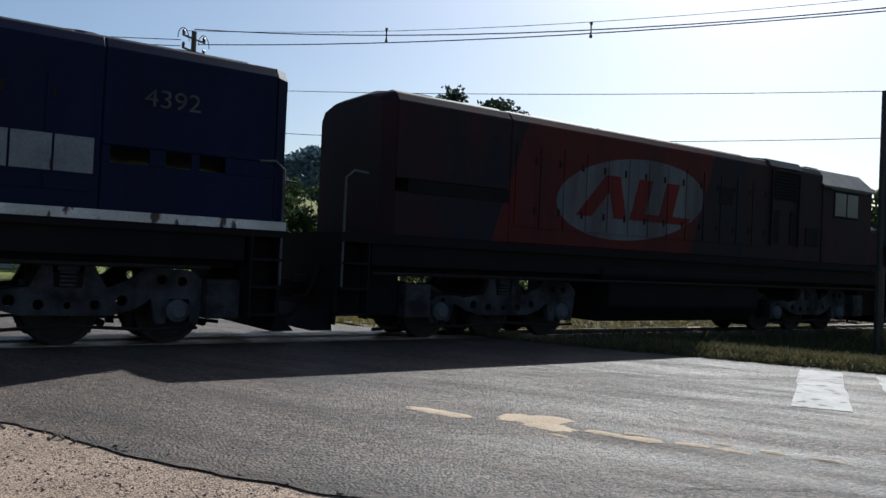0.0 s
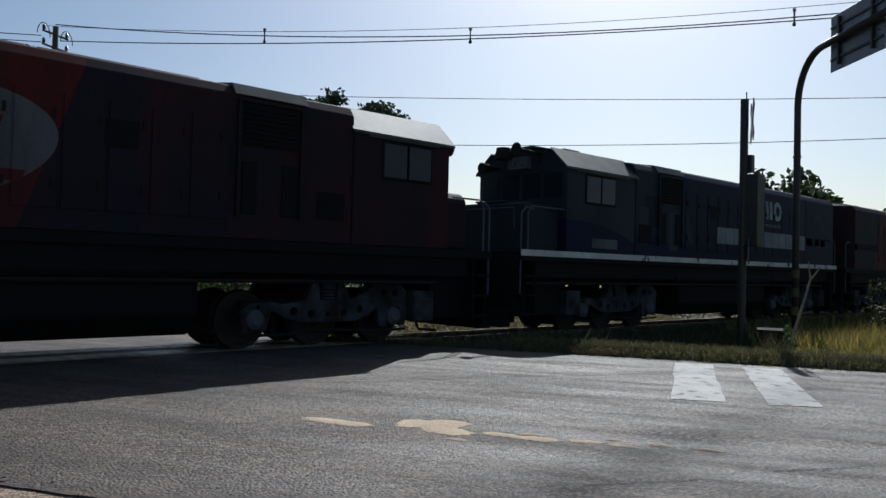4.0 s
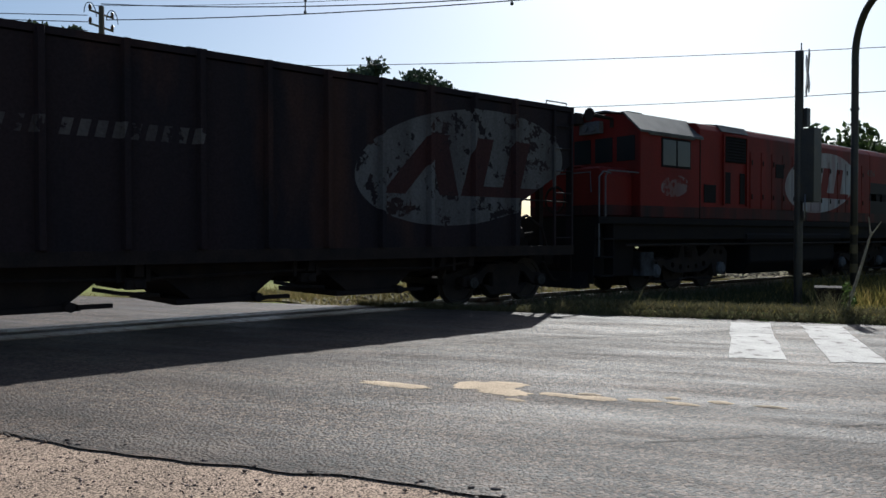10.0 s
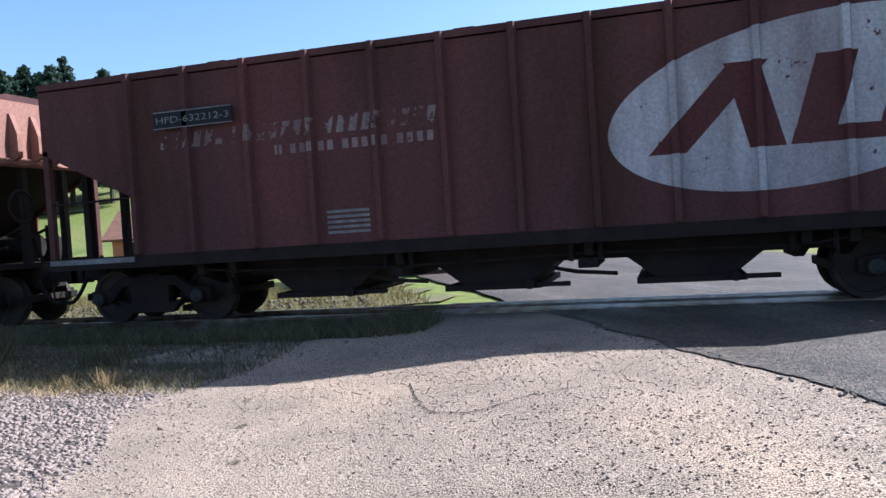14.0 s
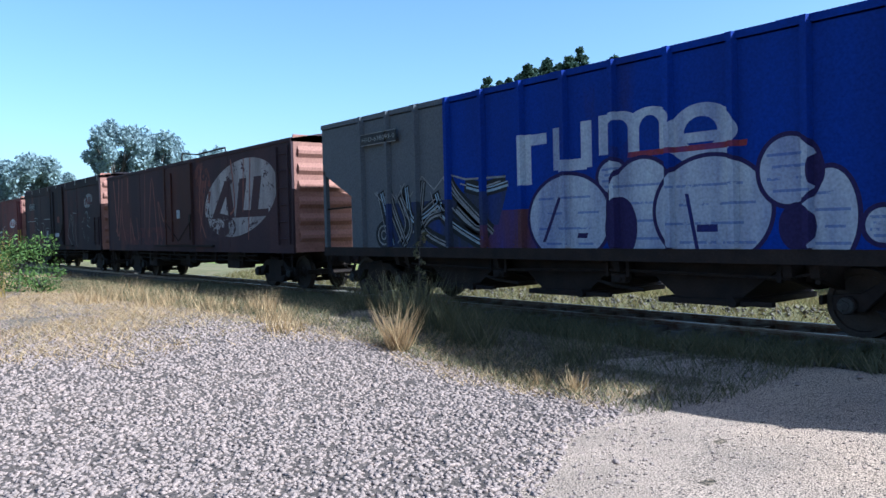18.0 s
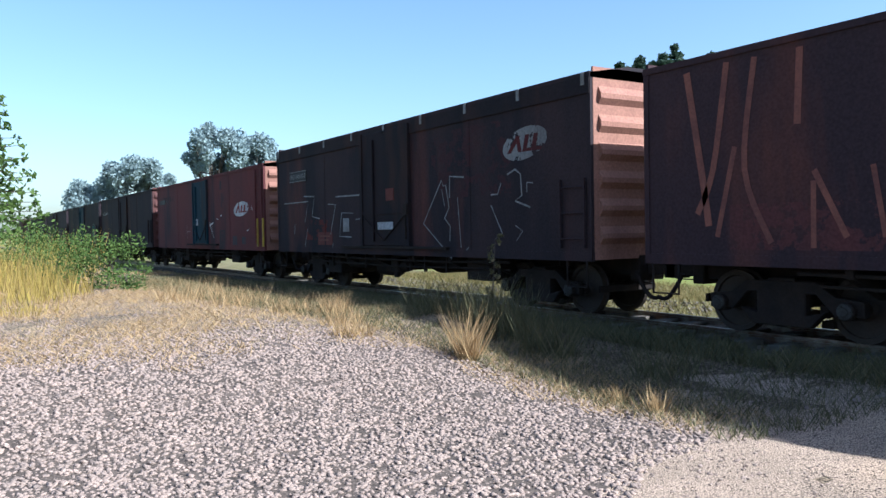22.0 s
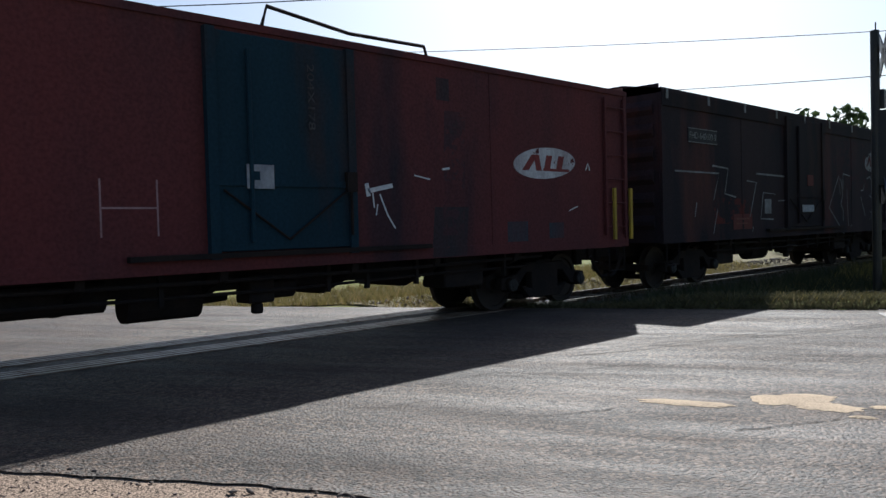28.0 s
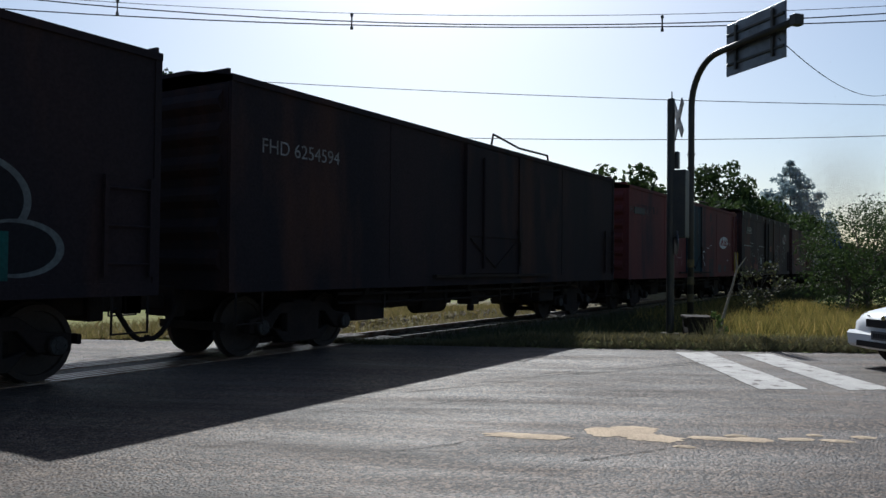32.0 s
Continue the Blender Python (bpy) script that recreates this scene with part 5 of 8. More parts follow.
B5_PAINT = painted(BROWN_D, "dark_with_cyan_figure", [("oval", 5.05, 1.98, 0.68, 0.48, 0, PALE_EDGE, 0.1), ("oval", 5.05, 1.98, 0.6, 0.42, 0, BLACK_MARK, 0), ("oval", 5.6, 1.5, 0.5, 0.3, 0, PALE_EDGE, 0.1), ("oval", 5.55, 1.5, 0.46, 0.26, 0, BLACK_MARK, 0), ("oval", 4.95, 2.0, 0.42, 0.32, 0, CYAN, 0.1), ("bar", 5.0, 1.42, 0.5, 0.25, 0, CYAN, 0.15), ("bar", 5.0, 1.69, 0.5, 0.02, 0, BLACK_MARK, 0), ("oval", 4.95, 2.12, 0.2, 0.08, 0, BLACK_MARK, 0), ("bar", 4.9, 1.35, 0.03, 0.15, -0.6, BLACK_MARK, 0)])
BOXCARS = {}
for key, right, left, h, paint_, door, label in (("first", -127.1, -142.5, 3.85, B1_PAINT, BROWN_F, "brown boxcar with a large scratched white oval"), ("second", -143.65, -157.75, 4.05, B2_PAINT, BROWN_D, "dark brown boxcar scrawled with pale graffiti lines"),
                                           ("third", -159.0, -173.9, 3.82, B3_PAINT, BOX_TEAL, "faded red boxcar with a teal sliding door"), ("fourth", -175.2, -189.7, 3.85, BROWN_D, BROWN_D, "dark brown boxcar with a rail on its roof"),
                                           ("fifth", -190.8, -205.4, 3.85, B5_PAINT, BOX_TEAL, "dark boxcar with a teal door and cyan graffiti"), ("sixth", -206.7, -221.6, 3.85, BROWN_A, BROWN_A, "brown boxcar streaked with rust"),
                                           ("seventh", -222.8, -237.7, 3.85, BROWN_D, BROWN_D, "plain dark brown boxcar at the rear"), ("eighth", -239, -254, 3.85, BROWN_B, BROWN_B, "plain red-brown boxcar at the rear")):
    # first three boxcars: +x ends painted paler to look sunlit
    BOXCARS[key] = boxcar("boxcar", right - left, h, paint_, {"first": SUNLIT_END, "second": SUNLIT_END, "third": SUNLIT_END, "fourth": BROWN_B}.get(key, BROWN_A), door, label, 1.95 if key == "third" else 2.3, 4.0 if key in ("first", "third") else 2.35)
    join_train(BOXCARS[key], (right + left) / 2)


def lettering(text, parent, x, z, width, height, mat, y=-1.47, label="", turned=False, name="lettering", upright=False):
    """Painted letters on the camera's side of a vehicle, from x to x + width."""
    cu = bpy.data.curves.new("letters", "FONT")
    cu.body = text
    tmp = bpy.data.objects.new("letters", cu)
    me = bpy.data.meshes.new_from_object(tmp)
    bpy.data.objects.remove(tmp)
    co = np.empty(len(me.vertices) * 3)
    me.vertices.foreach_get("co", co)
    co = co.reshape(-1, 3)
    lo, hi = co[:, :2].min(0), co[:, :2].max(0)
    u, v = (co[:, 0] - lo[0]) / (hi[0] - lo[0]), (co[:, 1] - lo[1]) / (hi[1] - lo[1])
    if upright:
        px, pz = x + v * width, z - u * height
        px, pz = x + (v) * width, z + height - u * height
    else:
        px, pz = x + u * width, z + v * height
    out = np.column_stack([-px if turned else px, np.full(len(px), -y if turned else y), pz])
    me.vertices.foreach_set("co", out.astype(np.float32).ravel())
    me.materials.append(mat)
    me.update()
    ob = new(name, me)
    ob.parent = parent
    return tagged(ob, label)


def ribbon(parent, pts, width, mat, y=-1.356, name="graffiti_line"):
    """A flat painted stroke along (x, z) points."""
    g = Geo()
    for i, (x, z) in enumerate(pts):
        a, b = Vector(pts[max(0, i - 1)]), Vector(pts[min(len(pts) - 1, i + 1)])
        d = (b - a).normalized()
        w = width / 2
        g.v += [(x - d.y * w, y, z + d.x * w), (x + d.y * w, y, z - d.x * w)]
    g.f = [(2 * i, 2 * i + 1, 2 * i + 3, 2 * i + 2) for i in range(len(pts) - 1)]
    return part(name, g, mat, parent)


LETTER = material("pale_letter_paint", (0.24, 0.24, 0.24), 0.7, second=(0.13, 0.125, 0.12), size=6, grain=30, bump=0)
LETTER_DIM = material("faded_letter_paint", (0.085, 0.082, 0.082), 0.7, second=(0.04, 0.038, 0.038), size=6, grain=30, bump=0)
PLATE = material("black_number_board", (0.012, 0.012, 0.014), 0.6, grain=30, bump=0)
SPRAY_BLUE = material("pale_blue_spray", (0.27, 0.33, 0.38), 0.6, second=(0.18, 0.23, 0.28), size=4, grain=30, bump=0)
SPRAY_GREY = material("pale_grey_spray", (0.24, 0.24, 0.25), 0.7, second=(0.13, 0.13, 0.13), size=5, grain=30, bump=0)
SPRAY_BLACK = material("black_spray", (0.014, 0.015, 0.017), 0.8, grain=30, bump=0)
SPRAY_WHITE = material("white_splash", (0.55, 0.55, 0.55), 0.7, grain=30, bump=0)
POSTER = material("white_notice", (0.36, 0.38, 0.4), 0.7, second=(0.22, 0.23, 0.25), size=9, grain=20, bump=0)
YELLOW = material("yellow_grab_paint", (0.45, 0.3, 0.03), 0.6, second=(0.3, 0.2, 0.03), size=5, grain=30, bump=0)


def number_board(parent, text, x, z, width, height=0.22, y=-1.45):
    b = part("number_board", Geo().box(x - 0.05, x + width + 0.05, y, y + 0.012, z - 0.05, z + height + 0.05), PLATE, parent, "black board with pale wagon number")
    for z0, z1 in ((z - 0.05, z - 0.035), (z + height + 0.035, z + height + 0.05)):
        part("border", Geo().box(x - 0.05, x + width + 0.05, y - 0.004, y, z0, z1), LETTER, b)
    lettering(text, b, x, z + 0.03, width, height - 0.06, LETTER, y - 0.004)


R_LOCO, L3_LOCO, L4_LOCO = TRAIN[1][0], TRAIN[2][0], TRAIN[3][0]
lettering("4392", R_LOCO, 6.75, 3.25, 0.75, 0.24, LETTER_DIM, -1.375, "grey painted engine number", True)
lettering("SOMOS O BRASIL EM MOVIMENTO", R_LOCO, 1.5, 2.9, 2.85, 0.1, LETTER, -1.375, "small white painted words", True)
lettering("4374", L3_LOCO, -6.35, 3.25, 0.8, 0.26, LETTER_DIM, -1.37, "faded painted engine number")
lettering("4356", L4_LOCO, 5.3, 3.25, 0.6, 0.2, LETTER_DIM, -1.375, "faded painted engine number", True)
H1, H2, H3, H5 = HOPPERS["first"], HOPPERS["second"], HOPPERS["third"], HOPPERS["fifth"]
lettering("HFD-631674-3", H1, -7.2, 3.33, 1.25, 0.2, LETTER, -1.36, "pale painted wagon number")
number_board(H1, "HFD-631674-3", -5.2, 3.14, 1.25, 0.15)
number_board(H2, "HFD-638067-1", -4.95, 3.38, 1.2, 0.16)
lettering("A gente nunca p\u00e1ra", H2, -3.45, 2.36, 2.6, 0.25, LETTER_DIM, -1.36, "faded painted slogan")
part("end_sill", Geo().box(-7.28, -5.68, -1.385, -1.365, 1.04, 1.12), LETTER, H3, "pale scuffed edge of the end platform")
number_board(H3, "HFD-632212-3", -5.05, 3.09, 1.25, 0.16)
number_board(H5, "HFD-638093-0", -5.25, 3.36, 1.2, 0.15)
number_board(BOXCARS["second"], "FHD-640600-9", -5.95, 3.1, 1.15, 0.2, -1.37)
lettering("FHD 6254594", BOXCARS["fourth"], -6.67, 2.9, 1.65, 0.2, LETTER, -1.36, "pale painted wagon number")
lettering("204X178", BOXCARS["third"], 0.3, 2.65, 0.1, 0.8, LETTER_DIM, -1.445, "chalked numbers on the door post", upright=True)
for x, z, w in ((-5.2, 1.3, 0.7), (-4.0, 1.38, 0.55)):
    for k in range(3):
        part("data_panel", Geo().box(x, x + w * (0.4 if k else 0.35), -1.358, -1.352, z + 0.09 * k, z + 0.09 * k + 0.035).box(x + w * 0.6, x + w, -1.358, -1.352, z + 0.09 * k, z + 0.09 * k + 0.035), LETTER_DIM, H2, "small unreadable painted data")
for k in range(5):
    part("data_panel", Geo().box(-2.36, -1.7, -1.358, -1.352, 1.28 + 0.075 * k, 1.28 + 0.075 * k + 0.04), LETTER, H3)
lettering("FHD", BOXCARS["third"], -7.3, 3.04, 0.34, 0.17, LETTER_DIM, -1.356, "faded painted letters")
part("number_board", Geo().box(-6.93, -5.9, -1.365, -1.352, 3.0, 3.21), PLATE, BOXCARS["third"], "dark unreadable number board")
lettering("-92", BOXCARS["third"], -5.78, 3.02, 0.27, 0.16, LETTER_DIM, -1.356, "faded painted figures")
SPRAY_NAVY = material("navy_spray_outline", (0.016, 0.02, 0.05), 0.7, grain=30, bump=0)
STROKES = (([(-1.02, 1.57), (-0.76, 1.54), (-0.36, 1.99)], [(-0.78, 1.9), (-0.64, 1.66), (-0.32, 1.38)], [(-0.93, 1.32), (-0.69, 1.52), (-0.49, 1.69), (-0.26, 1.83)], [(-0.47, 1.96), (-0.26, 1.8), (-0.49, 1.69)], [(-0.62, 1.4), (-0.74, 1.29)]),
           ([(-0.13, 1.44), (-0.02, 1.32), (0.14, 1.58), (0.03, 1.78), (-0.07, 1.67)], [(0.03, 1.78), (0.24, 1.77), (0.28, 1.34), (0.41, 1.29)], [(0.35, 2.03), (0.39, 1.61), (0.46, 1.29)], [(0.46, 1.29), (0.6, 1.28), (0.79, 1.74), (0.64, 1.86), (0.48, 1.6)]),
           ([(1.05, 1.77), (1.0, 1.49), (1.11, 1.33), (1.27, 1.56)], [(1.27, 1.56), (1.38, 1.31), (1.48, 1.58)], [(1.44, 1.59), (1.5, 1.26), (1.66, 1.77), (1.87, 1.8), (1.82, 1.28)], [(1.84, 1.68), (2.05, 1.75), (2.08, 1.51), (2.0, 1.19)]))


def smooth_line(pts, n=5):
    out = []
    for i in range(len(pts) - 1):
        p0, p1, p2, p3 = [Vector(pts[min(max(q, 0), len(pts) - 1)]) for q in (i - 1, i, i + 1, i + 2)]
        for k in range(n):
            t = k / n
            q = 0.5 * (2 * p1 + (p2 - p0) * t + (2 * p0 - 5 * p1 + 4 * p2 - p3) * t * t + (3 * p1 - p0 - 3 * p2 + p3) * t ** 3)
            out.append((q.x, q.y))
    return out + [tuple(pts[-1])]


for letters in STROKES:
    for pts in letters:
        pts = [(x - 0.6, z) for x, z in pts]
        ribbon(H2, smooth_line(pts), 0.21, SPRAY_NAVY, -1.354)
        ribbon(H2, smooth_line(pts), 0.125, SPRAY_BLUE, -1.358)
        ribbon(H2, smooth_line([(x - 0.02, z + 0.02) for x, z in pts]), 0.035, SPRAY_GREY, -1.361)
for pts in ([(2.42, 1.16), (2.37, 1.41), (2.5, 1.65), (2.72, 1.64), (2.89, 1.55), (3.16, 1.61)], [(3.32, 1.56), (3.33, 1.77), (3.71, 1.74), (3.99, 1.78), (4.15, 1.69)], [(3.33, 1.56), (3.46, 1.39), (3.49, 1.14)], [(3.94, 1.7), (4.01, 1.44), (3.78, 1.41), (3.96, 1.32), (3.99, 1.15)],
            [(4.36, 1.72), (4.6, 1.75), (4.62, 1.37), (4.51, 1.12)], [(4.72, 1.45), (4.79, 1.74), (5.13, 1.79), (5.15, 1.42), (5.09, 1.12)], [(5.37, 1.76), (5.51, 1.53), (5.8, 1.43), (6.04, 1.28)], [(2.56, 1.24), (2.61, 1.36), (2.69, 1.23)], [(2.78, 1.35), (2.73, 1.24), (2.82, 1.22)], [(5.5, 1.22), (5.6, 1.27), (5.79, 1.23), (5.88, 1.16)]):
    ribbon(H2, smooth_line([(x - 0.6, z) for x, z in pts]), 0.034, SPRAY_GREY, -1.358)
SPIKES = ([(-4.75, 2.3), (-4.6, 1.9), (-4.38, 1.2)], [(-4.45, 2.3), (-4.3, 1.9), (-3.9, 1.22)], [(-4.06, 2.2), (-3.74, 1.6), (-4.02, 1.2)], [(-3.87, 2.38), (-3.65, 1.7), (-2.75, 2.05)], [(-3.5, 1.4), (-3.1, 1.75), (-2.5, 1.85)], [(-3.3, 2.46), (-3.36, 1.57), (-2.57, 1.2)], [(-2.9, 2.2), (-2.6, 1.7), (-1.56, 1.22)], [(-2.5, 2.45), (-2.2, 2.1), (-1.3, 1.43)], [(-2.3, 1.9), (-1.8, 1.55), (-1.5, 1.5)], [(-2.0, 2.3), (-1.5, 2.2), (-0.9, 2.28)])
for k, pts in enumerate(SPIKES):
    ribbon(H5, smooth_line(pts), 0.27, SPRAY_BLACK, -1.354)
    ribbon(H5, smooth_line([(x + 0.05, z - 0.02) for x, z in pts]), 0.1, SPRAY_GREY if k % 3 else SPRAY_BLUE, -1.358)
    ribbon(H5, smooth_line([(x + 0.055, z - 0.01) for x, z in pts]), 0.03, SPRAY_BLACK, -1.361)
    ribbon(H5, smooth_line([(x - 0.13, z + 0.03) for x, z in pts]), 0.028, SPRAY_GREY, -1.359)
for r in (0.2, 0.09):
    ribbon(H5, [(-4.65 + r * math.cos(k * math.pi / 8), 1.4 + r * math.sin(k * math.pi / 8)) for k in range(17)], 0.035, SPRAY_GREY, -1.359)
ribbon(H5, [(-4.95, 2.3), (-4.66, 2.08), (-4.45, 2.36), (-4.19, 2.12), (-3.87, 2.44), (-3.7, 2.16), (-3.28, 2.54), (-2.91, 2.26), (-2.54, 2.54), (-1.97, 2.4), (-0.9, 2.38)], 0.035, SPRAY_GREY, -1.359)
B1, B2, B3, B4, B5 = [BOXCARS[q] for q in ("first", "second", "third", "fourth", "fifth")]
for pts, w in (([(-6.55, 2.44), (-4.66, 2.44), (-4.92, 1.86)], 0.035), ([(-5.67, 1.8), (-5.75, 1.5)], 0.03), ([(-4.96, 2.6), (-4.22, 2.56), (-4.4, 2.0), (-3.87, 1.93)], 0.04), ([(-3.3, 2.31), (-2.81, 2.28), (-3.16, 1.48)], 0.035), ([(-2.44, 2.05), (-2.59, 1.43), (-1.87, 1.41)], 0.035), ([(-2.44, 2.05), (-1.75, 2.02)], 0.02), ([(-2.8, 2.49), (-0.9, 2.46)], 0.04),
               ([(-1.6, 1.86), (-1.0, 1.88)], 0.03), ([(-1.0, 1.88), (-1.12, 1.5), (-0.98, 1.48)], 0.03), ([(-4.74, 1.66), (-5.0, 1.0)], 0.025), ([(-3.0, 1.25), (-3.1, 0.98)], 0.025),
               ([(2.86, 0.95), (1.74, 1.69), (2.5, 2.59), (2.57, 2.46), (2.66, 2.48), (2.78, 2.0), (2.6, 1.79), (2.81, 1.62), (2.79, 1.31)], 0.035), ([(2.5, 2.4), (2.6, 2.05)], 0.02), ([(2.8, 2.2), (2.82, 2.65), (3.34, 2.6)], 0.035), ([(3.1, 2.2), (3.21, 1.17)], 0.022), ([(4.26, 2.2), (4.48, 2.2), (4.59, 2.4)], 0.03), ([(4.26, 2.0), (4.62, 1.45)], 0.025),
               ([(4.79, 2.55), (5.03, 2.63), (5.19, 2.53), (5.22, 2.14), (5.02, 2.05), (5.46, 1.92)], 0.035), ([(5.37, 2.19), (5.37, 2.37), (5.55, 2.35)], 0.025), ([(5.02, 1.6), (5.23, 1.49), (5.05, 1.32)], 0.02), ([(3.3, 1.05), (3.5, 1.2), (3.45, 1.03), (4.0, 1.1), (4.4, 1.0)], 0.03)):
    ribbon(B2, pts, w, SPRAY_GREY)
SPRAY_RED = material("red_spray_patch", (0.095, 0.03, 0.024), 0.8, second=(0.1, 0.03, 0.025), size=5, grain=30, bump=0)
FADED = material("faded_orange_scrawl", (0.2, 0.08, 0.058), 0.85, second=(0.12, 0.05, 0.042), size=2.5, grain=25, bump=0)
part("graffiti_patch", Geo().box(-2.36, -2.0, -1.357, -1.352, 1.55, 1.9), SPRAY_GREY, B2)
part("graffiti_patch", Geo().box(-4.0, -3.05, -1.356, -1.352, 1.2, 1.55), SPRAY_RED, B2, "faded red painted patch")
part("patch_lettering", Geo().box(-3.85, -3.2, -1.36, -1.356, 1.42, 1.46).box(-3.85, -3.3, -1.36, -1.356, 1.32, 1.35), FADED, B2, "small unreadable painted words")
part("patched_panel", Geo().box(0.12, 0.5, -1.412, -1.4, 2.26, 2.54), SPRAY_RED, B2, "small rusty red patch on the door")
part("eave_band", Geo().box(-7.04, 7.04, -1.385, -1.352, 3.72, 4.0), BROWN_D, B2, "dark riveted band under the roof edge")
for k in range(9):
    part("eave_clip", Geo().box(-6.9 + 1.72 * k, -6.82 + 1.72 * k, -1.4, -1.385, 3.86, 4.06), LETTER, B2)
for pts, w in (([(-6.9, 3.68), (-6.62, 2.07), (-6.54, 1.52)], 0.14), ([(-6.23, 3.71), (-6.46, 2.3), (-6.73, 1.69)], 0.12), ([(-5.8, 3.7), (-5.96, 2.26), (-5.57, 1.29)], 0.11), ([(-6.11, 2.57), (-6.4, 1.37)], 0.1), ([(-5.16, 3.7), (-5.2, 2.76)], 0.12), ([(-4.98, 2.18), (-4.57, 1.36)], 0.1), ([(-4.99, 2.05), (-4.99, 1.23)], 0.09), ([(-4.26, 2.19), (-4.12, 1.36)], 0.08),
               ([(-3.23, 3.7), (-3.4, 1.76)], 0.08), ([(-2.99, 1.47), (-2.51, 3.53), (-2.11, 1.2)], 0.09), ([(-1.92, 2.67), (-1.53, 2.05), (-1.3, 1.95)], 0.1), ([(-1.98, 2.68), (-1.65, 1.37)], 0.08), ([(1.95, 3.7), (1.71, 2.25), (2.14, 1.4)], 0.08), ([(4.07, 3.62), (4.28, 2.37), (3.94, 2.06)], 0.08), ([(4.92, 3.6), (4.8, 2.11)], 0.07), ([(5.35, 3.58), (5.1, 1.33)], 0.07), ([(2.3, 3.23), (1.7, 1.59)], 0.07)):
    ribbon(B1, smooth_line(pts), w * 0.8, FADED, name="faded_scrawl")
part("notice", Geo().box(-0.28, 0.48, -1.43, -1.42, 1.58, 1.76), POSTER, B2, "torn white paper notice")
part("notice", Geo().box(-0.56, -0.2, -1.43, -1.42, 1.92, 2.2), POSTER, B3, "white paper notice on the door")
part("notice_print", Geo().box(-0.48, -0.39, -1.434, -1.43, 2.02, 2.12), BOX_TEAL, B3)
part("notice", Geo().box(-0.05, 0.22, -1.43, -1.42, 2.05, 2.32), POSTER, B1, "white paper notice on the door")
for pts, w in (([(1.1, 2.02), (1.13, 1.85)], 0.07), ([(1.12, 1.92), (1.55, 2.0)], 0.06), ([(1.2, 1.9), (1.22, 1.7)], 0.025), ([(1.32, 1.88), (1.45, 1.6), (1.58, 1.42)], 0.025), ([(1.28, 1.75), (1.25, 1.6)], 0.02), ([(1.95, 2.15), (2.25, 2.1)], 0.02), ([(2.5, 2.25), (2.65, 2.27)], 0.03), ([(6.0, 2.35), (6.07, 2.47), (6.12, 2.35)], 0.03), ([(5.5, 1.65), (5.75, 1.72)], 0.02)):
    ribbon(B3, [(x + 0.15, z) for x, z in pts], w, SPRAY_WHITE, name="paint_splash")
for x in (6.93, 7.46):
    part("ladder_grab", Geo().box(x - 0.035, x + 0.035, -1.44, -1.4, 1.12, 2.05), YELLOW, B3, "yellow painted ladder rail")
    part("ladder_grab", Geo().box(x - 0.3, x - 0.25, -1.44, -1.4, 0.95, 1.75), YELLOW, H5, "yellow painted ladder rail")
for car_, x0, x1, h in ((B3, -0.23, 2.4, 3.84), (B4, 0.0, 2.8, 3.87), (B1, 0.2, 3.6, 3.87)):
    part("roof_rail", Geo().tube([(x0, -1.3, h), (x0 + 0.08, -1.3, h + 0.26), (x0 + 1.3, -1.3, h + 0.12), (x1, -1.3, h + 0.14), (x1 + 0.05, -1.3, h)], 0.025, 6), GRIME, car_)


# ---- plants and loose stone ----
def leaf_material(name, c1, c2, through=0.35, c3=None):
    m = bpy.data.materials.new(name)
    m.use_nodes = True
    n, l = m.node_tree.nodes, m.node_tree.links
    b = n["Principled BSDF"]
    b.inputs["Roughness"].default_value = 0.75
    b.inputs["Specular IOR Level"].default_value = 0.2
    gi = n.new("ShaderNodeNewGeometry")
    r = n.new("ShaderNodeValToRGB")
    r.color_ramp.elements[0].color, r.color_ramp.elements[1].color = (*c1, 1), (*c2, 1)
    if c3:
        e = r.color_ramp.elements.new(0.8)
        e.color = (*c2, 1)
        r.color_ramp.elements[2].color = (*c3, 1)
    l.new(gi.outputs["Random Per Island"], r.inputs[0])
    l.new(r.outputs[0], b.inputs["Base Color"])
    tr = n.new("ShaderNodeBsdfTranslucent")
    l.new(r.outputs[0], tr.inputs["Color"])
    mx = n.new("ShaderNodeMixShader")
    mx.inputs[0].default_value = through
    l.new(b.outputs[0], mx.inputs[1])
    l.new(tr.outputs[0], mx.inputs[2])
    l.new(mx.outputs[0], n["Material Output"].inputs[0])
    return m


LEAF_DARK = leaf_material("dark_leaves", (0.02, 0.035, 0.012), (0.05, 0.075, 0.022))
LEAF_GREEN = leaf_material("green_leaves", (0.045, 0.08, 0.018), (0.11, 0.16, 0.04))
# eucalyptus leaves lightened and blued: distance haze is put into the colour
LEAF_BLUE_HAZE = leaf_material("haze_paled_eucalyptus_leaves", (0.17, 0.22, 0.235), (0.27, 0.335, 0.34))
# needles made pale and bluish: the haze before the tree is painted in
LEAF_HAZE = leaf_material("haze_tinted_needles", (0.22, 0.28, 0.31), (0.32, 0.39, 0.42), 0.5)
# woods on the ridge: blue of the distance haze mixed into the leaves
LEAF_RIDGE_HAZE = leaf_material("haze_blue_ridge_leaves", (0.08, 0.12, 0.15), (0.13, 0.18, 0.21))
LEAF_PINE = leaf_material("pine_needles", (0.028, 0.05, 0.035), (0.06, 0.09, 0.06))
NEEDLES = leaf_material("araucaria_needles", (0.025, 0.04, 0.026), (0.055, 0.075, 0.045), 0.2)
STRAW = leaf_material("dry_straw", (0.33, 0.21, 0.1), (0.45, 0.315, 0.165), 0.3, (0.22, 0.165, 0.08))
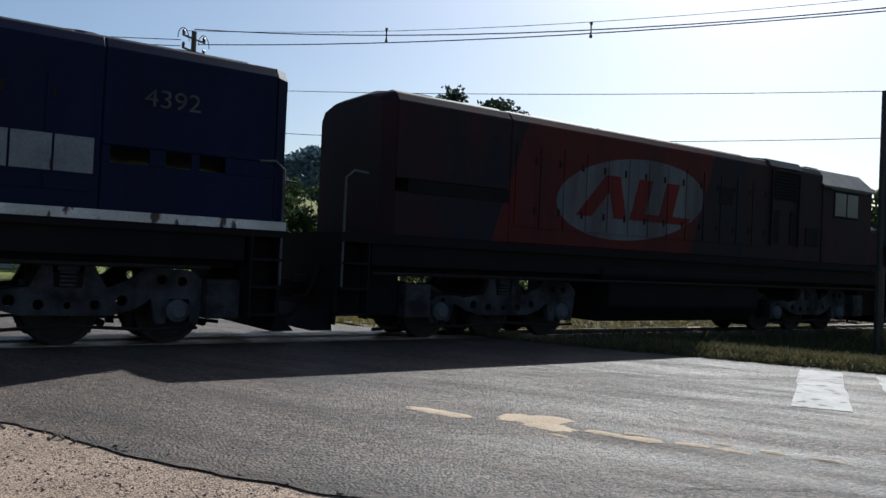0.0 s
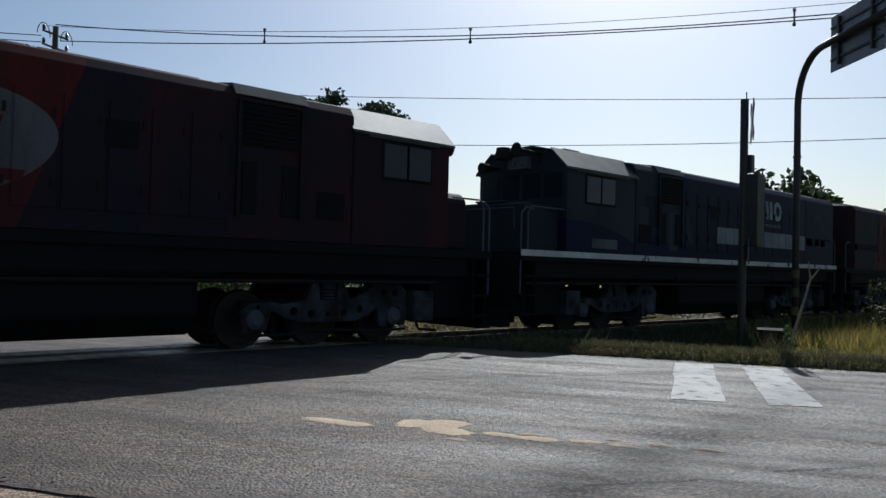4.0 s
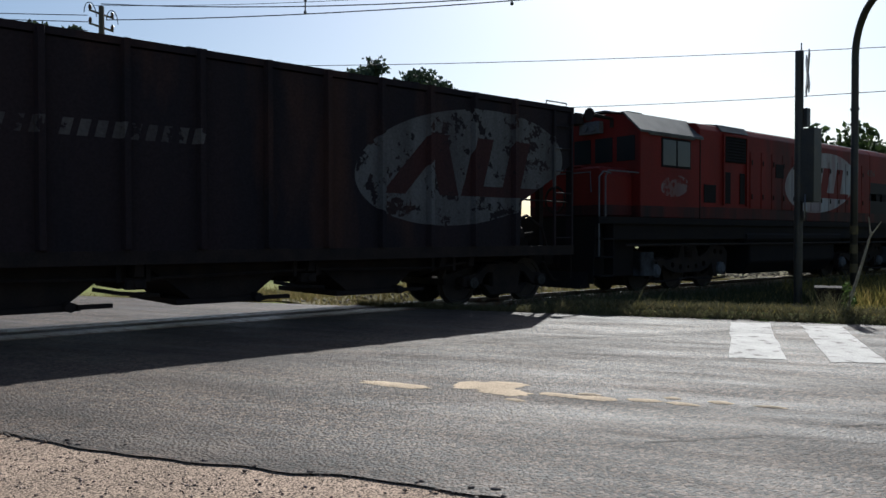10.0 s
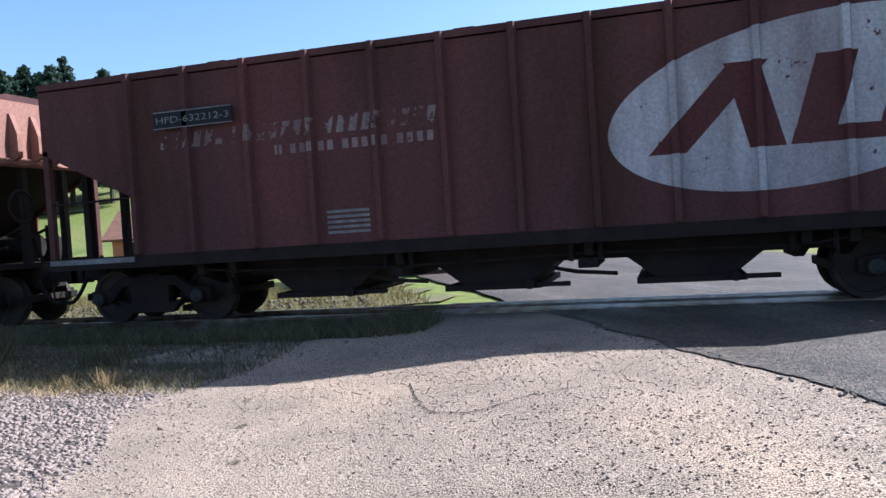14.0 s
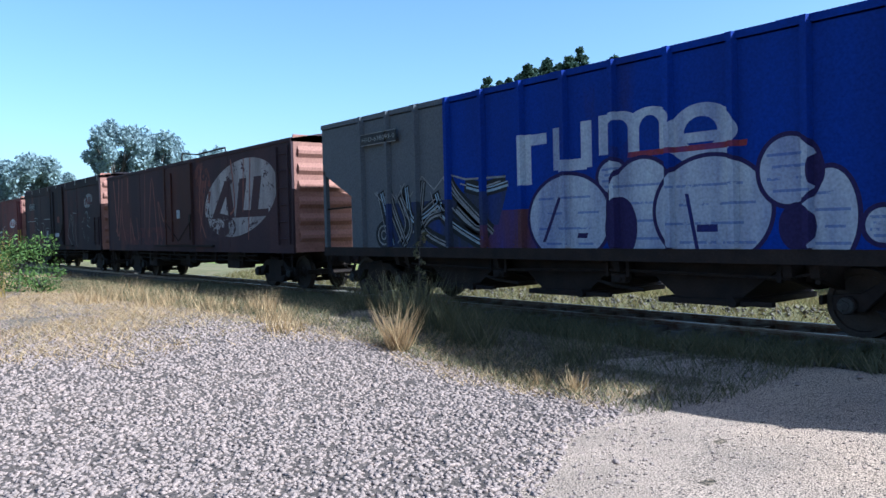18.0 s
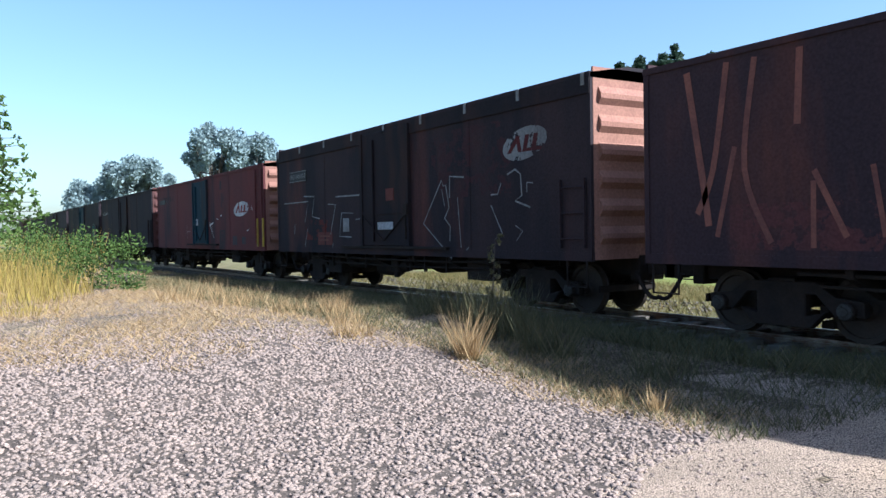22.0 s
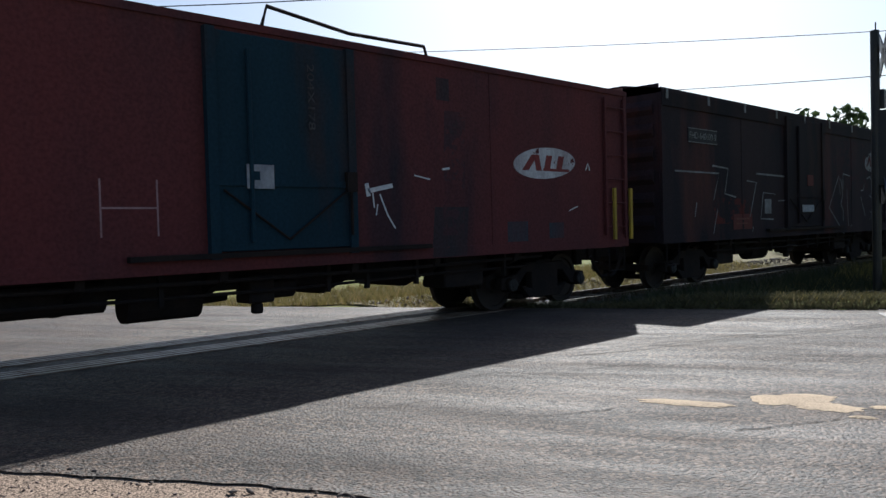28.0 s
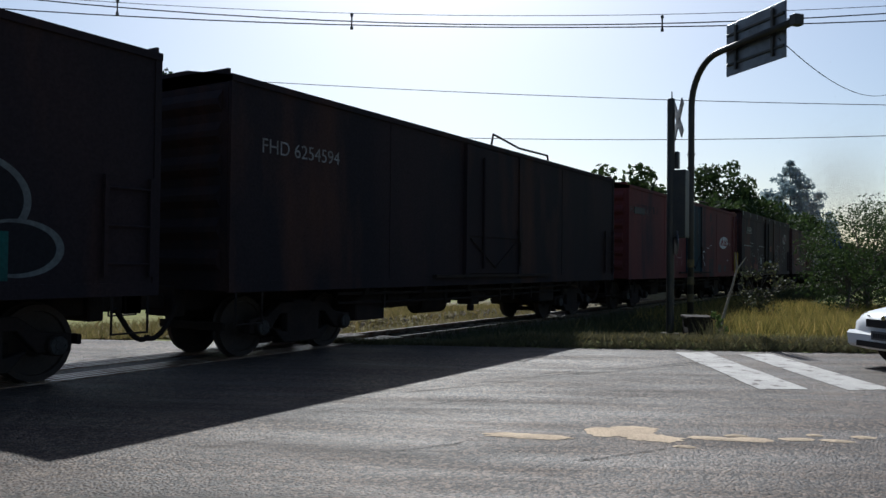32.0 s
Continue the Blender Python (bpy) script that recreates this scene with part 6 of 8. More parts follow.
YELLOW_GRASS = leaf_material("yellow_reeds", (0.3, 0.21, 0.08), (0.42, 0.31, 0.07), 0.4, (0.15, 0.16, 0.05))
GRASS = leaf_material("verge_grass", (0.1, 0.095, 0.028), (0.26, 0.21, 0.06), 0.45, (0.38, 0.27, 0.1))
GRASS_DARK = leaf_material("coarse_grass", (0.07, 0.07, 0.038), (0.135, 0.122, 0.06), 0.3, (0.25, 0.2, 0.11))
DRY_GRASS = leaf_material("dry_trackside_grass", (0.11, 0.1, 0.035), (0.2, 0.165, 0.065), 0.4, (0.28, 0.2, 0.1))
# very dark leaves: shade beside the train is put into the weed colour
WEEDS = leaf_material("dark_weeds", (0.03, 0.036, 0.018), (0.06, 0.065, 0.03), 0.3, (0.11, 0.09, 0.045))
BARK = material("grey_bark", (0.11, 0.09, 0.075), 0.9, second=(0.06, 0.05, 0.042), size=3, grain=20, grain_amount=0.4, bump=0.8, stretch=(1, 1, 0.25))
PALE_BARK = material("pale_dead_wood", (0.34, 0.29, 0.24), 0.9, second=(0.2, 0.17, 0.14), size=6, grain=30, grain_amount=0.3, bump=0.4)
WOOD_POLE = material("weathered_pole", (0.13, 0.115, 0.1), 0.85, second=(0.08, 0.07, 0.06), size=3, grain=30, bump=0.4, stretch=(1, 1, 0.1))


def flat_mesh(name, verts, faces_per, mat):
    """Many loose polygons of faces_per corners each, from an (n * faces_per, 3) array."""
    n = len(verts) // faces_per
    me = bpy.data.meshes.new(name)
    me.vertices.add(len(verts))
    me.vertices.foreach_set("co", np.ascontiguousarray(verts, dtype=np.float32).ravel())
    me.loops.add(len(verts))
    me.loops.foreach_set("vertex_index", np.arange(len(verts), dtype=np.int32))
    me.polygons.add(n)
    me.polygons.foreach_set("loop_start", np.arange(0, len(verts), faces_per, dtype=np.int32))
    me.materials.append(mat)
    me.update(calc_edges=True)
    return me


def leaf_quads(rng, centres, size, droop=0.0):
    n = len(centres)
    u = rng.normal(size=(n, 3))
    u /= np.linalg.norm(u, axis=1)[:, None]
    w = np.cross(u, rng.normal(size=(n, 3)))
    w /= np.linalg.norm(w, axis=1)[:, None] + 1e-9
    s = size * rng.uniform(0.6, 1.3, (n, 1))
    a, b = u * s, w * s * 0.55
    return np.stack([centres - a, centres + b, centres + a, centres - b], 1).reshape(-1, 3)


def puffs(rng, blobs, per, size, flat=1.0, hollow=0.55):
    """Leaf centres over a list of (x, y, z, radius), thicker near the outside, with gaps."""
    out = []
    for x, y, z, r in blobs:
        k = max(8, int(per * r * r))
        d = rng.normal(size=(k, 3))
        d /= np.linalg.norm(d, axis=1)[:, None]
        rad = r * rng.uniform(hollow, 1.0, (k, 1)) * (1 + 0.18 * np.sin(5 * d[:, :1] + x) * np.cos(4 * d[:, 1:2] + y))
        out.append(np.array([x, y, z]) + d * rad * np.array([1, 1, flat]))
    return leaf_quads(rng, np.concatenate(out), size)


TREES = [0]


def grow(name, x, y, label, category, bark, trunk, crown, leaf, group=""):
    t = thing(name, label, category, group, pose(x, y, land(x, y) - 0.08))
    part("trunk", trunk, bark, t)
    part("crown", flat_mesh("crown", crown, 4, leaf), leaf, t)
    return t


def broadleaf(name, x, y, height, width, leaf, label, seed, size=0.12, per=130, low=0.25, blobs_n=26, category="tree", bark=None, group="", flat=0.85):
    rng = np.random.default_rng(seed)
    g = Geo()
    r0 = 0.03 * height
    top = (rng.normal() * 0.2, rng.normal() * 0.2, height * 0.55)
    g.rod((0, 0, 0), top, r0, 8, r0 * 0.6)
    blobs = []
    for k in range(blobs_n):
        a, q = rng.uniform(0, 6.283), rng.uniform(0, 1) ** 0.5
        z = height * (low + (1 - low) * rng.uniform(0.05, 0.92))
        shape = math.sin(math.pi * min(1, max(0.05, (z / height - low * 0.5) / (1.15 - low * 0.5)))) ** 0.7
        rr = width / 2 * q * shape
        b = (rr * math.cos(a), rr * math.sin(a), z, width * rng.uniform(0.1, 0.2))
        blobs.append(b)
        if k % 2 == 0:
            h = rng.uniform(0.35, 0.9) * min(z, top[2])
            g.rod((top[0] * h / top[2], top[1] * h / top[2], h), b[:3], r0 * 0.35, 5, r0 * 0.1)
    return grow(name, x, y, label, category, bark or BARK, g, puffs(rng, blobs, per, size, flat), leaf, group)


def araucaria(x, y, height, width, label, seed, depth=0.35, size=0.2, per=260, leaf=None):
    """Umbrella crown: near-level limbs that curve up into dark tufts."""
    rng = np.random.default_rng(seed)
    g = Geo()
    r0 = 0.022 * height
    g.rod((0, 0, 0), (0.1, 0, height * 0.93), r0, 9, r0 * 0.5)
    blobs = [(0, 0, height * 0.94, width * 0.1)]
    tiers = 5
    for k in range(tiers):
        z = height * (1 - depth + depth * 0.85 * k / (tiers - 1))
        n = 9 - k
        reach = width / 2 * (0.92 - 0.38 * (k / (tiers - 1)) ** 2)
        for j in range(n):
            a = 6.283 * (j + 0.5 * (k % 2) + rng.uniform(-0.25, 0.25)) / n
            rr = reach * rng.uniform(0.75, 1.08)
            c, s = math.cos(a), math.sin(a)
            mid = (rr * 0.6 * c, rr * 0.6 * s, z - 0.02 * height)
            tip = (rr * c, rr * s, z + height * rng.uniform(0.02, 0.06))
            g.rod((0, 0, z - 0.01 * height), mid, r0 * 0.22, 5, r0 * 0.16)
            g.rod(mid, tip, r0 * 0.16, 5, r0 * 0.1)
            blobs.append((*tip, width * rng.uniform(0.065, 0.1)))
            blobs.append((tip[0] * 0.82 + rng.normal() * 0.15, tip[1] * 0.82 + rng.normal() * 0.15, tip[2] + 0.01 * height, width * rng.uniform(0.05, 0.08)))
    return grow("araucaria_tree", x, y, label, "tree", BARK, g, puffs(rng, blobs, per, size, 0.7, 0.2), leaf or NEEDLES)


def conifer(x, y, height, width, label, seed, leaf=None, size=0.3, per=30, group="", taper=1.15, thick=1.0):
    rng = np.random.default_rng(seed)
    g = Geo()
    g.rod((0, 0, 0), (0, 0, height), 0.02 * height, 7, 0.02)
    blobs = []
    for k in range(17):
        f = k / 16
        z = height * (0.2 + 0.79 * f)
        reach = width / 2 * (1 - 0.95 * f ** taper)
        n = 7 - k // 4
        for j in range(n):
            a = 6.283 * (j + rng.uniform(-0.3, 0.3)) / n + k
            tip = (reach * math.cos(a), reach * math.sin(a), z + rng.uniform(-0.03, 0.04) * height * (1 - 0.7 * f))
            g.rod((0, 0, z), tip, 0.004 * height, 4, 0.01)
            for q in (0.5, 0.95):
                blobs.append((tip[0] * q, tip[1] * q, z + (tip[2] - z) * q, width * thick * rng.uniform(0.05, 0.1) * (1.1 - 0.65 * f)))
    return grow("pine_tree", x, y, label, "tree", BARK, g, puffs(rng, blobs, per, size, 0.8, 0.2), leaf or LEAF_DARK, group)


def polar(bearing, dist):
    b = radians(bearing)
    return -0.4 + dist * math.cos(b), -0.3 + dist * math.sin(b)


# far side of the line
araucaria(*polar(53.4, 62), 13.7, 12.0, "tall araucaria with a flat dark umbrella crown", 11, 0.2, 0.2, 170)
araucaria(*polar(74.8, 44), 12.0, 7.2, "araucaria with wide level branches beside the pole", 12, 0.5)
araucaria(*polar(98.4, 58), 13.6, 7.5, "slender araucaria on the grassy slope", 13, 0.3)
araucaria(*polar(107.0, 52), 13.0, 7.0, "dark araucaria beyond the road", 14, 0.5)
araucaria(*polar(110.0, 66), 14.5, 7.5, "tall araucaria beyond the road", 15, 0.45)
araucaria(*polar(81.6, 48), 12.9, 2.6, "thin araucaria with a small spiky top", 16, 0.12)
# its haze is only the pale needle colour
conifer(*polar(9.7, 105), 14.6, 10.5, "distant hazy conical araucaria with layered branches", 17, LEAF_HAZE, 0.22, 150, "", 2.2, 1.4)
for k, (b, d, h) in enumerate(((128.5, 118, 25), (130.9, 122, 27.5), (132.4, 120, 25), (134.0, 125, 25.5), (135.2, 122, 24), (136.6, 124, 23.5), (138.3, 122, 22), (140.0, 126, 21.5), (129.6, 126, 24), (131.7, 118, 25.5), (133.2, 121, 26), (134.6, 119, 25), (135.9, 127, 24.5), (137.4, 118, 23))):
    x, y = polar(b, d)
    conifer(x, y, h + 0.3 - land(x, y), 8.6, "tall dark pine in a plantation on the hill", 30 + k, LEAF_PINE, 0.3, 130, "pines on the hill", 2.0, 2.0)
# far eucalyptus, with the haze painted into their leaves
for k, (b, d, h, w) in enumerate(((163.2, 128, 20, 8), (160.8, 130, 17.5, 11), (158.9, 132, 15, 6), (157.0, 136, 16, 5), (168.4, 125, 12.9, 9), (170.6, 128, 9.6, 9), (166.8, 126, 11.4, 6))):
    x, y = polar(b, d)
    broadleaf("eucalyptus_tree", x, y, h, w, LEAF_BLUE_HAZE, "eucalyptus with a clumpy crown, blue haze in its leaf colour", 50 + k, 0.3, 190, 0.08, 58, "tree", group="eucalyptus beyond the fields", flat=1.2)
for k, (b, d, h, w) in enumerate(((13.4, 70, 11.2, 6.2), (16.0, 62, 7.0, 7), (14.0, 66, 7.2, 8), (11.4, 74, 7.6, 8), (9.6, 80, 7.2, 8), (7.6, 90, 7.0, 9), (6.0, 96, 6.4, 9), (22.6, 44, 7.3, 5.0), (24.4, 46, 7.2, 4.2), (20.2, 47, 6.8, 4.4), (17.8, 52, 5.6, 5))):
    x, y = polar(b, d)
    broadleaf("leafy_tree", x, max(y, 16.5), h, w, LEAF_DARK, "dark leafy tree behind the line", 70 + k, 0.2, 150, 0.06, 40, group="trees behind the line")
for k, (b, d, h, w) in enumerate(((59.5, 56, 5.6, 6), (62.0, 58, 6.4, 6), (64.4, 60, 6.8, 6.5), (67.0, 58, 6.0, 6))):
    broadleaf("leafy_tree", *polar(b, d), h, w, LEAF_DARK, "dark leafy tree behind the line", 170 + k, 0.17, 160, 0.03, 40, group="trees behind the line")
_w = np.random.default_rng(77)
_a, _b = _w.uniform(0, 6.283, 9000), np.arccos(_w.uniform(0, 1, 9000))
_x, _y = polar(63.6, 300)
hill = np.column_stack([_x + 30 * np.sin(_b) * np.cos(_a), _y + 24 * np.sin(_b) * np.sin(_a), 8 + 33 * np.cos(_b) + _w.normal(size=9000) * 1.2])
# the hill's haze comes from its bluish leaf colour
tagged(new("wooded_hill", flat_mesh("wooded_hill", leaf_quads(_w, hill, 1.5), 4, LEAF_RIDGE_HAZE)), "distant wooded hill, blue haze in its leaf colour", "woods", kind="stuff")
# bushes by the road beyond the verge
for k, (x, y, h, w) in enumerate(((28.6, 4.7, 2.6, 2.8), (31.0, 4.2, 3.8, 4.6), (34, 2.6, 4.3, 5), (31.0, 1.6, 4.2, 4.6), (25.4, 6.9, 2.0, 1.6), (38, 4.6, 4.4, 5.5))):
    broadleaf("bush", x, y, h, w, LEAF_DARK if k != 4 else WEEDS, "tangled green bush by the railway", 90 + k, 0.06, 330, 0.02, 32, "bush", group="bushes by the railway")
# left of the train
conifer(-37.3, 2.6, 8.6, 4.4, "young pine at the edge of the field", 101, LEAF_GREEN, 0.13, 120)
for k, (x, y, h, w) in enumerate(((-24.6, 4.9, 1.5, 2.6), (-22.9, 5.2, 0.8, 1.3), (-29, 4.0, 1.6, 3.0), (-34, 3.4, 2.0, 3.5))):
    broadleaf("bush", x, y, h, w, LEAF_GREEN, "low green bush in dry grass", 110 + k, 0.045, 620, 0.0, 26, "bush", group="bushes in the dry grass")
broadleaf("leafy_tree", *polar(95.6, 66), 4.6, 4.4, LEAF_DARK, "dark round-crowned tree on the green slope", 191, 0.14, 150, 0.35, 30)
# shrubs beyond the crossing
for k, (b, d, h, w) in enumerate(((72.5, 30, 2.4, 2.5), (76, 33, 2.8, 2.8), (79, 36, 3.0, 3), (69, 40, 2.6, 3.6), (63, 42, 3.0, 4), (82.5, 44, 2.2, 3), (58, 40, 3, 4), (50, 38, 2.6, 4), (116, 62, 4.5, 5), (120, 70, 5, 6), (125, 66, 4, 6))):
    broadleaf("shrub", *polar(b, d), h, w, LEAF_GREEN, "leafy shrub beyond the crossing", 130 + k, 0.1, 110, 0.02, 22, "bush", group="shrubs beyond the crossing")


for k, (b, d, h, w) in enumerate(((47.5, 35, 3.6, 4.5), (50.5, 34, 4.0, 4.5), (53.6, 36, 4.4, 5), (57, 35, 3.8, 4.5), (60.5, 37, 3.6, 5), (66, 36, 3.0, 4))):
    broadleaf("shrub", *polar(b, d), h, w, LEAF_DARK, "dark leafy shrub beyond the crossing", 230 + k, 0.1, 150, 0.02, 26, "bush", group="shrubs beyond the crossing")


def bare_tree(x, y, height, seed):
    rng = np.random.default_rng(seed)
    t = thing("bare_tree", "leafless pruned tree with pale bark", "tree", "", pose(x, y, land(x, y) - 0.05))
    g = Geo()
    g.rod((0, 0, 0), (0, 0, height * 0.35), 0.2, 9, 0.16)
    for k in range(7):
        a = 6.283 * k / 7
        e = (math.cos(a) * height * 0.25, math.sin(a) * height * 0.25, height * rng.uniform(0.7, 0.85))
        g.rod((0, 0, height * 0.33), e, 0.1, 7, 0.06)
        for q in range(6):
            g.rod(e, (e[0] + rng.normal() * 0.5, e[1] + rng.normal() * 0.5, e[2] + height * rng.uniform(0.12, 0.3)), 0.025, 4, 0.008)
    part("trunk", g, BARK, t)


bare_tree(*polar(84.3, 41), 6.0, 3)


def blades(rng, xy, height, width, lean=0.35, lift=0.0):
    """Thin pointed grass blades standing at the points xy."""
    n = len(xy)
    z = np.array([land(float(a), float(b)) for a, b in xy]) + lift
    p = np.column_stack([xy, z])
    a = rng.uniform(0, 6.283, n)
    h = height * rng.uniform(0.45, 1.2, n)
    w = width * rng.uniform(0.6, 1.3, n)
    side = np.column_stack([np.cos(a), np.sin(a), np.zeros(n)]) * w[:, None]
    b = rng.uniform(0, 6.283, n)
    tip = p + np.column_stack([np.cos(b) * lean * h, np.sin(b) * lean * h, h])
    return np.stack([p - side, p + side, tip], 1).reshape(-1, 3)


def stuff(name, mesh, label, category):
    return tagged(new(name, mesh), label, category, kind="stuff")


rng = np.random.default_rng(5)


def scatter(n, x0, x1, y0, y1, keep):
    xy = np.column_stack([rng.uniform(x0, x1, n), rng.uniform(y0, y1, n)])
    return xy[[keep(float(a), float(b)) for a, b in xy]]


def across(x, y):
    return x * ROAD_N[0] + y * ROAD_N[1]


def clump(x, y):
    return noise.noise((x * 0.45, y * 0.45, 3.3)) + 0.5 * noise.noise((x * 1.7, y * 1.7, 8.1))


# straw between the stone heap and the line, thinning towards the stones
dry = scatter(80000, -34, -5.4, 0.5, 8.4, lambda x, y: x < -5.6 and (y > 6.3 + 0.4 * clump(x, y) or x < -10.2 + 0.7 * clump(x, y)) and clump(x, y) > -0.15 + (0.2 if x > -16 and y < 5.5 else 0) - 0.5 * rng.random() ** 3 and y < 7.9 - 0.06 * (x + 9))
stuff("dry_grass", flat_mesh("dry_grass", blades(rng, dry, 0.11, 0.005, 1.6), 3, STRAW), "pale dry grass over stony ground", "grass")
short = scatter(52000, -30, -4.2, 5.6, 9.9, lambda x, y: x < -5.3 + 0.22 * (y - 6.7) + 0.3 * clump(x, y) and y > 6.6 - 0.1 * max(0, -9 - x) and clump(x, y) > -0.5)
stuff("coarse_grass", flat_mesh("coarse_grass", blades(rng, short, 0.14, 0.006, 0.8), 3, GRASS_DARK), "coarse grey-green grass along the line", "grass")
near_rail = scatter(26000, -26, -3.2, 9.0, 10.62, lambda x, y: across(x, y) < 1.8 and clump(x, y) > -0.45)
stuff("rail_grass", flat_mesh("rail_grass", blades(rng, near_rail, 0.24, 0.008, 0.8), 3, GRASS_DARK), "coarse grass grown up to the rails", "grass")
far_side = scatter(60000, -30, 24, 12.4, 20, lambda x, y: (across(x, y) < 2.2 or across(x, y) > 13.4))
stuff("trackside_grass", flat_mesh("trackside_grass", blades(rng, far_side, 0.22, 0.012, 0.8), 3, DRY_GRASS), "yellow-green grass beyond the line", "grass")
verge = scatter(60000, 10, 30, -4, 9.6, lambda x, y: across(x, y) > 13.12 and rng.random() < 1.2 - (x - 10) / 30)
stuff("verge_grass", flat_mesh("verge_grass", blades(rng, verge, 0.12, 0.008, 0.7), 3, GRASS), "short green grass on the verge", "grass")
# strip of weeds coloured dark for the shade band, hiding the rails
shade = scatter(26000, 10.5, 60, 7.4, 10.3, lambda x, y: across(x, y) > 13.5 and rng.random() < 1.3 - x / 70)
stuff("shaded_weeds", flat_mesh("shaded_weeds", blades(rng, shade, 0.42, 0.018, 0.6, -0.1), 3, WEEDS), "coarse weeds beside the rails, shade put into their dark colour", "weeds")
_u, _v = rng.uniform(-14, 6.5, 26000), 13.0 + 0.75 * rng.random(26000) ** 1.6
rim = np.column_stack([_v * ROAD_N[0] + _u * ROAD_U[0], _v * ROAD_N[1] + _u * ROAD_U[1]])
stuff("verge_rim_grass", flat_mesh("verge_rim_grass", blades(rng, rim, 0.14, 0.009, 1.0), 3, GRASS_DARK), "dark grass hanging over the verge edge", "grass")
tall = scatter(26000, 15, 34, 0, 9.2, lambda x, y: across(x, y) > 15.6 and x > 19.2 + 0.8 * clump(x, y))
stuff("tall_grass", flat_mesh("tall_grass", blades(rng, tall, 0.42, 0.012, 0.5), 3, GRASS), "tall yellow-green grass behind the verge", "grass")


def tuft(x, y, n, spread_r, height, width, label, mat=None, lean=0.55):
    r = spread_r * np.sqrt(rng.random(n))
    a = rng.uniform(0, 6.283, n)
    xy = np.column_stack([x + r * np.cos(a), y + r * np.sin(a)])
    me = flat_mesh("grass_tuft", blades(rng, xy, height, width, lean), 3, mat or STRAW)
    return tagged(new("grass_tuft", me), label, "grass tuft", "tufts of dry grass")


for x, y, n, r, h in ((-9.38, 6.7, 260, 0.16, 0.62), (-13.4, 6.65, 200, 0.3, 0.4), (-11.0, 5.85, 160, 0.3, 0.26), (-12.1, 6.2, 160, 0.35, 0.3), (-6.45, 7.0, 80, 0.1, 0.24), (-7.0, 7.0, 60, 0.1, 0.18), (-14.5, 6.3, 140, 0.4, 0.34), (-16.5, 6.0, 200, 0.6, 0.4), (-18.5, 5.6, 260, 0.8, 0.5)):
    tuft(x, y, n, r, h, 0.007, "dry straw-coloured tuft of grass")
for x, y, n, r, h in ((-10.3, 8.0, 420, 0.55, 0.75), (-11.4, 8.3, 300, 0.5, 0.7), (-9.2, 7.9, 240, 0.4, 0.6), (-12.6, 8.2, 240, 0.5, 0.6), (-7.6, 8.4, 160, 0.4, 0.35), (15.6, 6.1, 200, 0.3, 0.6)):
    tuft(x, y, n, r, h, 0.008, "tall coarse tuft of grey-green grass", GRASS_DARK)


for x, y, n, r, h in ((-20.5, 2.6, 260, 0.9, 0.4), (-22.5, 3.2, 350, 1.0, 0.6), (-25.0, 3.0, 420, 1.2, 0.95), (-28, 2.2, 420, 1.5, 1.2), (-31, 3.0, 420, 2.0, 1.4), (-36, 4.5, 420, 2.5, 1.7), (-17.6, 2.0, 200, 0.9, 0.25)):
    tuft(x, y, n, r, h, 0.012, "tall yellow-green reeds in dry grass", YELLOW_GRASS, 0.3)


def weed(x, y, height, seed, label, name="tall_weed", lean=0.1, leaf=None):
    r2 = np.random.default_rng(seed)
    t = thing(name, label, "weed", "", pose(x, y, land(x, y) - 0.03))
    g = Geo().rod((0, 0, 0), (lean * height, 0, height), 0.014, 6, 0.006)
    pts = []
    for k in range(12):
        z = height * (0.25 + 0.75 * k / 11)
        a = r2.uniform(0, 6.283)
        e = (lean * z + 0.1 * math.cos(a), 0.1 * math.sin(a), z + 0.05)
        g.rod((lean * z, 0, z), e, 0.005, 4)
        pts.append((*e, 0.06))
    part("stalk", g, BARK, t)
    part("leaves", flat_mesh("leaves", puffs(r2, pts, 6000, 0.03, 1.0, 0.2), 4, leaf or GRASS_DARK), GRASS_DARK, t)


weed(-11.06, 8.3, 1.35, 7, "tall dry weed with seed heads by the line")
weed(16.5, 6.1, 0.55, 8, "low leafy weed on the verge", "leafy_weed", 0.05, LEAF_GREEN)
weed(17.2, 6.4, 0.6, 9, "low leafy weed on the verge", "leafy_weed", -0.1, LEAF_GREEN)
stick = thing("dead_branch", "bare leaning branch stuck in the verge", "branch", "", pose(16.8, 6.3, land(16.8, 6.3) - 0.05))
part("stem", Geo().rod((0, 0, 0), (0.1, -0.28, 1.1), 0.035, 7, 0.028).rod((0.1, -0.28, 1.1), (0.12, -0.45, 1.75), 0.028, 7, 0.02).rod((0.12, -0.42, 1.65), (0.16, -0.62, 1.95), 0.018, 6, 0.01).rod((0.12, -0.43, 1.7), (0.1, -0.4, 2.05), 0.018, 6, 0.01), PALE_BARK, stick)


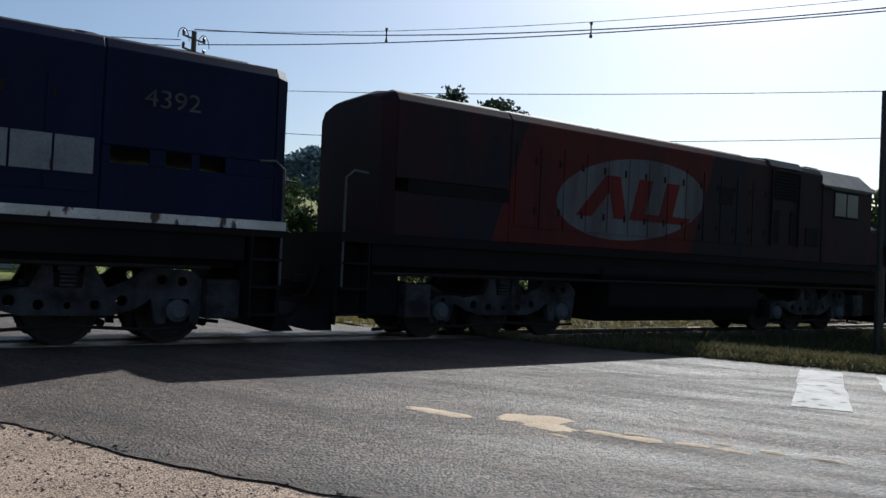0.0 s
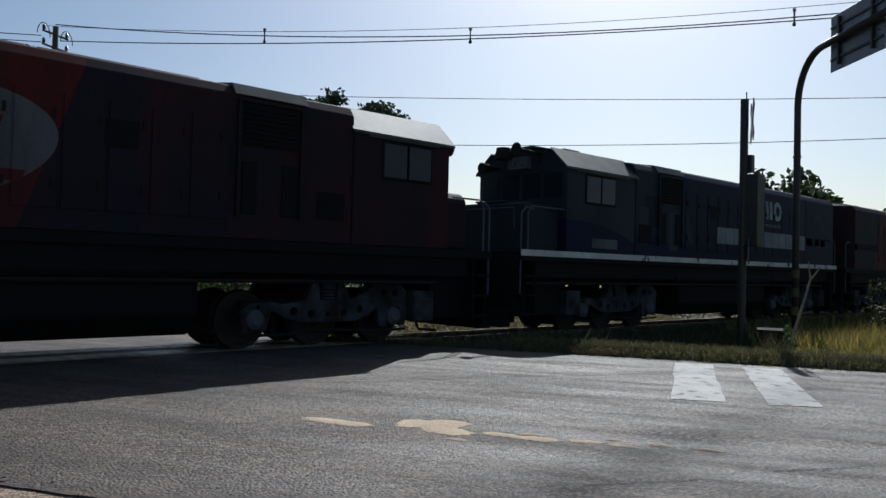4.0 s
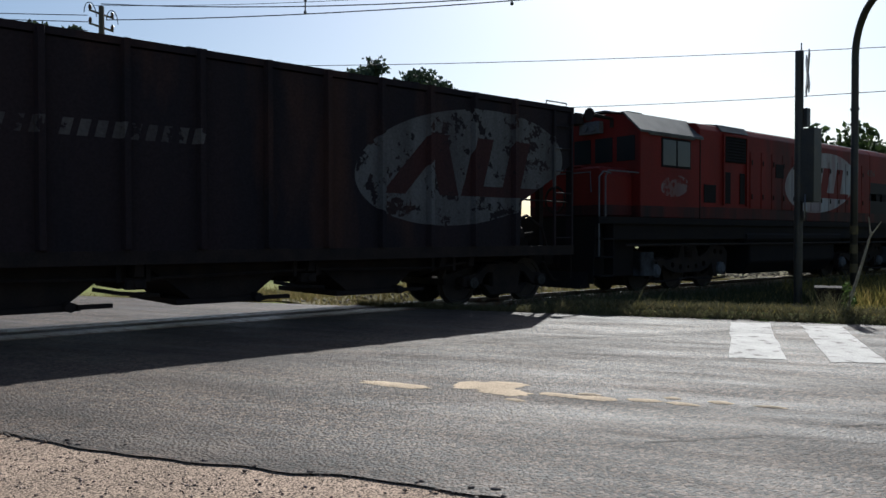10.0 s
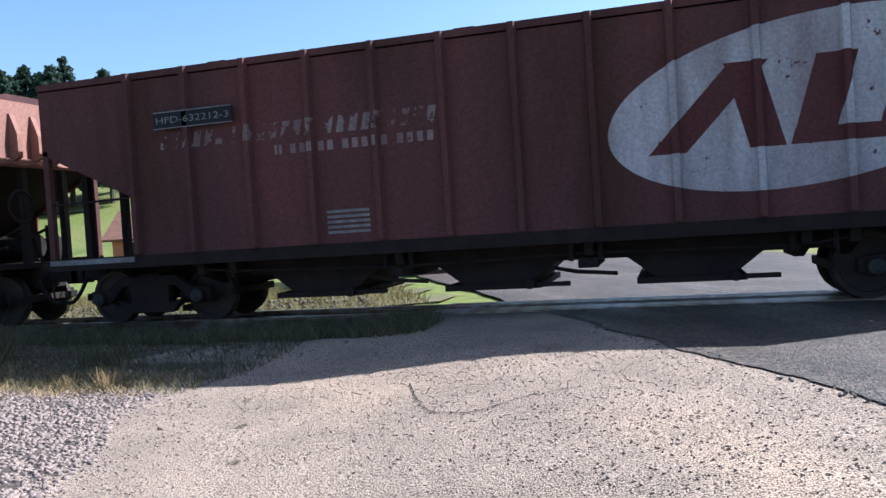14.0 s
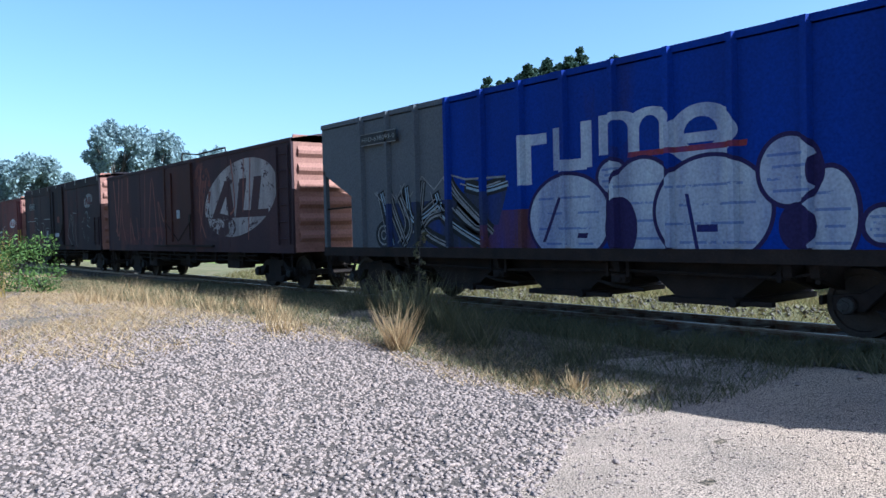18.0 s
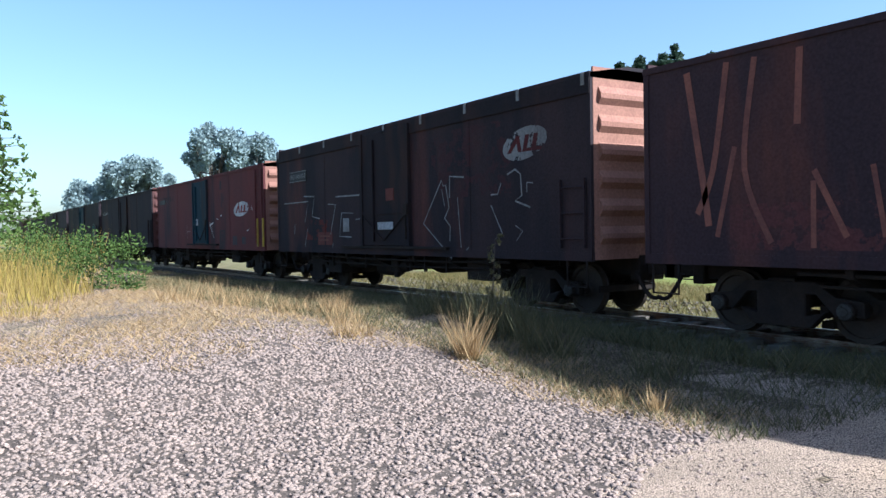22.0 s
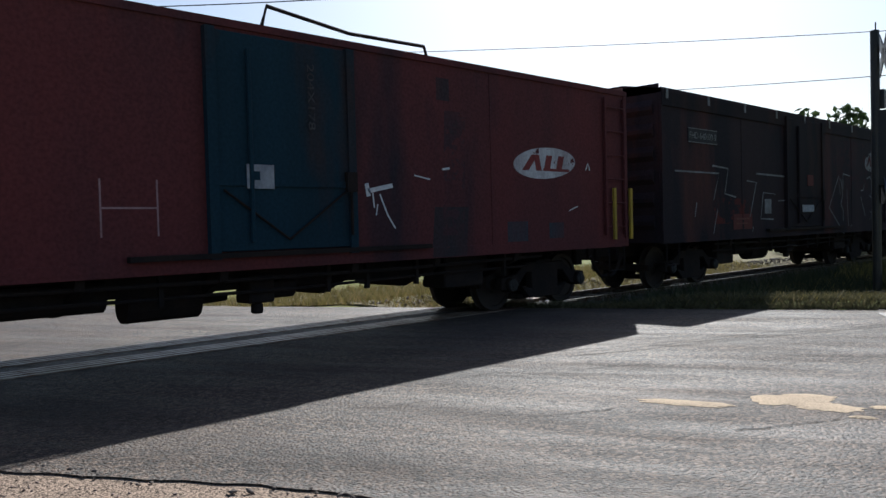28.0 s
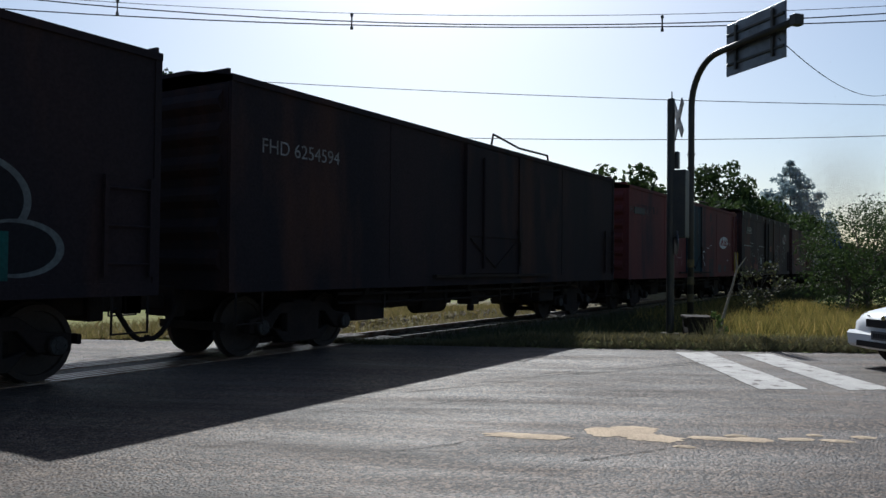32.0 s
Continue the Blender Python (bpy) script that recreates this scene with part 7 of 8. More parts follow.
def stones(n, xy, lo, hi, flat, mat, name, label, category, sink=0.2, lift=0.0):
    """Angular stones: six-cornered blocks, each with its own squash and turn."""
    base = np.array([(1, 0, 0), (-1, 0, 0), (0, 1, 0), (0, -1, 0), (0, 0, 1), (0, 0, -1), (0.6, 0.6, 0.5), (-0.6, -0.5, 0.55)], float)
    faces = np.array([(4, 6, 2), (0, 6, 4), (0, 2, 6), (2, 1, 4), (4, 1, 7), (7, 1, 3), (4, 7, 3), (3, 0, 4), (2, 0, 5), (1, 2, 5), (3, 1, 5), (0, 3, 5)], int)
    n = len(xy)
    s = rng.uniform(0, 1, (n, 1)) ** 2 * (hi - lo) + lo
    v = base[None] * (1 + rng.uniform(-0.25, 0.25, (n, 8, 3)))
    v[:, :, 2] *= flat
    v[:, :, 0] *= rng.uniform(0.75, 1.45, (n, 1))
    a = rng.uniform(0, 6.283, n)
    c, d = np.cos(a)[:, None], np.sin(a)[:, None]
    v = np.stack([v[:, :, 0] * c - v[:, :, 1] * d, v[:, :, 0] * d + v[:, :, 1] * c, v[:, :, 2] + 0.6 * v[:, :, 0] * rng.uniform(-1, 1, (n, 1))], 2) * s[:, :, None]
    z = np.array([land(float(p), float(q)) for p, q in xy])
    v += np.column_stack([xy, z])[:, None, :]
    v[:, :, 2] += s * flat * (1 - sink) - 0.01 + lift
    f = (faces[None] + (np.arange(n) * 8)[:, None, None]).reshape(-1)
    me = bpy.data.meshes.new(name)
    me.vertices.add(n * 8)
    me.vertices.foreach_set("co", v.astype(np.float32).ravel())
    me.loops.add(len(f))
    me.loops.foreach_set("vertex_index", f.astype(np.int32))
    me.polygons.add(len(f) // 3)
    me.polygons.foreach_set("loop_start", np.arange(0, len(f), 3, dtype=np.int32))
    me.materials.append(mat)
    me.update(calc_edges=True)
    return tagged(new(name, me), label, category, kind="stuff")


def heap(x, y):
    """Where the crushed stone lies thick: ragged edges to the line, the shoulder and the straw."""
    edge = -1.9 + 0.35 * noise.noise((y * 0.7, 2.2, 0))
    top = 6.75 - 0.3 * max(0, -9 - x) + 0.4 * noise.noise((x * 0.9, 9.1, 0))
    return across(x, y) < edge and y < top and x > -10.9 + 0.7 * noise.noise((3.1, y * 0.6, 0)) - rng.random() ** 3 * 3.0


# dark sheet under the stones: gap shade put into its colour
sheet("heap_bed", [-11.5 + 0.25 * k for k in range(38)], [-1.0 + 0.25 * k for k in range(31)], GAP_SHADE, 0.006, lambda x, y: heap(x - 0.15, y + 0.15) and heap(x + 0.25, y))
tagged(bpy.data.objects["heap_bed"], "soil under the crushed stone, darkened as shade in the gaps", "ground")
spots = scatter(135000, -14, -2.0, -1.0, 7.0, heap)
stones(0, spots, 0.009, 0.034, 0.62, STONE, "crushed_stone", "heap of pale crushed stone", "gravel")
thin = scatter(30000, -24, -4, -1.5, 7.2, lambda x, y: across(x, y) < -1.2 and clump(x, y) > -0.4)
stones(0, thin, 0.01, 0.03, 0.6, STONE, "scattered_stone", "scattered small stones in dry soil", "gravel")
grit = scatter(27000, -6.5, 3.2, -1, 9, lambda x, y: -2.4 < across(x, y) < 3.2 and clump(x, y) > -0.25)
stones(0, grit, 0.003, 0.014, 0.5, STONE, "grit", "loose grit on the packed shoulder", "gravel", 0.4, 0.014)
DARK_GRIT = material("dark_grit", (0.11, 0.09, 0.078), 0.9, second=(0.16, 0.13, 0.11), size=9, grain=60, bump=0.3)
crumbs = scatter(2200, -6.5, 3.2, -1, 9, lambda x, y: -2.4 < across(x, y) < 3.3)
stones(0, crumbs, 0.003, 0.010, 0.6, DARK_GRIT, "asphalt_crumbs", "dark crumbs of asphalt on the shoulder", "gravel", 0.4, 0.014)
edge = scatter(40000, -3, 14, -8, 9, lambda x, y: abs(across(x, y) - 3.36 - 0.05 * noise.noise((x * 2, y * 2, 0))) < 0.1 and clump(x * 2, y * 2) > -0.25)
stones(0, edge, 0.006, 0.026, 0.55, DARK_GRIT, "broken_road_edge", "broken dark crumbs along the asphalt edge", "gravel", 0.2, 0.018)
bed = scatter(30000, -26, 34, TRACK_Y - 2.0, TRACK_Y + 2.6, lambda x, y: across(x, y) < 1.4 or across(x, y) > 13.6)
stones(0, bed, 0.02, 0.06, 0.7, BALLAST, "track_ballast", "dark track ballast", "gravel")
for x, y, s in ((-5.32, 8.6, 0.07), (-5.15, 8.75, 0.06), (-4.7, 8.5, 0.04), (-4.2, 8.8, 0.05), (-5.6, 8.2, 0.04)):
    g = Geo().add([(s, 0, 0), (-s * 0.9, s * 0.2, 0), (0, s, 0), (0.1 * s, -s * 0.8, 0), (s * 0.2, s * 0.1, s * 0.8), (0, 0, -s * 0.5), (s * 0.6, s * 0.5, s * 0.4)], [(4, 6, 2), (0, 6, 4), (0, 2, 6), (2, 1, 4), (1, 3, 4), (3, 0, 4), (2, 0, 5), (1, 2, 5), (3, 1, 5), (0, 3, 5)])
    ob = part("stone", g, STONE)
    ob.location = (x, y, land(x, y) + 0.02)
    tagged(ob, "pale loose stone lying in the grass", "stone", "loose pale stones")


# ---- markings and stains on the road ----
def patch(name, pts, lift, mat, label, category, edge=0.0, kind="structure", n=10, seed=0):
    """A thin patch on the ground inside a four-cornered outline, with worn edges."""
    r3 = np.random.default_rng(seed)
    a, b, c, d = [Vector(p) for p in pts]
    geo = Geo()
    m = n * 2
    for i in range(m + 1):
        for j in range(n + 1):
            s, t = i / m, j / n
            p = (a.lerp(b, s)).lerp(d.lerp(c, s), t)
            if edge and (i in (0, m) or j in (0, n)):
                p = p + Vector((r3.uniform(-edge, edge), r3.uniform(-edge, edge)))
            geo.v.append((p.x, p.y, land(p.x, p.y) + lift))
    for i in range(m):
        for j in range(n):
            q = i * (n + 1) + j
            geo.f.append((q, q + n + 1, q + n + 2, q + 1))
    me = bpy.data.meshes.new(name)
    me.from_pydata(geo.v, [], geo.f)
    me.materials.append(mat)
    return tagged(new(name, me), label, category, kind=kind)


def blot(name, centre, along, a, b, lift, mat, label, category, seed, kind="structure"):
    """A low rounded spill with an uneven outline."""
    r3 = np.random.default_rng(seed)
    u = Vector(along).normalized()
    w = Vector((-u.y, u.x))
    g = Geo()
    n, rings = 40, 4
    shape = [1 + 0.25 * noise.noise((math.cos(6.283 * i / n) * 2, math.sin(6.283 * i / n) * 2, seed)) + 0.12 * r3.uniform(-1, 1) for i in range(n)]
    g.v.append((centre[0], centre[1], land(*centre) + lift + 0.012))
    for k in range(1, rings + 1):
        for i in range(n):
            t = 6.283 * i / n
            q = k / rings * shape[i]
            p = Vector(centre) + u * (a * q * math.cos(t)) + w * (b * q * math.sin(t))
            g.v.append((p.x, p.y, land(p.x, p.y) + lift + 0.012 * (1 - (k / rings) ** 2)))
    for i in range(n):
        g.f.append((0, 1 + i, 1 + (i + 1) % n))
        for k in range(rings - 1):
            o = 1 + k * n
            g.f.append((o + i, o + n + i, o + n + (i + 1) % n, o + (i + 1) % n))
    me = bpy.data.meshes.new(name)
    me.from_pydata(g.v, [], g.f)
    me.materials.append(mat)
    me.shade_smooth()
    return tagged(new(name, me), label, category, kind=kind)


patch("road_stripe", ((11.2, 5.65), (11.56, 5.2), (8.25, 3.3), (7.92, 3.77)), 0.024, WHITE_PAINT, "worn white painted bar on the asphalt", "road marking", 0.015)
patch("road_stripe", ((11.62, 4.75), (11.95, 4.3), (8.85, 2.48), (8.46, 2.9)), 0.024, WHITE_PAINT, "worn white painted bar on the asphalt", "road marking", 0.015, seed=2)
_q = random.Random(8)
for k, (x, y, a, b) in enumerate(((4.15, 4.88, 0.36, 0.1), (4.74, 4.3, 0.3, 0.2), (4.68, 4.0, 0.24, 0.14), (4.95, 4.25, 0.2, 0.1), (4.95, 3.55, 0.24, 0.07), (5.08, 3.3, 0.16, 0.09), (5.3, 3.0, 0.14, 0.06), (5.42, 2.72, 0.14, 0.05), (5.15, 3.45, 0.1, 0.04), (5.7, 2.55, 0.1, 0.05), (5.55, 2.9, 0.07, 0.04), (5.85, 2.2, 0.12, 0.03), (4.5, 3.7, 0.09, 0.04))):
    blot("sand_spill", (x, y), (0.42 + _q.uniform(-0.15, 0.15), -0.9), a, b, 0.021, SAND, "thin spill of pale sand on the asphalt", "sand", k + 1)
_t = rng.random(900) ** 0.8
_side = rng.normal(size=900) * (0.05 + 0.09 * np.sin(np.pi * np.clip(_t, 0, 1)))
flecks = np.column_stack([4.0 + 2.25 * _t + 0.84 * _side + rng.normal(size=900) * 0.04, 5.05 - 3.3 * _t + 0.54 * _side])
stones(0, flecks, 0.004, 0.013, 0.12, SAND, "sand_flecks", "pale flecks of sand trodden into the asphalt", "sand", 0.1, 0.022)
CRACK = material("crack_filler", (0.03, 0.028, 0.026), 0.9, grain=30)


def crack(pts, width, seed, lift=0.024):
    r3 = np.random.default_rng(seed)
    g = Geo()
    fine = []
    for p, q in zip(pts, pts[1:]):
        for k in range(8):
            t = k / 8
            fine.append((p[0] + (q[0] - p[0]) * t + r3.normal() * 0.012, p[1] + (q[1] - p[1]) * t + r3.normal() * 0.012))
    fine.append(pts[-1])
    for i, (x, y) in enumerate(fine):
        w = width * r3.uniform(0.2, 1)
        d = Vector((fine[min(i + 1, len(fine) - 1)][0] - fine[max(i - 1, 0)][0], fine[min(i + 1, len(fine) - 1)][1] - fine[max(i - 1, 0)][1])).normalized()
        for s in (-1, 1):
            px, py = x - d.y * w * s, y + d.x * w * s
            g.v.append((px, py, land(px, py) + lift))
    g.f = [(2 * i, 2 * i + 1, 2 * i + 3, 2 * i + 2) for i in range(len(fine) - 1)]
    me = bpy.data.meshes.new("crack")
    me.from_pydata(g.v, [], g.f)
    me.materials.append(CRACK)
    return tagged(new("crack", me), "dark crack in the worn surface", "crack", kind="structure")


crack([(-2.5, 6.3), (-2.25, 5.75), (-2.0, 5.25), (-1.6, 5.1), (-1.2, 5.45), (-0.8, 5.6)], 0.012, 1, 0.012)
for k, (x, y) in enumerate(((2.2, 6.9), (3.4, 7.3), (4.8, 6.4), (6.8, 7.0), (7.6, 6.2), (2.9, 5.6), (3.6, 4.2), (6.2, 5.0), (9.2, 6.6), (5.6, 1.6), (4.2, 2.2))):
    crack([(x, y), (x + 0.35, y - 0.28 + 0.05 * k % 0.2), (x + 0.75, y - 0.4)], 0.009, 10 + k)
for k in range(3):
    o = 5.95 + 0.16 * k
    crack([(4.2 + 0.2 * k, o + 1.5), (6.4, o + 0.55), (8.6, o - 0.35), (11, o - 1.5)], 0.012, 40 + k)

# ---- poles, wires and signs ----
DARK_METAL = material("dark_painted_metal", (0.03, 0.032, 0.035), 0.5, 0.3, second=(0.05, 0.045, 0.04), size=3, grain=30, bump=0.1)
SIGN_BACK = material("bare_sign_back", (0.16, 0.17, 0.19), 0.45, 0.6, second=(0.1, 0.1, 0.11), size=2, grain=30, bump=0.05)
SIGN_WHITE = material("sign_white", (0.7, 0.7, 0.68), 0.5, second=(0.55, 0.55, 0.53), size=2, grain=30, bump=0.05)
SIGN_RED = material("sign_red", (0.4, 0.03, 0.03), 0.5, grain=30, bump=0.05)
CERAMIC = material("insulator", (0.1, 0.06, 0.045), 0.3, grain=30, bump=0)
WIRE = material("black_cable", (0.02, 0.02, 0.022), 0.7, grain=20, bump=0)

LINE_A, LINE_B = (11.3, 37.1), (40.0, -10.0)


def power_pole(x, y, height):
    t = thing("utility_pole", "concrete power pole with a crossarm and insulators", "utility pole", "power poles", pose(x, y, land(x, y) - 0.2))
    part("pole", Geo().rod((0, 0, 0), (0, 0, height + 0.2), 0.2, 10, 0.12), WOOD_POLE, t)
    ux, uy = 0.85, 0.52
    for z, nm in ((height - 0.15, "crossarm"), (height - 0.75, "crossarm")):
        part(nm, Geo().rod((-0.75 * ux, -0.75 * uy, z), (0.75 * ux, 0.75 * uy, z), 0.05, 8), WOOD_POLE, t)
        for s in (-0.7, 0.0, 0.7):
            part("insulator", Geo().lathe([(0.03, 0), (0.09, 0.02), (0.05, 0.06), (0.09, 0.09), (0.05, 0.13), (0.08, 0.16), (0.02, 0.24)], False, 10, (s * ux, s * uy, z + 0.05)), CERAMIC, t)
    for s in (-0.7, 0.7):
        j = Geo().tube([(s * ux + 0.38 * math.cos(a) * ux * (1 if s > 0 else -1), s * uy + 0.38 * math.cos(a) * uy * (1 if s > 0 else -1), height - 0.35 + 0.55 * math.sin(a)) for a in [k * math.pi / 8 for k in range(9)]], 0.02, 5)
        part("jumper_loop", j, WIRE, t)
    return t


power_pole(*LINE_A, 12.15)
power_pole(*LINE_B, 12.4)


def wire(a, b, sag, r, label="thin black overhead power cable"):
    pts = []
    for k in range(25):
        t = k / 24
        p = Vector(a).lerp(Vector(b), t)
        p.z -= sag * 4 * t * (1 - t)
        pts.append(p)
    g = Geo().tube(pts, r, 5)
    return tagged(part("overhead_wire", g, WIRE), label, "cable", "overhead wires")


for off, z, z2, sag, r in ((-0.5, 11.81, 12.59, 1.62, 0.012), (0.0, 12.02, 12.76, 2.0, 0.024), (0.3, 11.36, 11.88, 1.24, 0.024)):
    wire((LINE_A[0] + off * 0.85, LINE_A[1] + off * 0.5, z), (LINE_B[0] + off * 0.85, LINE_B[1] + off * 0.5, z2), sag, r)
for z, z2, sag in ((9.2, 7.6, 0.7), (7.3, 7.4, 1.25)):
    wire((LINE_A[0], LINE_A[1], z), (LINE_B[0], LINE_B[1], z2), sag, 0.014)
for s in (0.19, 0.35, 0.56):
    p = Vector((*LINE_A, 12.02)).lerp(Vector((*LINE_B, 12.76)), s)
    z = p.z - 2.0 * 4 * s * (1 - s)
    t = tagged(part("cable_spacer", Geo().rod((0, 0, -0.3), (0, 0, 0.3), 0.03, 6).rod((0, 0, -0.3), (0, 0, -0.2), 0.06, 8).rod((0, 0, 0.2), (0, 0, 0.3), 0.06, 8), DARK_METAL), "dark cable spacer hung between overhead wires", "cable spacer", "cable spacers")
    t.location = (p.x, p.y, z)
# lines that leave the pole over the hill
for k, z in enumerate((11.4, 11.1, 10.7)):
    wire((LINE_A[0] - 0.6, LINE_A[1], z), (-40, 78, 17 + k * 0.2), 1.2, 0.02)
p2 = polar(93.1, 52)
t2 = thing("utility_pole", "plain power pole on the grassy slope", "utility pole", "power poles", pose(*p2, land(*p2) - 0.2))
part("pole", Geo().rod((0, 0, 0), (0, 0, 7.6), 0.14, 9, 0.1), WOOD_POLE, t2)
part("crossarm", Geo().rod((-0.7, 0, 7.3), (0.7, 0.3, 7.3), 0.045, 7), WOOD_POLE, t2)
wire((p2[0], p2[1], land(*p2) + 7.2), (LINE_A[0], LINE_A[1], 9.4), 0.7, 0.02)
wire((p2[0], p2[1], land(*p2) + 7.0), (LINE_A[0], LINE_A[1], 9.0), 0.7, 0.02)

# crossing mast with crossbuck, bell box and a round sign
mast = thing("crossing_mast", "dark steel crossing mast with a crossbuck", "crossing signal", "", pose(17.0, 7.4, land(17.0, 7.4) - 0.1))
part("post", Geo().rod((0, 0, 0), (0, 0, 5.75), 0.09, 12), DARK_METAL, mast)
part("wire_rod", Geo().rod((0.11, 0.02, 3.4), (0.13, 0.02, 5.95), 0.015, 6), DARK_METAL, mast)
cb = Geo()
for a in (45, -45):
    m3 = Matrix.Translation((0.12, -0.25, 0)) @ Matrix.Rotation(radians(120), 4, "Z") @ Matrix.Rotation(radians(a), 4, "X")
    vs = [m3 @ Vector((x, y, z)) for x in (0.1, 0.125) for y in (-0.55, 0.55) for z in (-0.11, 0.11)]
    cb.add([(v.x, v.y, v.z + 5.25) for v in vs], [(0, 1, 3, 2), (4, 6, 7, 5), (0, 4, 5, 1), (2, 3, 7, 6), (0, 2, 6, 4), (1, 5, 7, 3)])
part("crossbuck", cb, SIGN_BACK, mast, "diagonal cross of two flat sign boards")
part("bell_box", Geo().box(-0.06, 0.3, -0.36, -0.02, 2.45, 4.05).box(0.04, 0.2, -0.16, 0.05, 4.1, 4.5), DARK_METAL, mast, "dark square equipment box", bevel=0.01)
part("round_sign", Geo().rod((0.06, -0.1, 2.35), (0.07, -0.12, 2.35), 0.3, 24), SIGN_BACK, mast, "round grey sign plate")
part("foot", Geo().rod((0, 0, 0), (0, 0, 0.2), 0.22, 12), WOOD_POLE, mast)

relay = thing("relay_box", "low black equipment box beside the crossing mast", "equipment box", "", pose(17.35, 6.85, land(17.35, 6.85) - 0.05, 0, 0, 25))
part("box", Geo().box(-0.4, 0.4, -0.28, 0.28, 0, 0.5), GRIME, relay, bevel=0.02)
part("box_lid", Geo().box(-0.44, 0.44, -0.32, 0.32, 0.5, 0.56), GRIME, relay, bevel=0.01)

# curved mast with a road sign over the lane
SX, SY = 21.5, 8.1
BAND = material("faded_yellow_band", (0.16, 0.12, 0.04), 0.8, second=(0.08, 0.065, 0.04), size=4, grain=30, bump=0)
gantry = thing("sign_mast", "curved dark steel mast carrying a road sign", "road sign", "", pose(SX, SY, land(SX, SY) - 0.1))
dx, dy = -0.65, -0.76
pts = [(0, 0, 0), (0, 0, 3.4), (0, 0, 6.4)] + [(1.25 * (1 - math.cos(a)) * dx, 1.25 * (1 - math.cos(a)) * dy, 6.4 + 1.3 * math.sin(a)) for a in [k * math.pi / 18 for k in range(1, 10)]] + [(4.2 * dx, 4.2 * dy, 7.72)]
part("mast", Geo().tube(pts, 0.09, 12), DARK_METAL, gantry, smooth=True)
for z in (4.6, 5.0):
    part("clamp", Geo().rod((0, 0, z), (0, 0, z + 0.06), 0.11, 12), DARK_METAL, gantry)
for k in range(3):
    part("warning_band", Geo().rod((0, 0, 0.75 + 0.5 * k), (0, 0, 0.98 + 0.5 * k), 0.1, 14), BAND, gantry, "faded yellow painted band")
m4 = Matrix.Translation((2.55 * dx, 2.55 * dy, 7.7)) @ Matrix.Rotation(math.atan2(dy, dx), 4, "Z")
for nm, x0, x1, y0, y1, z0, z1, mat_, lab in (("sign_board", -1.15, 1.15, 0.13, 0.16, -0.72, 0.7, SIGN_BACK, "bare metal back of a rectangular road sign"), ("batten", -1.1, 1.1, 0.09, 0.13, -0.45, -0.38, DARK_METAL, ""), ("batten", -1.1, 1.1, 0.09, 0.13, 0.36, 0.43, DARK_METAL, ""),
                                              ("bracket", -0.75, -0.67, 0.06, 0.13, -0.6, 0.6, DARK_METAL, ""), ("bracket", 0.67, 0.75, 0.06, 0.13, -0.6, 0.6, DARK_METAL, ""), ("end_lamp", 1.55, 1.75, -0.12, 0.14, -0.1, 0.16, DARK_METAL, "")):
    bx = Geo().box(x0, x1, y0, y1, z0, z1)
    part(nm, Geo().add([m4 @ Vector(v) for v in bx.v], bx.f), mat_, gantry, lab, bevel=0.008)
wire((SX + 3.6 * dx, SY + 3.6 * dy, 7.1), (42.4, 3.7, 10.1), 0.75, 0.012)

# ---- crossing planks and sleepers ----
for off in (-0.62, -0.36, -0.24, 0.26, 0.38, 0.64):
    g = Geo().prism([(-0.03, 0.0), (0.03, 0.0), (0.035, -0.08), (-0.035, -0.08)], 0, -3.6, 10.6)
    ob = part("guard_rail", g, RAIL)
    ob.location = (0, TRACK_Y + off, 0.032)
    tagged(ob, "steel guard rail set in the crossing", "rail", kind="structure")
SLEEPER = Geo().box(-0.11, 0.11, -1.0, 1.0, -0.22, -0.07).mesh("sleeper", 0.015)
SLEEPER.materials.append(WOOD_POLE)
track = tagged(new("track_bed"), "timber sleepers under the rails", "track", kind="structure")
for k in range(150):
    x = -44 + k * 0.6
    if not (-4.2 < x < 10.6):
        part("sleeper", SLEEPER, WOOD_POLE, track, at=pose(x, TRACK_Y, 0.03))

# ---- vehicles and houses beyond and beside the crossing ----
CAR_WHITE = material("white_car_paint", (0.72, 0.73, 0.74), 0.25, second=(0.66, 0.67, 0.68), size=1, grain=5, grain_amount=0.02, bump=0.0)
RUBBER = material("tyre_rubber", (0.015, 0.015, 0.016), 0.85, grain=40)
PLASTIC = material("black_trim", (0.02, 0.02, 0.022), 0.5, grain=30, bump=0)
LAMP_GLASS = material("headlamp_glass", (0.55, 0.56, 0.57), 0.1, 0.4, grain=5, grain_amount=0.05, bump=0)
CHROME = material("chrome", (0.7, 0.7, 0.7), 0.15, 1.0, grain=5, grain_amount=0.02, bump=0)


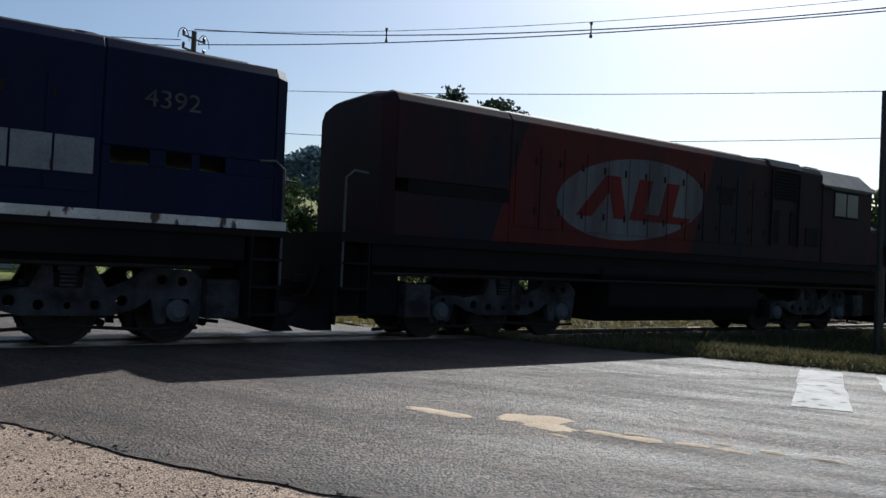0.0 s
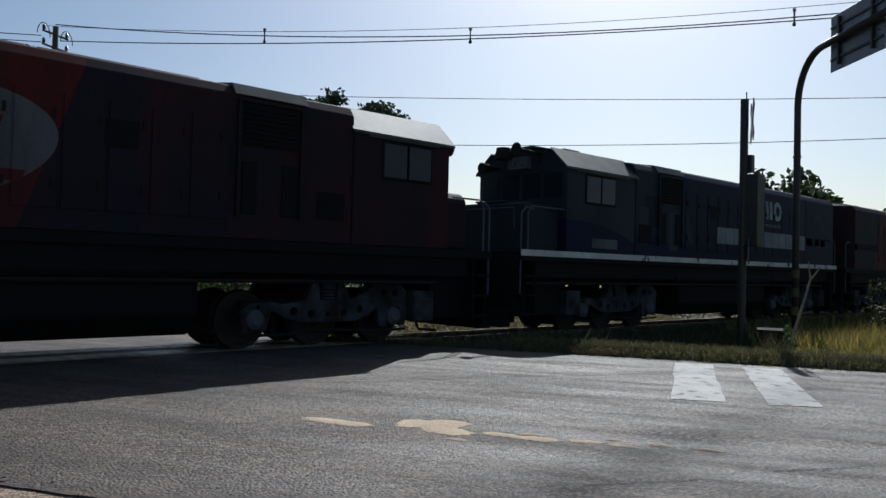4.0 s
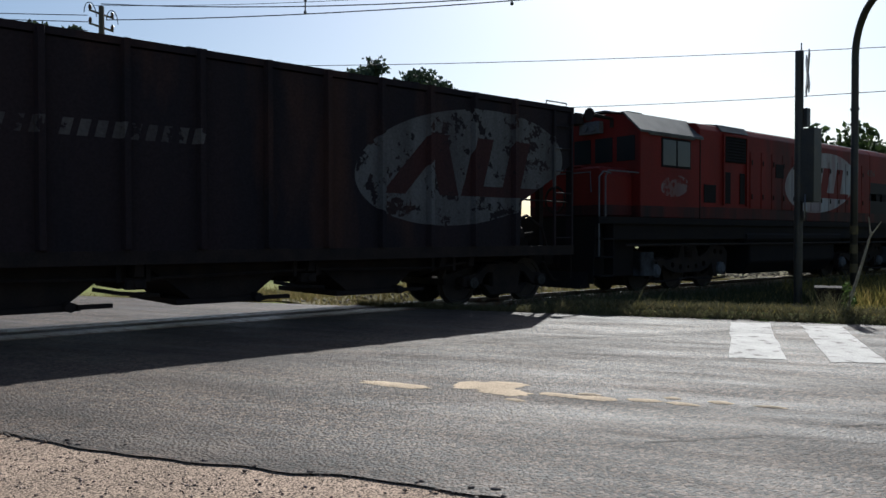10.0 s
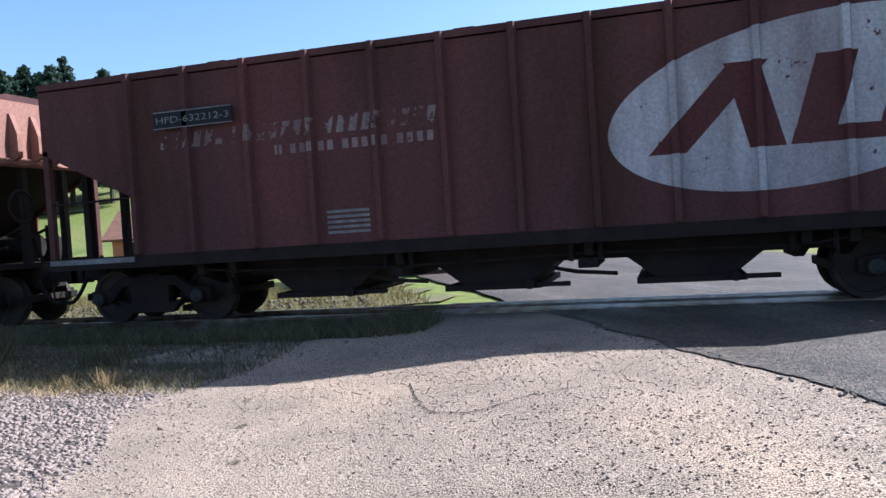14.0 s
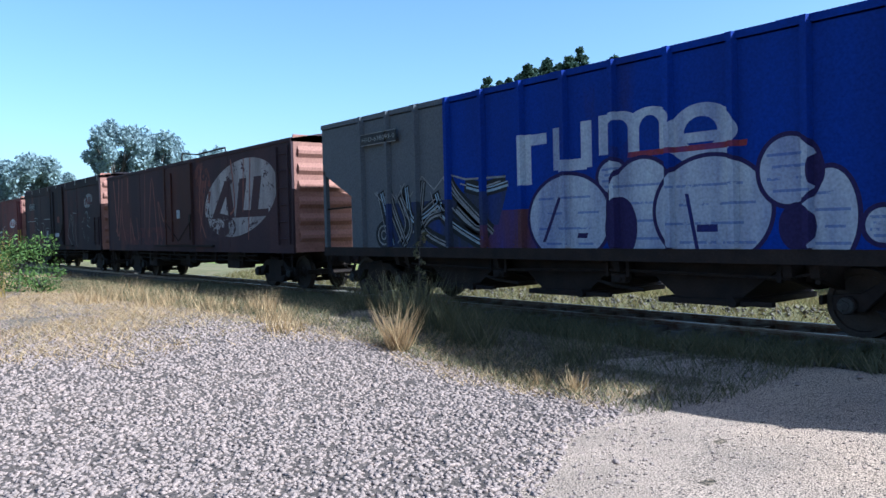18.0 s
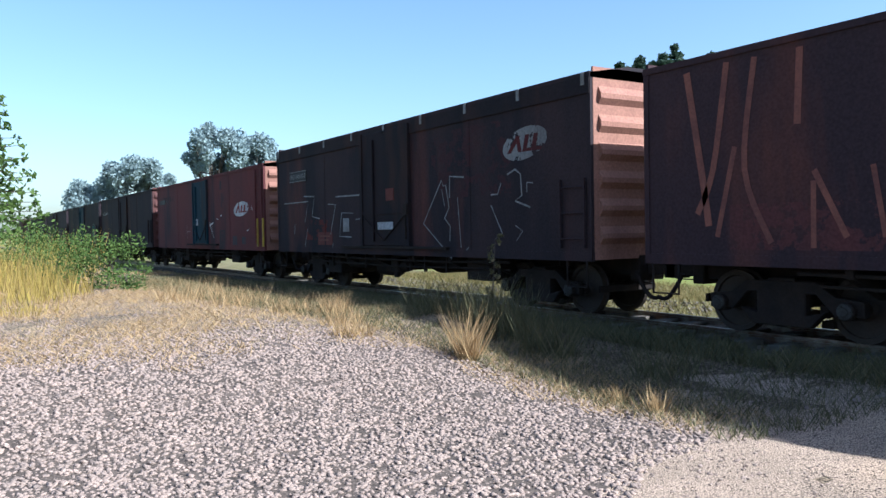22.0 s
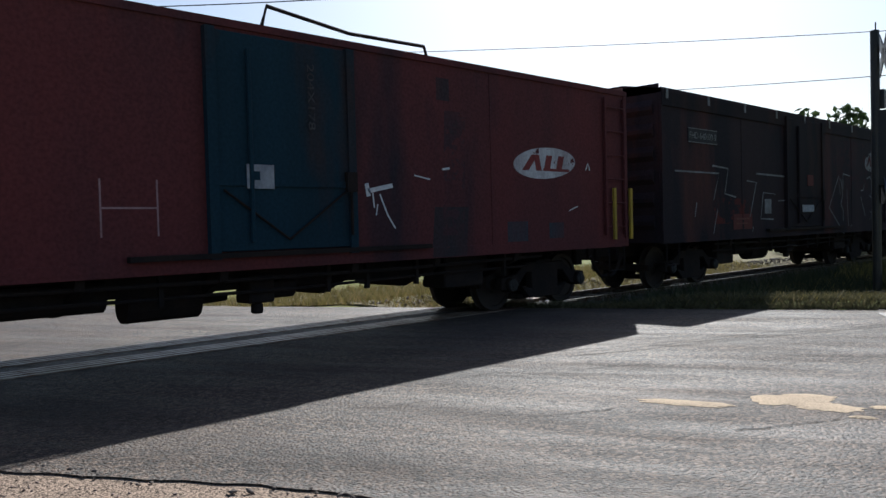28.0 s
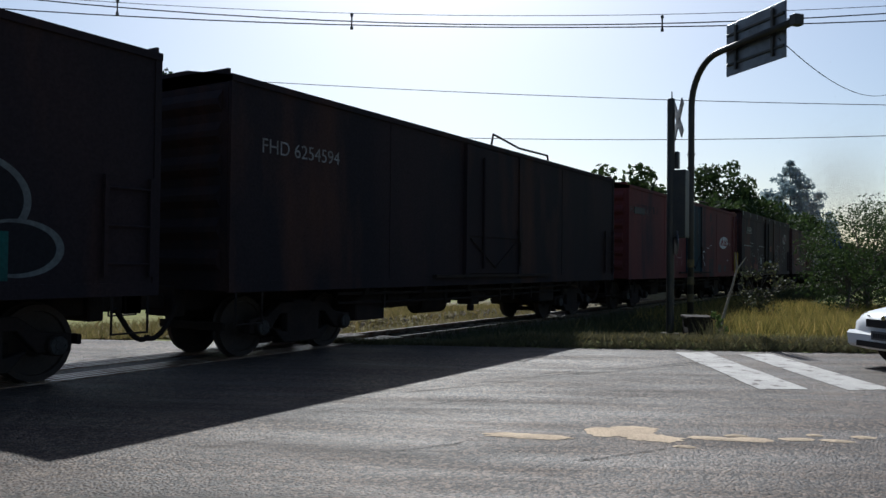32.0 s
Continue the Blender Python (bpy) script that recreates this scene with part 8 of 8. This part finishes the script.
def car(name, paint, label, at, tall=1.42):
    c = thing(name, label, "car", "", at)
    Lh, W = 1.95, 0.79
    body = Geo()
    # stations from the front (x = +Lh) backwards: half width, bottom, shoulder height
    st = [(1.95, 0.52, 0.36, 0.56), (1.9, 0.66, 0.26, 0.66), (1.7, 0.76, 0.22, 0.76), (1.3, 0.79, 0.2, 0.84), (0.85, 0.8, 0.2, 0.9), (0.2, 0.81, 0.2, 0.92), (-0.7, 0.81, 0.2, 0.94), (-1.4, 0.8, 0.2, 0.96), (-1.8, 0.76, 0.24, 0.94), (-1.95, 0.66, 0.34, 0.8)]
    for x, w, b, s in st:
        body.v += [(x, -w * 0.94, b), (x, -w, (b + s) / 2), (x, -w * 0.95, s - 0.03), (x, -w * 0.8, s + 0.015), (x, 0, s + 0.045), (x, w * 0.8, s + 0.015), (x, w * 0.95, s - 0.03), (x, w, (b + s) / 2), (x, w * 0.94, b)]
    n = 9
    for i in range(len(st) - 1):
        for j in range(n):
            body.f.append((i * n + j, i * n + (j + 1) % n, (i + 1) * n + (j + 1) % n, (i + 1) * n + j))
    body.f += [tuple(range(n)), tuple(range((len(st) - 1) * n, len(st) * n))[::-1]]
    part("body", body, paint, c, smooth=True)
    cabin = [(0.95, 0.70, 0.9), (0.25, 0.58, tall - 0.03), (-0.5, 0.57, tall), (-1.15, 0.56, tall - 0.05), (-1.75, 0.64, 0.94)]
    g = Geo()
    for x, w, z in cabin:
        g.v += [(x, -w, z), (x, w, z)]
    o = len(g.v)
    low = [(0.95, 0.72, 0.88), (0.25, 0.75, 0.9), (-0.5, 0.76, 0.92), (-1.15, 0.75, 0.93), (-1.75, 0.7, 0.92)]
    for x, w, z in low:
        g.v += [(x, -w, z), (x, w, z)]
    for i in range(4):
        g.f += [(2 * i, 2 * i + 2, o + 2 * i + 2, o + 2 * i), (2 * i + 1, o + 2 * i + 1, o + 2 * i + 3, 2 * i + 3)]
    g.f += [(0, 1, 3, 2), (6, 7, 9, 8)]
    part("windows", g, GLASS, c, "dark tinted glass")
    part("roof", Geo().add([(0.27, -0.57, tall - 0.02), (0.27, 0.57, tall - 0.02), (-0.5, 0.56, tall + 0.02), (-0.5, -0.56, tall + 0.02), (-1.17, 0.55, tall - 0.03), (-1.17, -0.55, tall - 0.03), (0.27, -0.57, tall - 0.05), (0.27, 0.57, tall - 0.05), (-1.17, 0.55, tall - 0.07), (-1.17, -0.55, tall - 0.07)], [(0, 1, 2, 3), (3, 2, 4, 5), (6, 0, 3, 5, 9), (7, 8, 4, 2, 1), (0, 6, 7, 1), (5, 4, 8, 9)]), paint, c)
    for s in (-1, 1):
        part("pillar", Geo().rod((0.93, s * 0.71, 0.9), (0.27, s * 0.58, tall - 0.03), 0.03, 6).rod((-0.35, s * 0.76, 0.92), (-0.38, s * 0.57, tall), 0.03, 6).rod((-1.15, s * 0.56, tall - 0.05), (-1.7, s * 0.68, 0.93), 0.05, 6), paint, c)
        part("headlight", Geo().add([(1.92, s * 0.36, 0.6), (1.84, s * 0.7, 0.6), (1.72, s * 0.74, 0.72), (1.86, s * 0.4, 0.73), (1.8, s * 0.4, 0.6), (1.7, s * 0.66, 0.6)], [(0, 1, 2, 3), (0, 4, 5, 1), (3, 2, 5, 4)]), LAMP_GLASS, c)
        part("mirror", Geo().box(0.62, 0.78, *sorted((s * 0.8, s * 0.98)), 0.92, 1.05), paint, c, bevel=0.03)
    part("bumper", Geo().prism([(-0.72, 0.27), (0.72, 0.27), (0.76, 0.5), (-0.76, 0.5)], 0, 1.72, 1.99), paint, c, bevel=0.04)
    part("grille", Geo().box(1.9, 1.97, -0.34, 0.34, 0.57, 0.68), PLASTIC, c)
    part("lower_grille", Geo().box(1.95, 2.0, -0.5, 0.5, 0.29, 0.37), PLASTIC, c)
    part("badge", Geo().rod((1.93, 0, 0.7), (1.97, 0, 0.7), 0.045, 12), CHROME, c)
    plate = part("licence_plate", Geo().box(1.98, 2.002, -0.2, 0.2, 0.4, 0.52), SIGN_BACK, c)
    for k in range(7):
        part("plate_mark", Geo().box(2.002, 2.006, -0.15 + 0.044 * k, -0.12 + 0.044 * k, 0.43, 0.49), PLASTIC, plate)
    wheels = []
    for x in (1.22, -1.25):
        for s in (-1, 1):
            wh = part("wheel", Geo().lathe([(0.0, s * 0.02), (0.18, s * 0.03), (0.2, s * 0.0), (0.27, s * 0.0), (0.29, -s * 0.03), (0.29, -s * 0.15), (0.2, -s * 0.17), (0, -s * 0.15)], True, 20), RUBBER, c, at=pose(x, s * 0.73, 0.29))
            part("hubcap", Geo().lathe([(0.0, s * 0.035), (0.1, s * 0.04), (0.18, s * 0.02)], True, 14), CHROME, wh)
            wheels.append((wh, x, s * 0.73, 0.29))
    return c, wheels


CAR_STOP = (12.05, 1.2, 132.0)
CAR, CAR_WHEELS = car("compact_car", CAR_WHITE, "white compact car waiting at the crossing", pose(CAR_STOP[0], CAR_STOP[1], land(*CAR_STOP[:2]) + 0.018, 0, 0, CAR_STOP[2]))
vx, vy = polar(111.6, 58)
car("parked_car", CAR_WHITE, "white car standing on the far road", pose(vx, vy, land(vx, vy) + 0.018, 0, 0, -62), 1.8)

TRUCK_RED = material("red_truck_paint", (0.5, 0.012, 0.015), 0.35, second=(0.42, 0.012, 0.014), size=1, grain=10, grain_amount=0.05, bump=0.0)
BRICK = material("orange_brick", (0.42, 0.17, 0.07), 0.85, second=(0.34, 0.13, 0.055), size=8, grain=30, grain_amount=0.3, bump=0.3)


# windscreen glass: the blue of the reflected sky is put into its base colour
SKY_GLASS = material("glass_with_sky_blue", (0.008, 0.03, 0.13), 0.06, grain_amount=0.02, bump=0.0, spec=0.8)


def truck(x, y, rz):
    t = thing("brick_lorry", "red cab-over lorry loaded with orange bricks", "truck", "", pose(x, y, land(x, y) + 0.018, 0, 0, rz))
    cab = part("cab", Geo().prism([(0, 0.55), (0, 1.5), (-0.12, 2.62), (-0.3, 2.75), (-1.75, 2.75), (-1.8, 0.55)], 1, -1.2, 1.2), TRUCK_RED, t, bevel=0.05)
    part("windscreen", Geo().add([(0.005, -1.08, 1.55), (0.005, 1.08, 1.55), (-0.1, 1.05, 2.45), (-0.1, -1.05, 2.45), (-0.03, -1.08, 1.55), (-0.03, 1.08, 1.55), (-0.13, 1.05, 2.45), (-0.13, -1.05, 2.45)], [(0, 1, 2, 3), (4, 7, 6, 5), (0, 4, 5, 1), (3, 2, 6, 7), (0, 3, 7, 4), (1, 5, 6, 2)]), SKY_GLASS, cab)
    part("grille", Geo().box(0.0, 0.03, -0.8, 0.8, 0.95, 1.35), PLASTIC, cab)
    part("badge", Geo().rod((0.03, 0, 1.15), (0.045, 0, 1.15), 0.14, 16), CHROME, cab)
    part("bumper", Geo().box(-0.2, 0.12, -1.22, 1.22, 0.4, 0.75), TRUCK_RED, cab, bevel=0.04)
    for s in (-1, 1):
        part("headlight", Geo().box(0.1, 0.135, *sorted((s * 0.72, s * 1.05)), 0.5, 0.68), LAMP_GLASS, cab)
        part("mirror", Geo().box(-0.15, -0.05, *sorted((s * 1.3, s * 1.5)), 1.6, 2.2).rod((-0.1, s * 1.2, 2.15), (-0.1, s * 1.4, 2.15), 0.02, 6), PLASTIC, cab)
        for x in (-0.8, -4.9, -6.1):
            part("wheel", Geo().lathe([(0, s * 0.02), (0.25, s * 0.02), (0.28, s * 0.05), (0.48, s * 0.04), (0.5, 0), (0.5, -s * 0.22), (0.25, -s * 0.24)], True, 18, (x, s * 1.08, 0.5)), RUBBER, t)
        part("side_window", Geo().box(-1.35, -0.45, *sorted((s * 1.205, s * 1.19)), 1.6, 2.4), GLASS, cab)
    part("chassis", Geo().box(-7.2, -1.7, -0.45, 0.45, 0.6, 0.95), GRIME, t)
    part("load_bed", Geo().box(-7.4, -1.95, -1.22, 1.22, 0.95, 1.6), WOOD_POLE, t, bevel=0.02)
    for i in range(4):
        for j in range(3):
            for k in range(4):
                part("brick_block", Geo().box(-2.1 - 1.3 * i, -3.3 - 1.3 * i, -1.1 + 0.75 * j, -0.42 + 0.75 * j, 1.62 + 0.36 * k, 1.95 + 0.36 * k), BRICK, t)


truck(-6.05, 20.5, -64)

WALL_GREY = material("grey_render", (0.3, 0.31, 0.32), 0.9, second=(0.24, 0.25, 0.26), size=1.5, grain=20, bump=0.2)
WALL_WHITE = material("white_render", (0.62, 0.6, 0.56), 0.9, second=(0.52, 0.5, 0.47), size=1.5, grain=20, bump=0.2)
WALL_ORANGE = material("orange_render", (0.5, 0.2, 0.11), 0.9, second=(0.42, 0.17, 0.1), size=1.5, grain=20, bump=0.2)
TILES = material("clay_roof_tiles", (0.2, 0.09, 0.055), 0.85, second=(0.13, 0.07, 0.05), size=2.5, grain=12, grain_amount=0.3, bump=0.5)


def house(x, y, rz, w, d, h, ridge, wall, label, windows=3):
    t = thing("house", label, "house", "houses on the slope", pose(x, y, land(x, y) - 0.4, 0, 0, rz))
    z0 = 0.4
    body = part("wall", Geo().prism([(-d / 2, 0), (d / 2, 0), (d / 2, h + z0), (0, h + ridge - 0.1 + z0), (-d / 2, h + z0)], 0, -w / 2, w / 2), wall, t)
    for s in (-1, 1):
        part("roof", Geo().prism([(s * (d / 2 + 0.45), h - 0.35 + z0), (0, h + ridge + z0), (0, h + ridge + 0.14 + z0), (s * (d / 2 + 0.5), h - 0.24 + z0)], 0, -w / 2 - 0.4, w / 2 + 0.4), TILES, t)
        for k in range(windows):
            xx = -w / 2 + w * (k + 0.5) / windows
            wd = part("window", Geo().box(xx - 0.55, xx + 0.55, *sorted((s * (d / 2 + 0.03), s * (d / 2 - 0.02))), h * 0.35 + z0, h * 0.35 + 1.05 + z0), SIGN_WHITE, body)
            part("pane", Geo().box(xx - 0.48, xx + 0.48, *sorted((s * (d / 2 + 0.036), s * d / 2)), h * 0.35 + 0.07 + z0, h * 0.35 + 0.98 + z0), GLASS, wd)
        part("gable_window", Geo().box(*sorted((s * (w / 2 + 0.03), s * (w / 2 - 0.02))), -0.5, 0.5, h * 0.4 + z0, h * 0.4 + 1.0 + z0), GLASS, body)


house(*polar(84.6, 52), 100, 6.5, 4.6, 2.4, 1.1, WALL_GREY, "small grey house with a low gable roof")
house(*polar(90.0, 96), 80, 4.5, 3.8, 2.3, 1.1, WALL_GREY, "small grey house high on the grassy slope")
house(*polar(79.0, 70), 10, 9, 6, 2.7, 1.5, WALL_WHITE, "white house with a brown tiled roof")
house(*polar(75.5, 62), 20, 8, 6, 2.7, 1.4, WALL_WHITE, "pale house behind shrubs")
house(*polar(123.0, 46), 20, 8, 5, 2.2, 1.2, WALL_ORANGE, "low orange house beyond the road")
house(*polar(117.0, 80), 10, 10, 7, 3.0, 1.6, WALL_WHITE, "white house at the foot of the hill")

# fence along the far edge of the field
fence = thing("field_fence", "low wooden post fence along the pasture", "fence")
for k in range(26):
    x = -9 + k * 1.0
    y = 30.5 + 0.08 * k
    part("post", Geo().rod((x, y, land(x, y) - 0.1), (x, y, land(x, y) + 1.0), 0.05, 6), WOOD_POLE, fence)
for z in (0.45, 0.85):
    part("fence_wire", Geo().rod((-9, 30.5, land(-9, 30.5) + z), (16, 32.5, land(16, 32.5) + z), 0.008, 5), WIRE, fence)


# ---- diesel smoke: loose soot specks in rigid puffs ----
SOOT = leaf_material("soot_specks", (0.26, 0.21, 0.18), (0.4, 0.34, 0.3), 0.5)
HAZE = leaf_material("smoke_specks", (0.17, 0.14, 0.125), (0.27, 0.23, 0.21), 0.5)
SMOKE = []


def puff(n, radius, size, mat, seed, label):
    r4 = np.random.default_rng(seed)
    c = r4.normal(size=(n, 3)) * np.array([0.4, 0.4, 0.5]) * radius
    ob = new("smoke_puff", flat_mesh("smoke_puff", leaf_quads(r4, c, size), 4, mat))
    return tagged(ob, label, "smoke", "puffs of diesel smoke")


for k in range(11):
    SMOKE.append((puff(3400 - 200 * k, 0.6, 0.014, SOOT, 300 + k, "thin brown puff of diesel exhaust smoke"), 14.0, 0.2 + 0.13 * k, k))
for k in range(5):
    SMOKE.append((puff(1700, 0.5, 0.014, SOOT, 330 + k, "thin brown puff of diesel exhaust smoke"), -1.2, 0.55 + 0.16 * k, k + 3))
for k in range(7):
    b = radians(7.9 - 0.45 * k)
    ob = puff(24000, 4.5 + 0.3 * k, 0.014, HAZE, 350 + k, "hazy grey smoke drifting behind the trees")
    SMOKE.append((ob, (-0.4 + (88 + k) * math.cos(b), -0.3 + (88 + k) * math.sin(b), 9.5 - 0.2 * k + 1.5 * math.sin(k * 1.7)), None, k))


# the train surges a little on its couplings
SURGE_T = (0, 3, 4.5, 6, 7, 8, 9, 10, 11, 12, 12.5, 13, 14, 15, 15.6, 17.5, 18, 19, 20, 21, 22, 23, 24, 25.5, 27, 28, 30, 32)
SURGE = (0, 0.05, -0.1, -0.3, -0.35, -0.1, -0.05, -0.4, 0.15, 0.6, 0.55, 0.05, -0.1, -0.08, 0.0, -0.12, -0.06, -0.12, -0.05, 0.2, 0.06, 0.05, -0.13, 0.02, 0.17, 0.27, 0.17, 0.1)


def run(t):
    """Metres that the train has gone at t seconds."""
    w = (t - 16) / 16
    return 6.0986 * t + 0.725 * (w * w - 1) + 1.229 * (w ** 3 - w) + 0.133 * (w ** 4 - w * w) + float(np.interp(t, SURGE_T, SURGE))


def spins(speed_rows, place, r, sign=1):
    """Rows that roll a wheel at a place over the distance run, at most 80 degrees a row."""
    rows, t = [], 0.0
    while t <= 32.0001:
        rows.append((t, Matrix.Translation(place) @ Matrix.Rotation(sign * speed_rows(t) / r, 4, "Y")))
        t += 0.1
    return rows


CAR_GO = [(0, 34), (4.6, 34), (5.6, 20), (6.6, 8), (7.3, 2.4), (8.0, 0.25), (8.6, 0), (32, 0)]


def wheel_turns(r):
    """The car's wheels: angle left to go at each time, in steps of a twentieth of a second while it rolls."""
    t = 4.6
    out = [(0.0, CAR_GO[0][1] / r)]
    while t < 8.7:
        for (t0, d0), (t1, d1) in zip(CAR_GO, CAR_GO[1:]):
            if t0 <= t <= t1:
                out.append((t, (d0 + (d1 - d0) * (t - t0) / (t1 - t0)) / r))
                break
        t += 0.0334
    return out + [(32.0, 0.0)]


def motions():
    h = radians(CAR_STOP[2])
    walk(CAR, [(t, pose(CAR_STOP[0] - d * math.cos(h), CAR_STOP[1] - d * math.sin(h), land(*CAR_STOP[:2]) + 0.03, 0, 0, CAR_STOP[2])) for t, d in CAR_GO])
    for vehicle, middle, turned in TRAIN:
        walk(vehicle, [(t, pose(middle + run(t), TRACK_Y, 0.035, 0, 0, 180 if turned else 0)) for t in [k / 2 for k in range(65)]])

    back = {vehicle for vehicle, _, turned in TRAIN if turned}
    for wheel, place, r in SPINNING:
        walk(wheel, spins(run, (place, 0, r), r, -1 if wheel.parent.parent in back else 1))
    for wheel, x, y, r in CAR_WHEELS:
        walk(wheel, [(t, Matrix.Translation((x, y, r)) @ Matrix.Rotation(-q, 4, "Y")) for t, q in wheel_turns(r)])

    for ob, start, born, k in SMOKE:
        if born is None:
            walk(ob, [(0, pose(start[0] - 3, start[1], start[2] - 1)), (32, pose(start[0] + 1, start[1], start[2] + 0.5))])
        else:
            x = start + run(born)
            rise = [(q, pose(x + 0.25 * q, TRACK_Y + 0.3 * q, 5.0 + 3.6 * q / (1 + 0.06 * q), 0, 0, 40 * q / 3)) for q in (0.35, 0.8, 1.6, 3.0, 6.0)]
            walk(ob, [(0, pose(start, TRACK_Y, 3.0)), (born, pose(x, TRACK_Y, 3.4))] + [(born + q, m) for q, m in rise] + [(32, pose(x + 40, TRACK_Y + 9, 70, 0, 0, 80))])


motions()
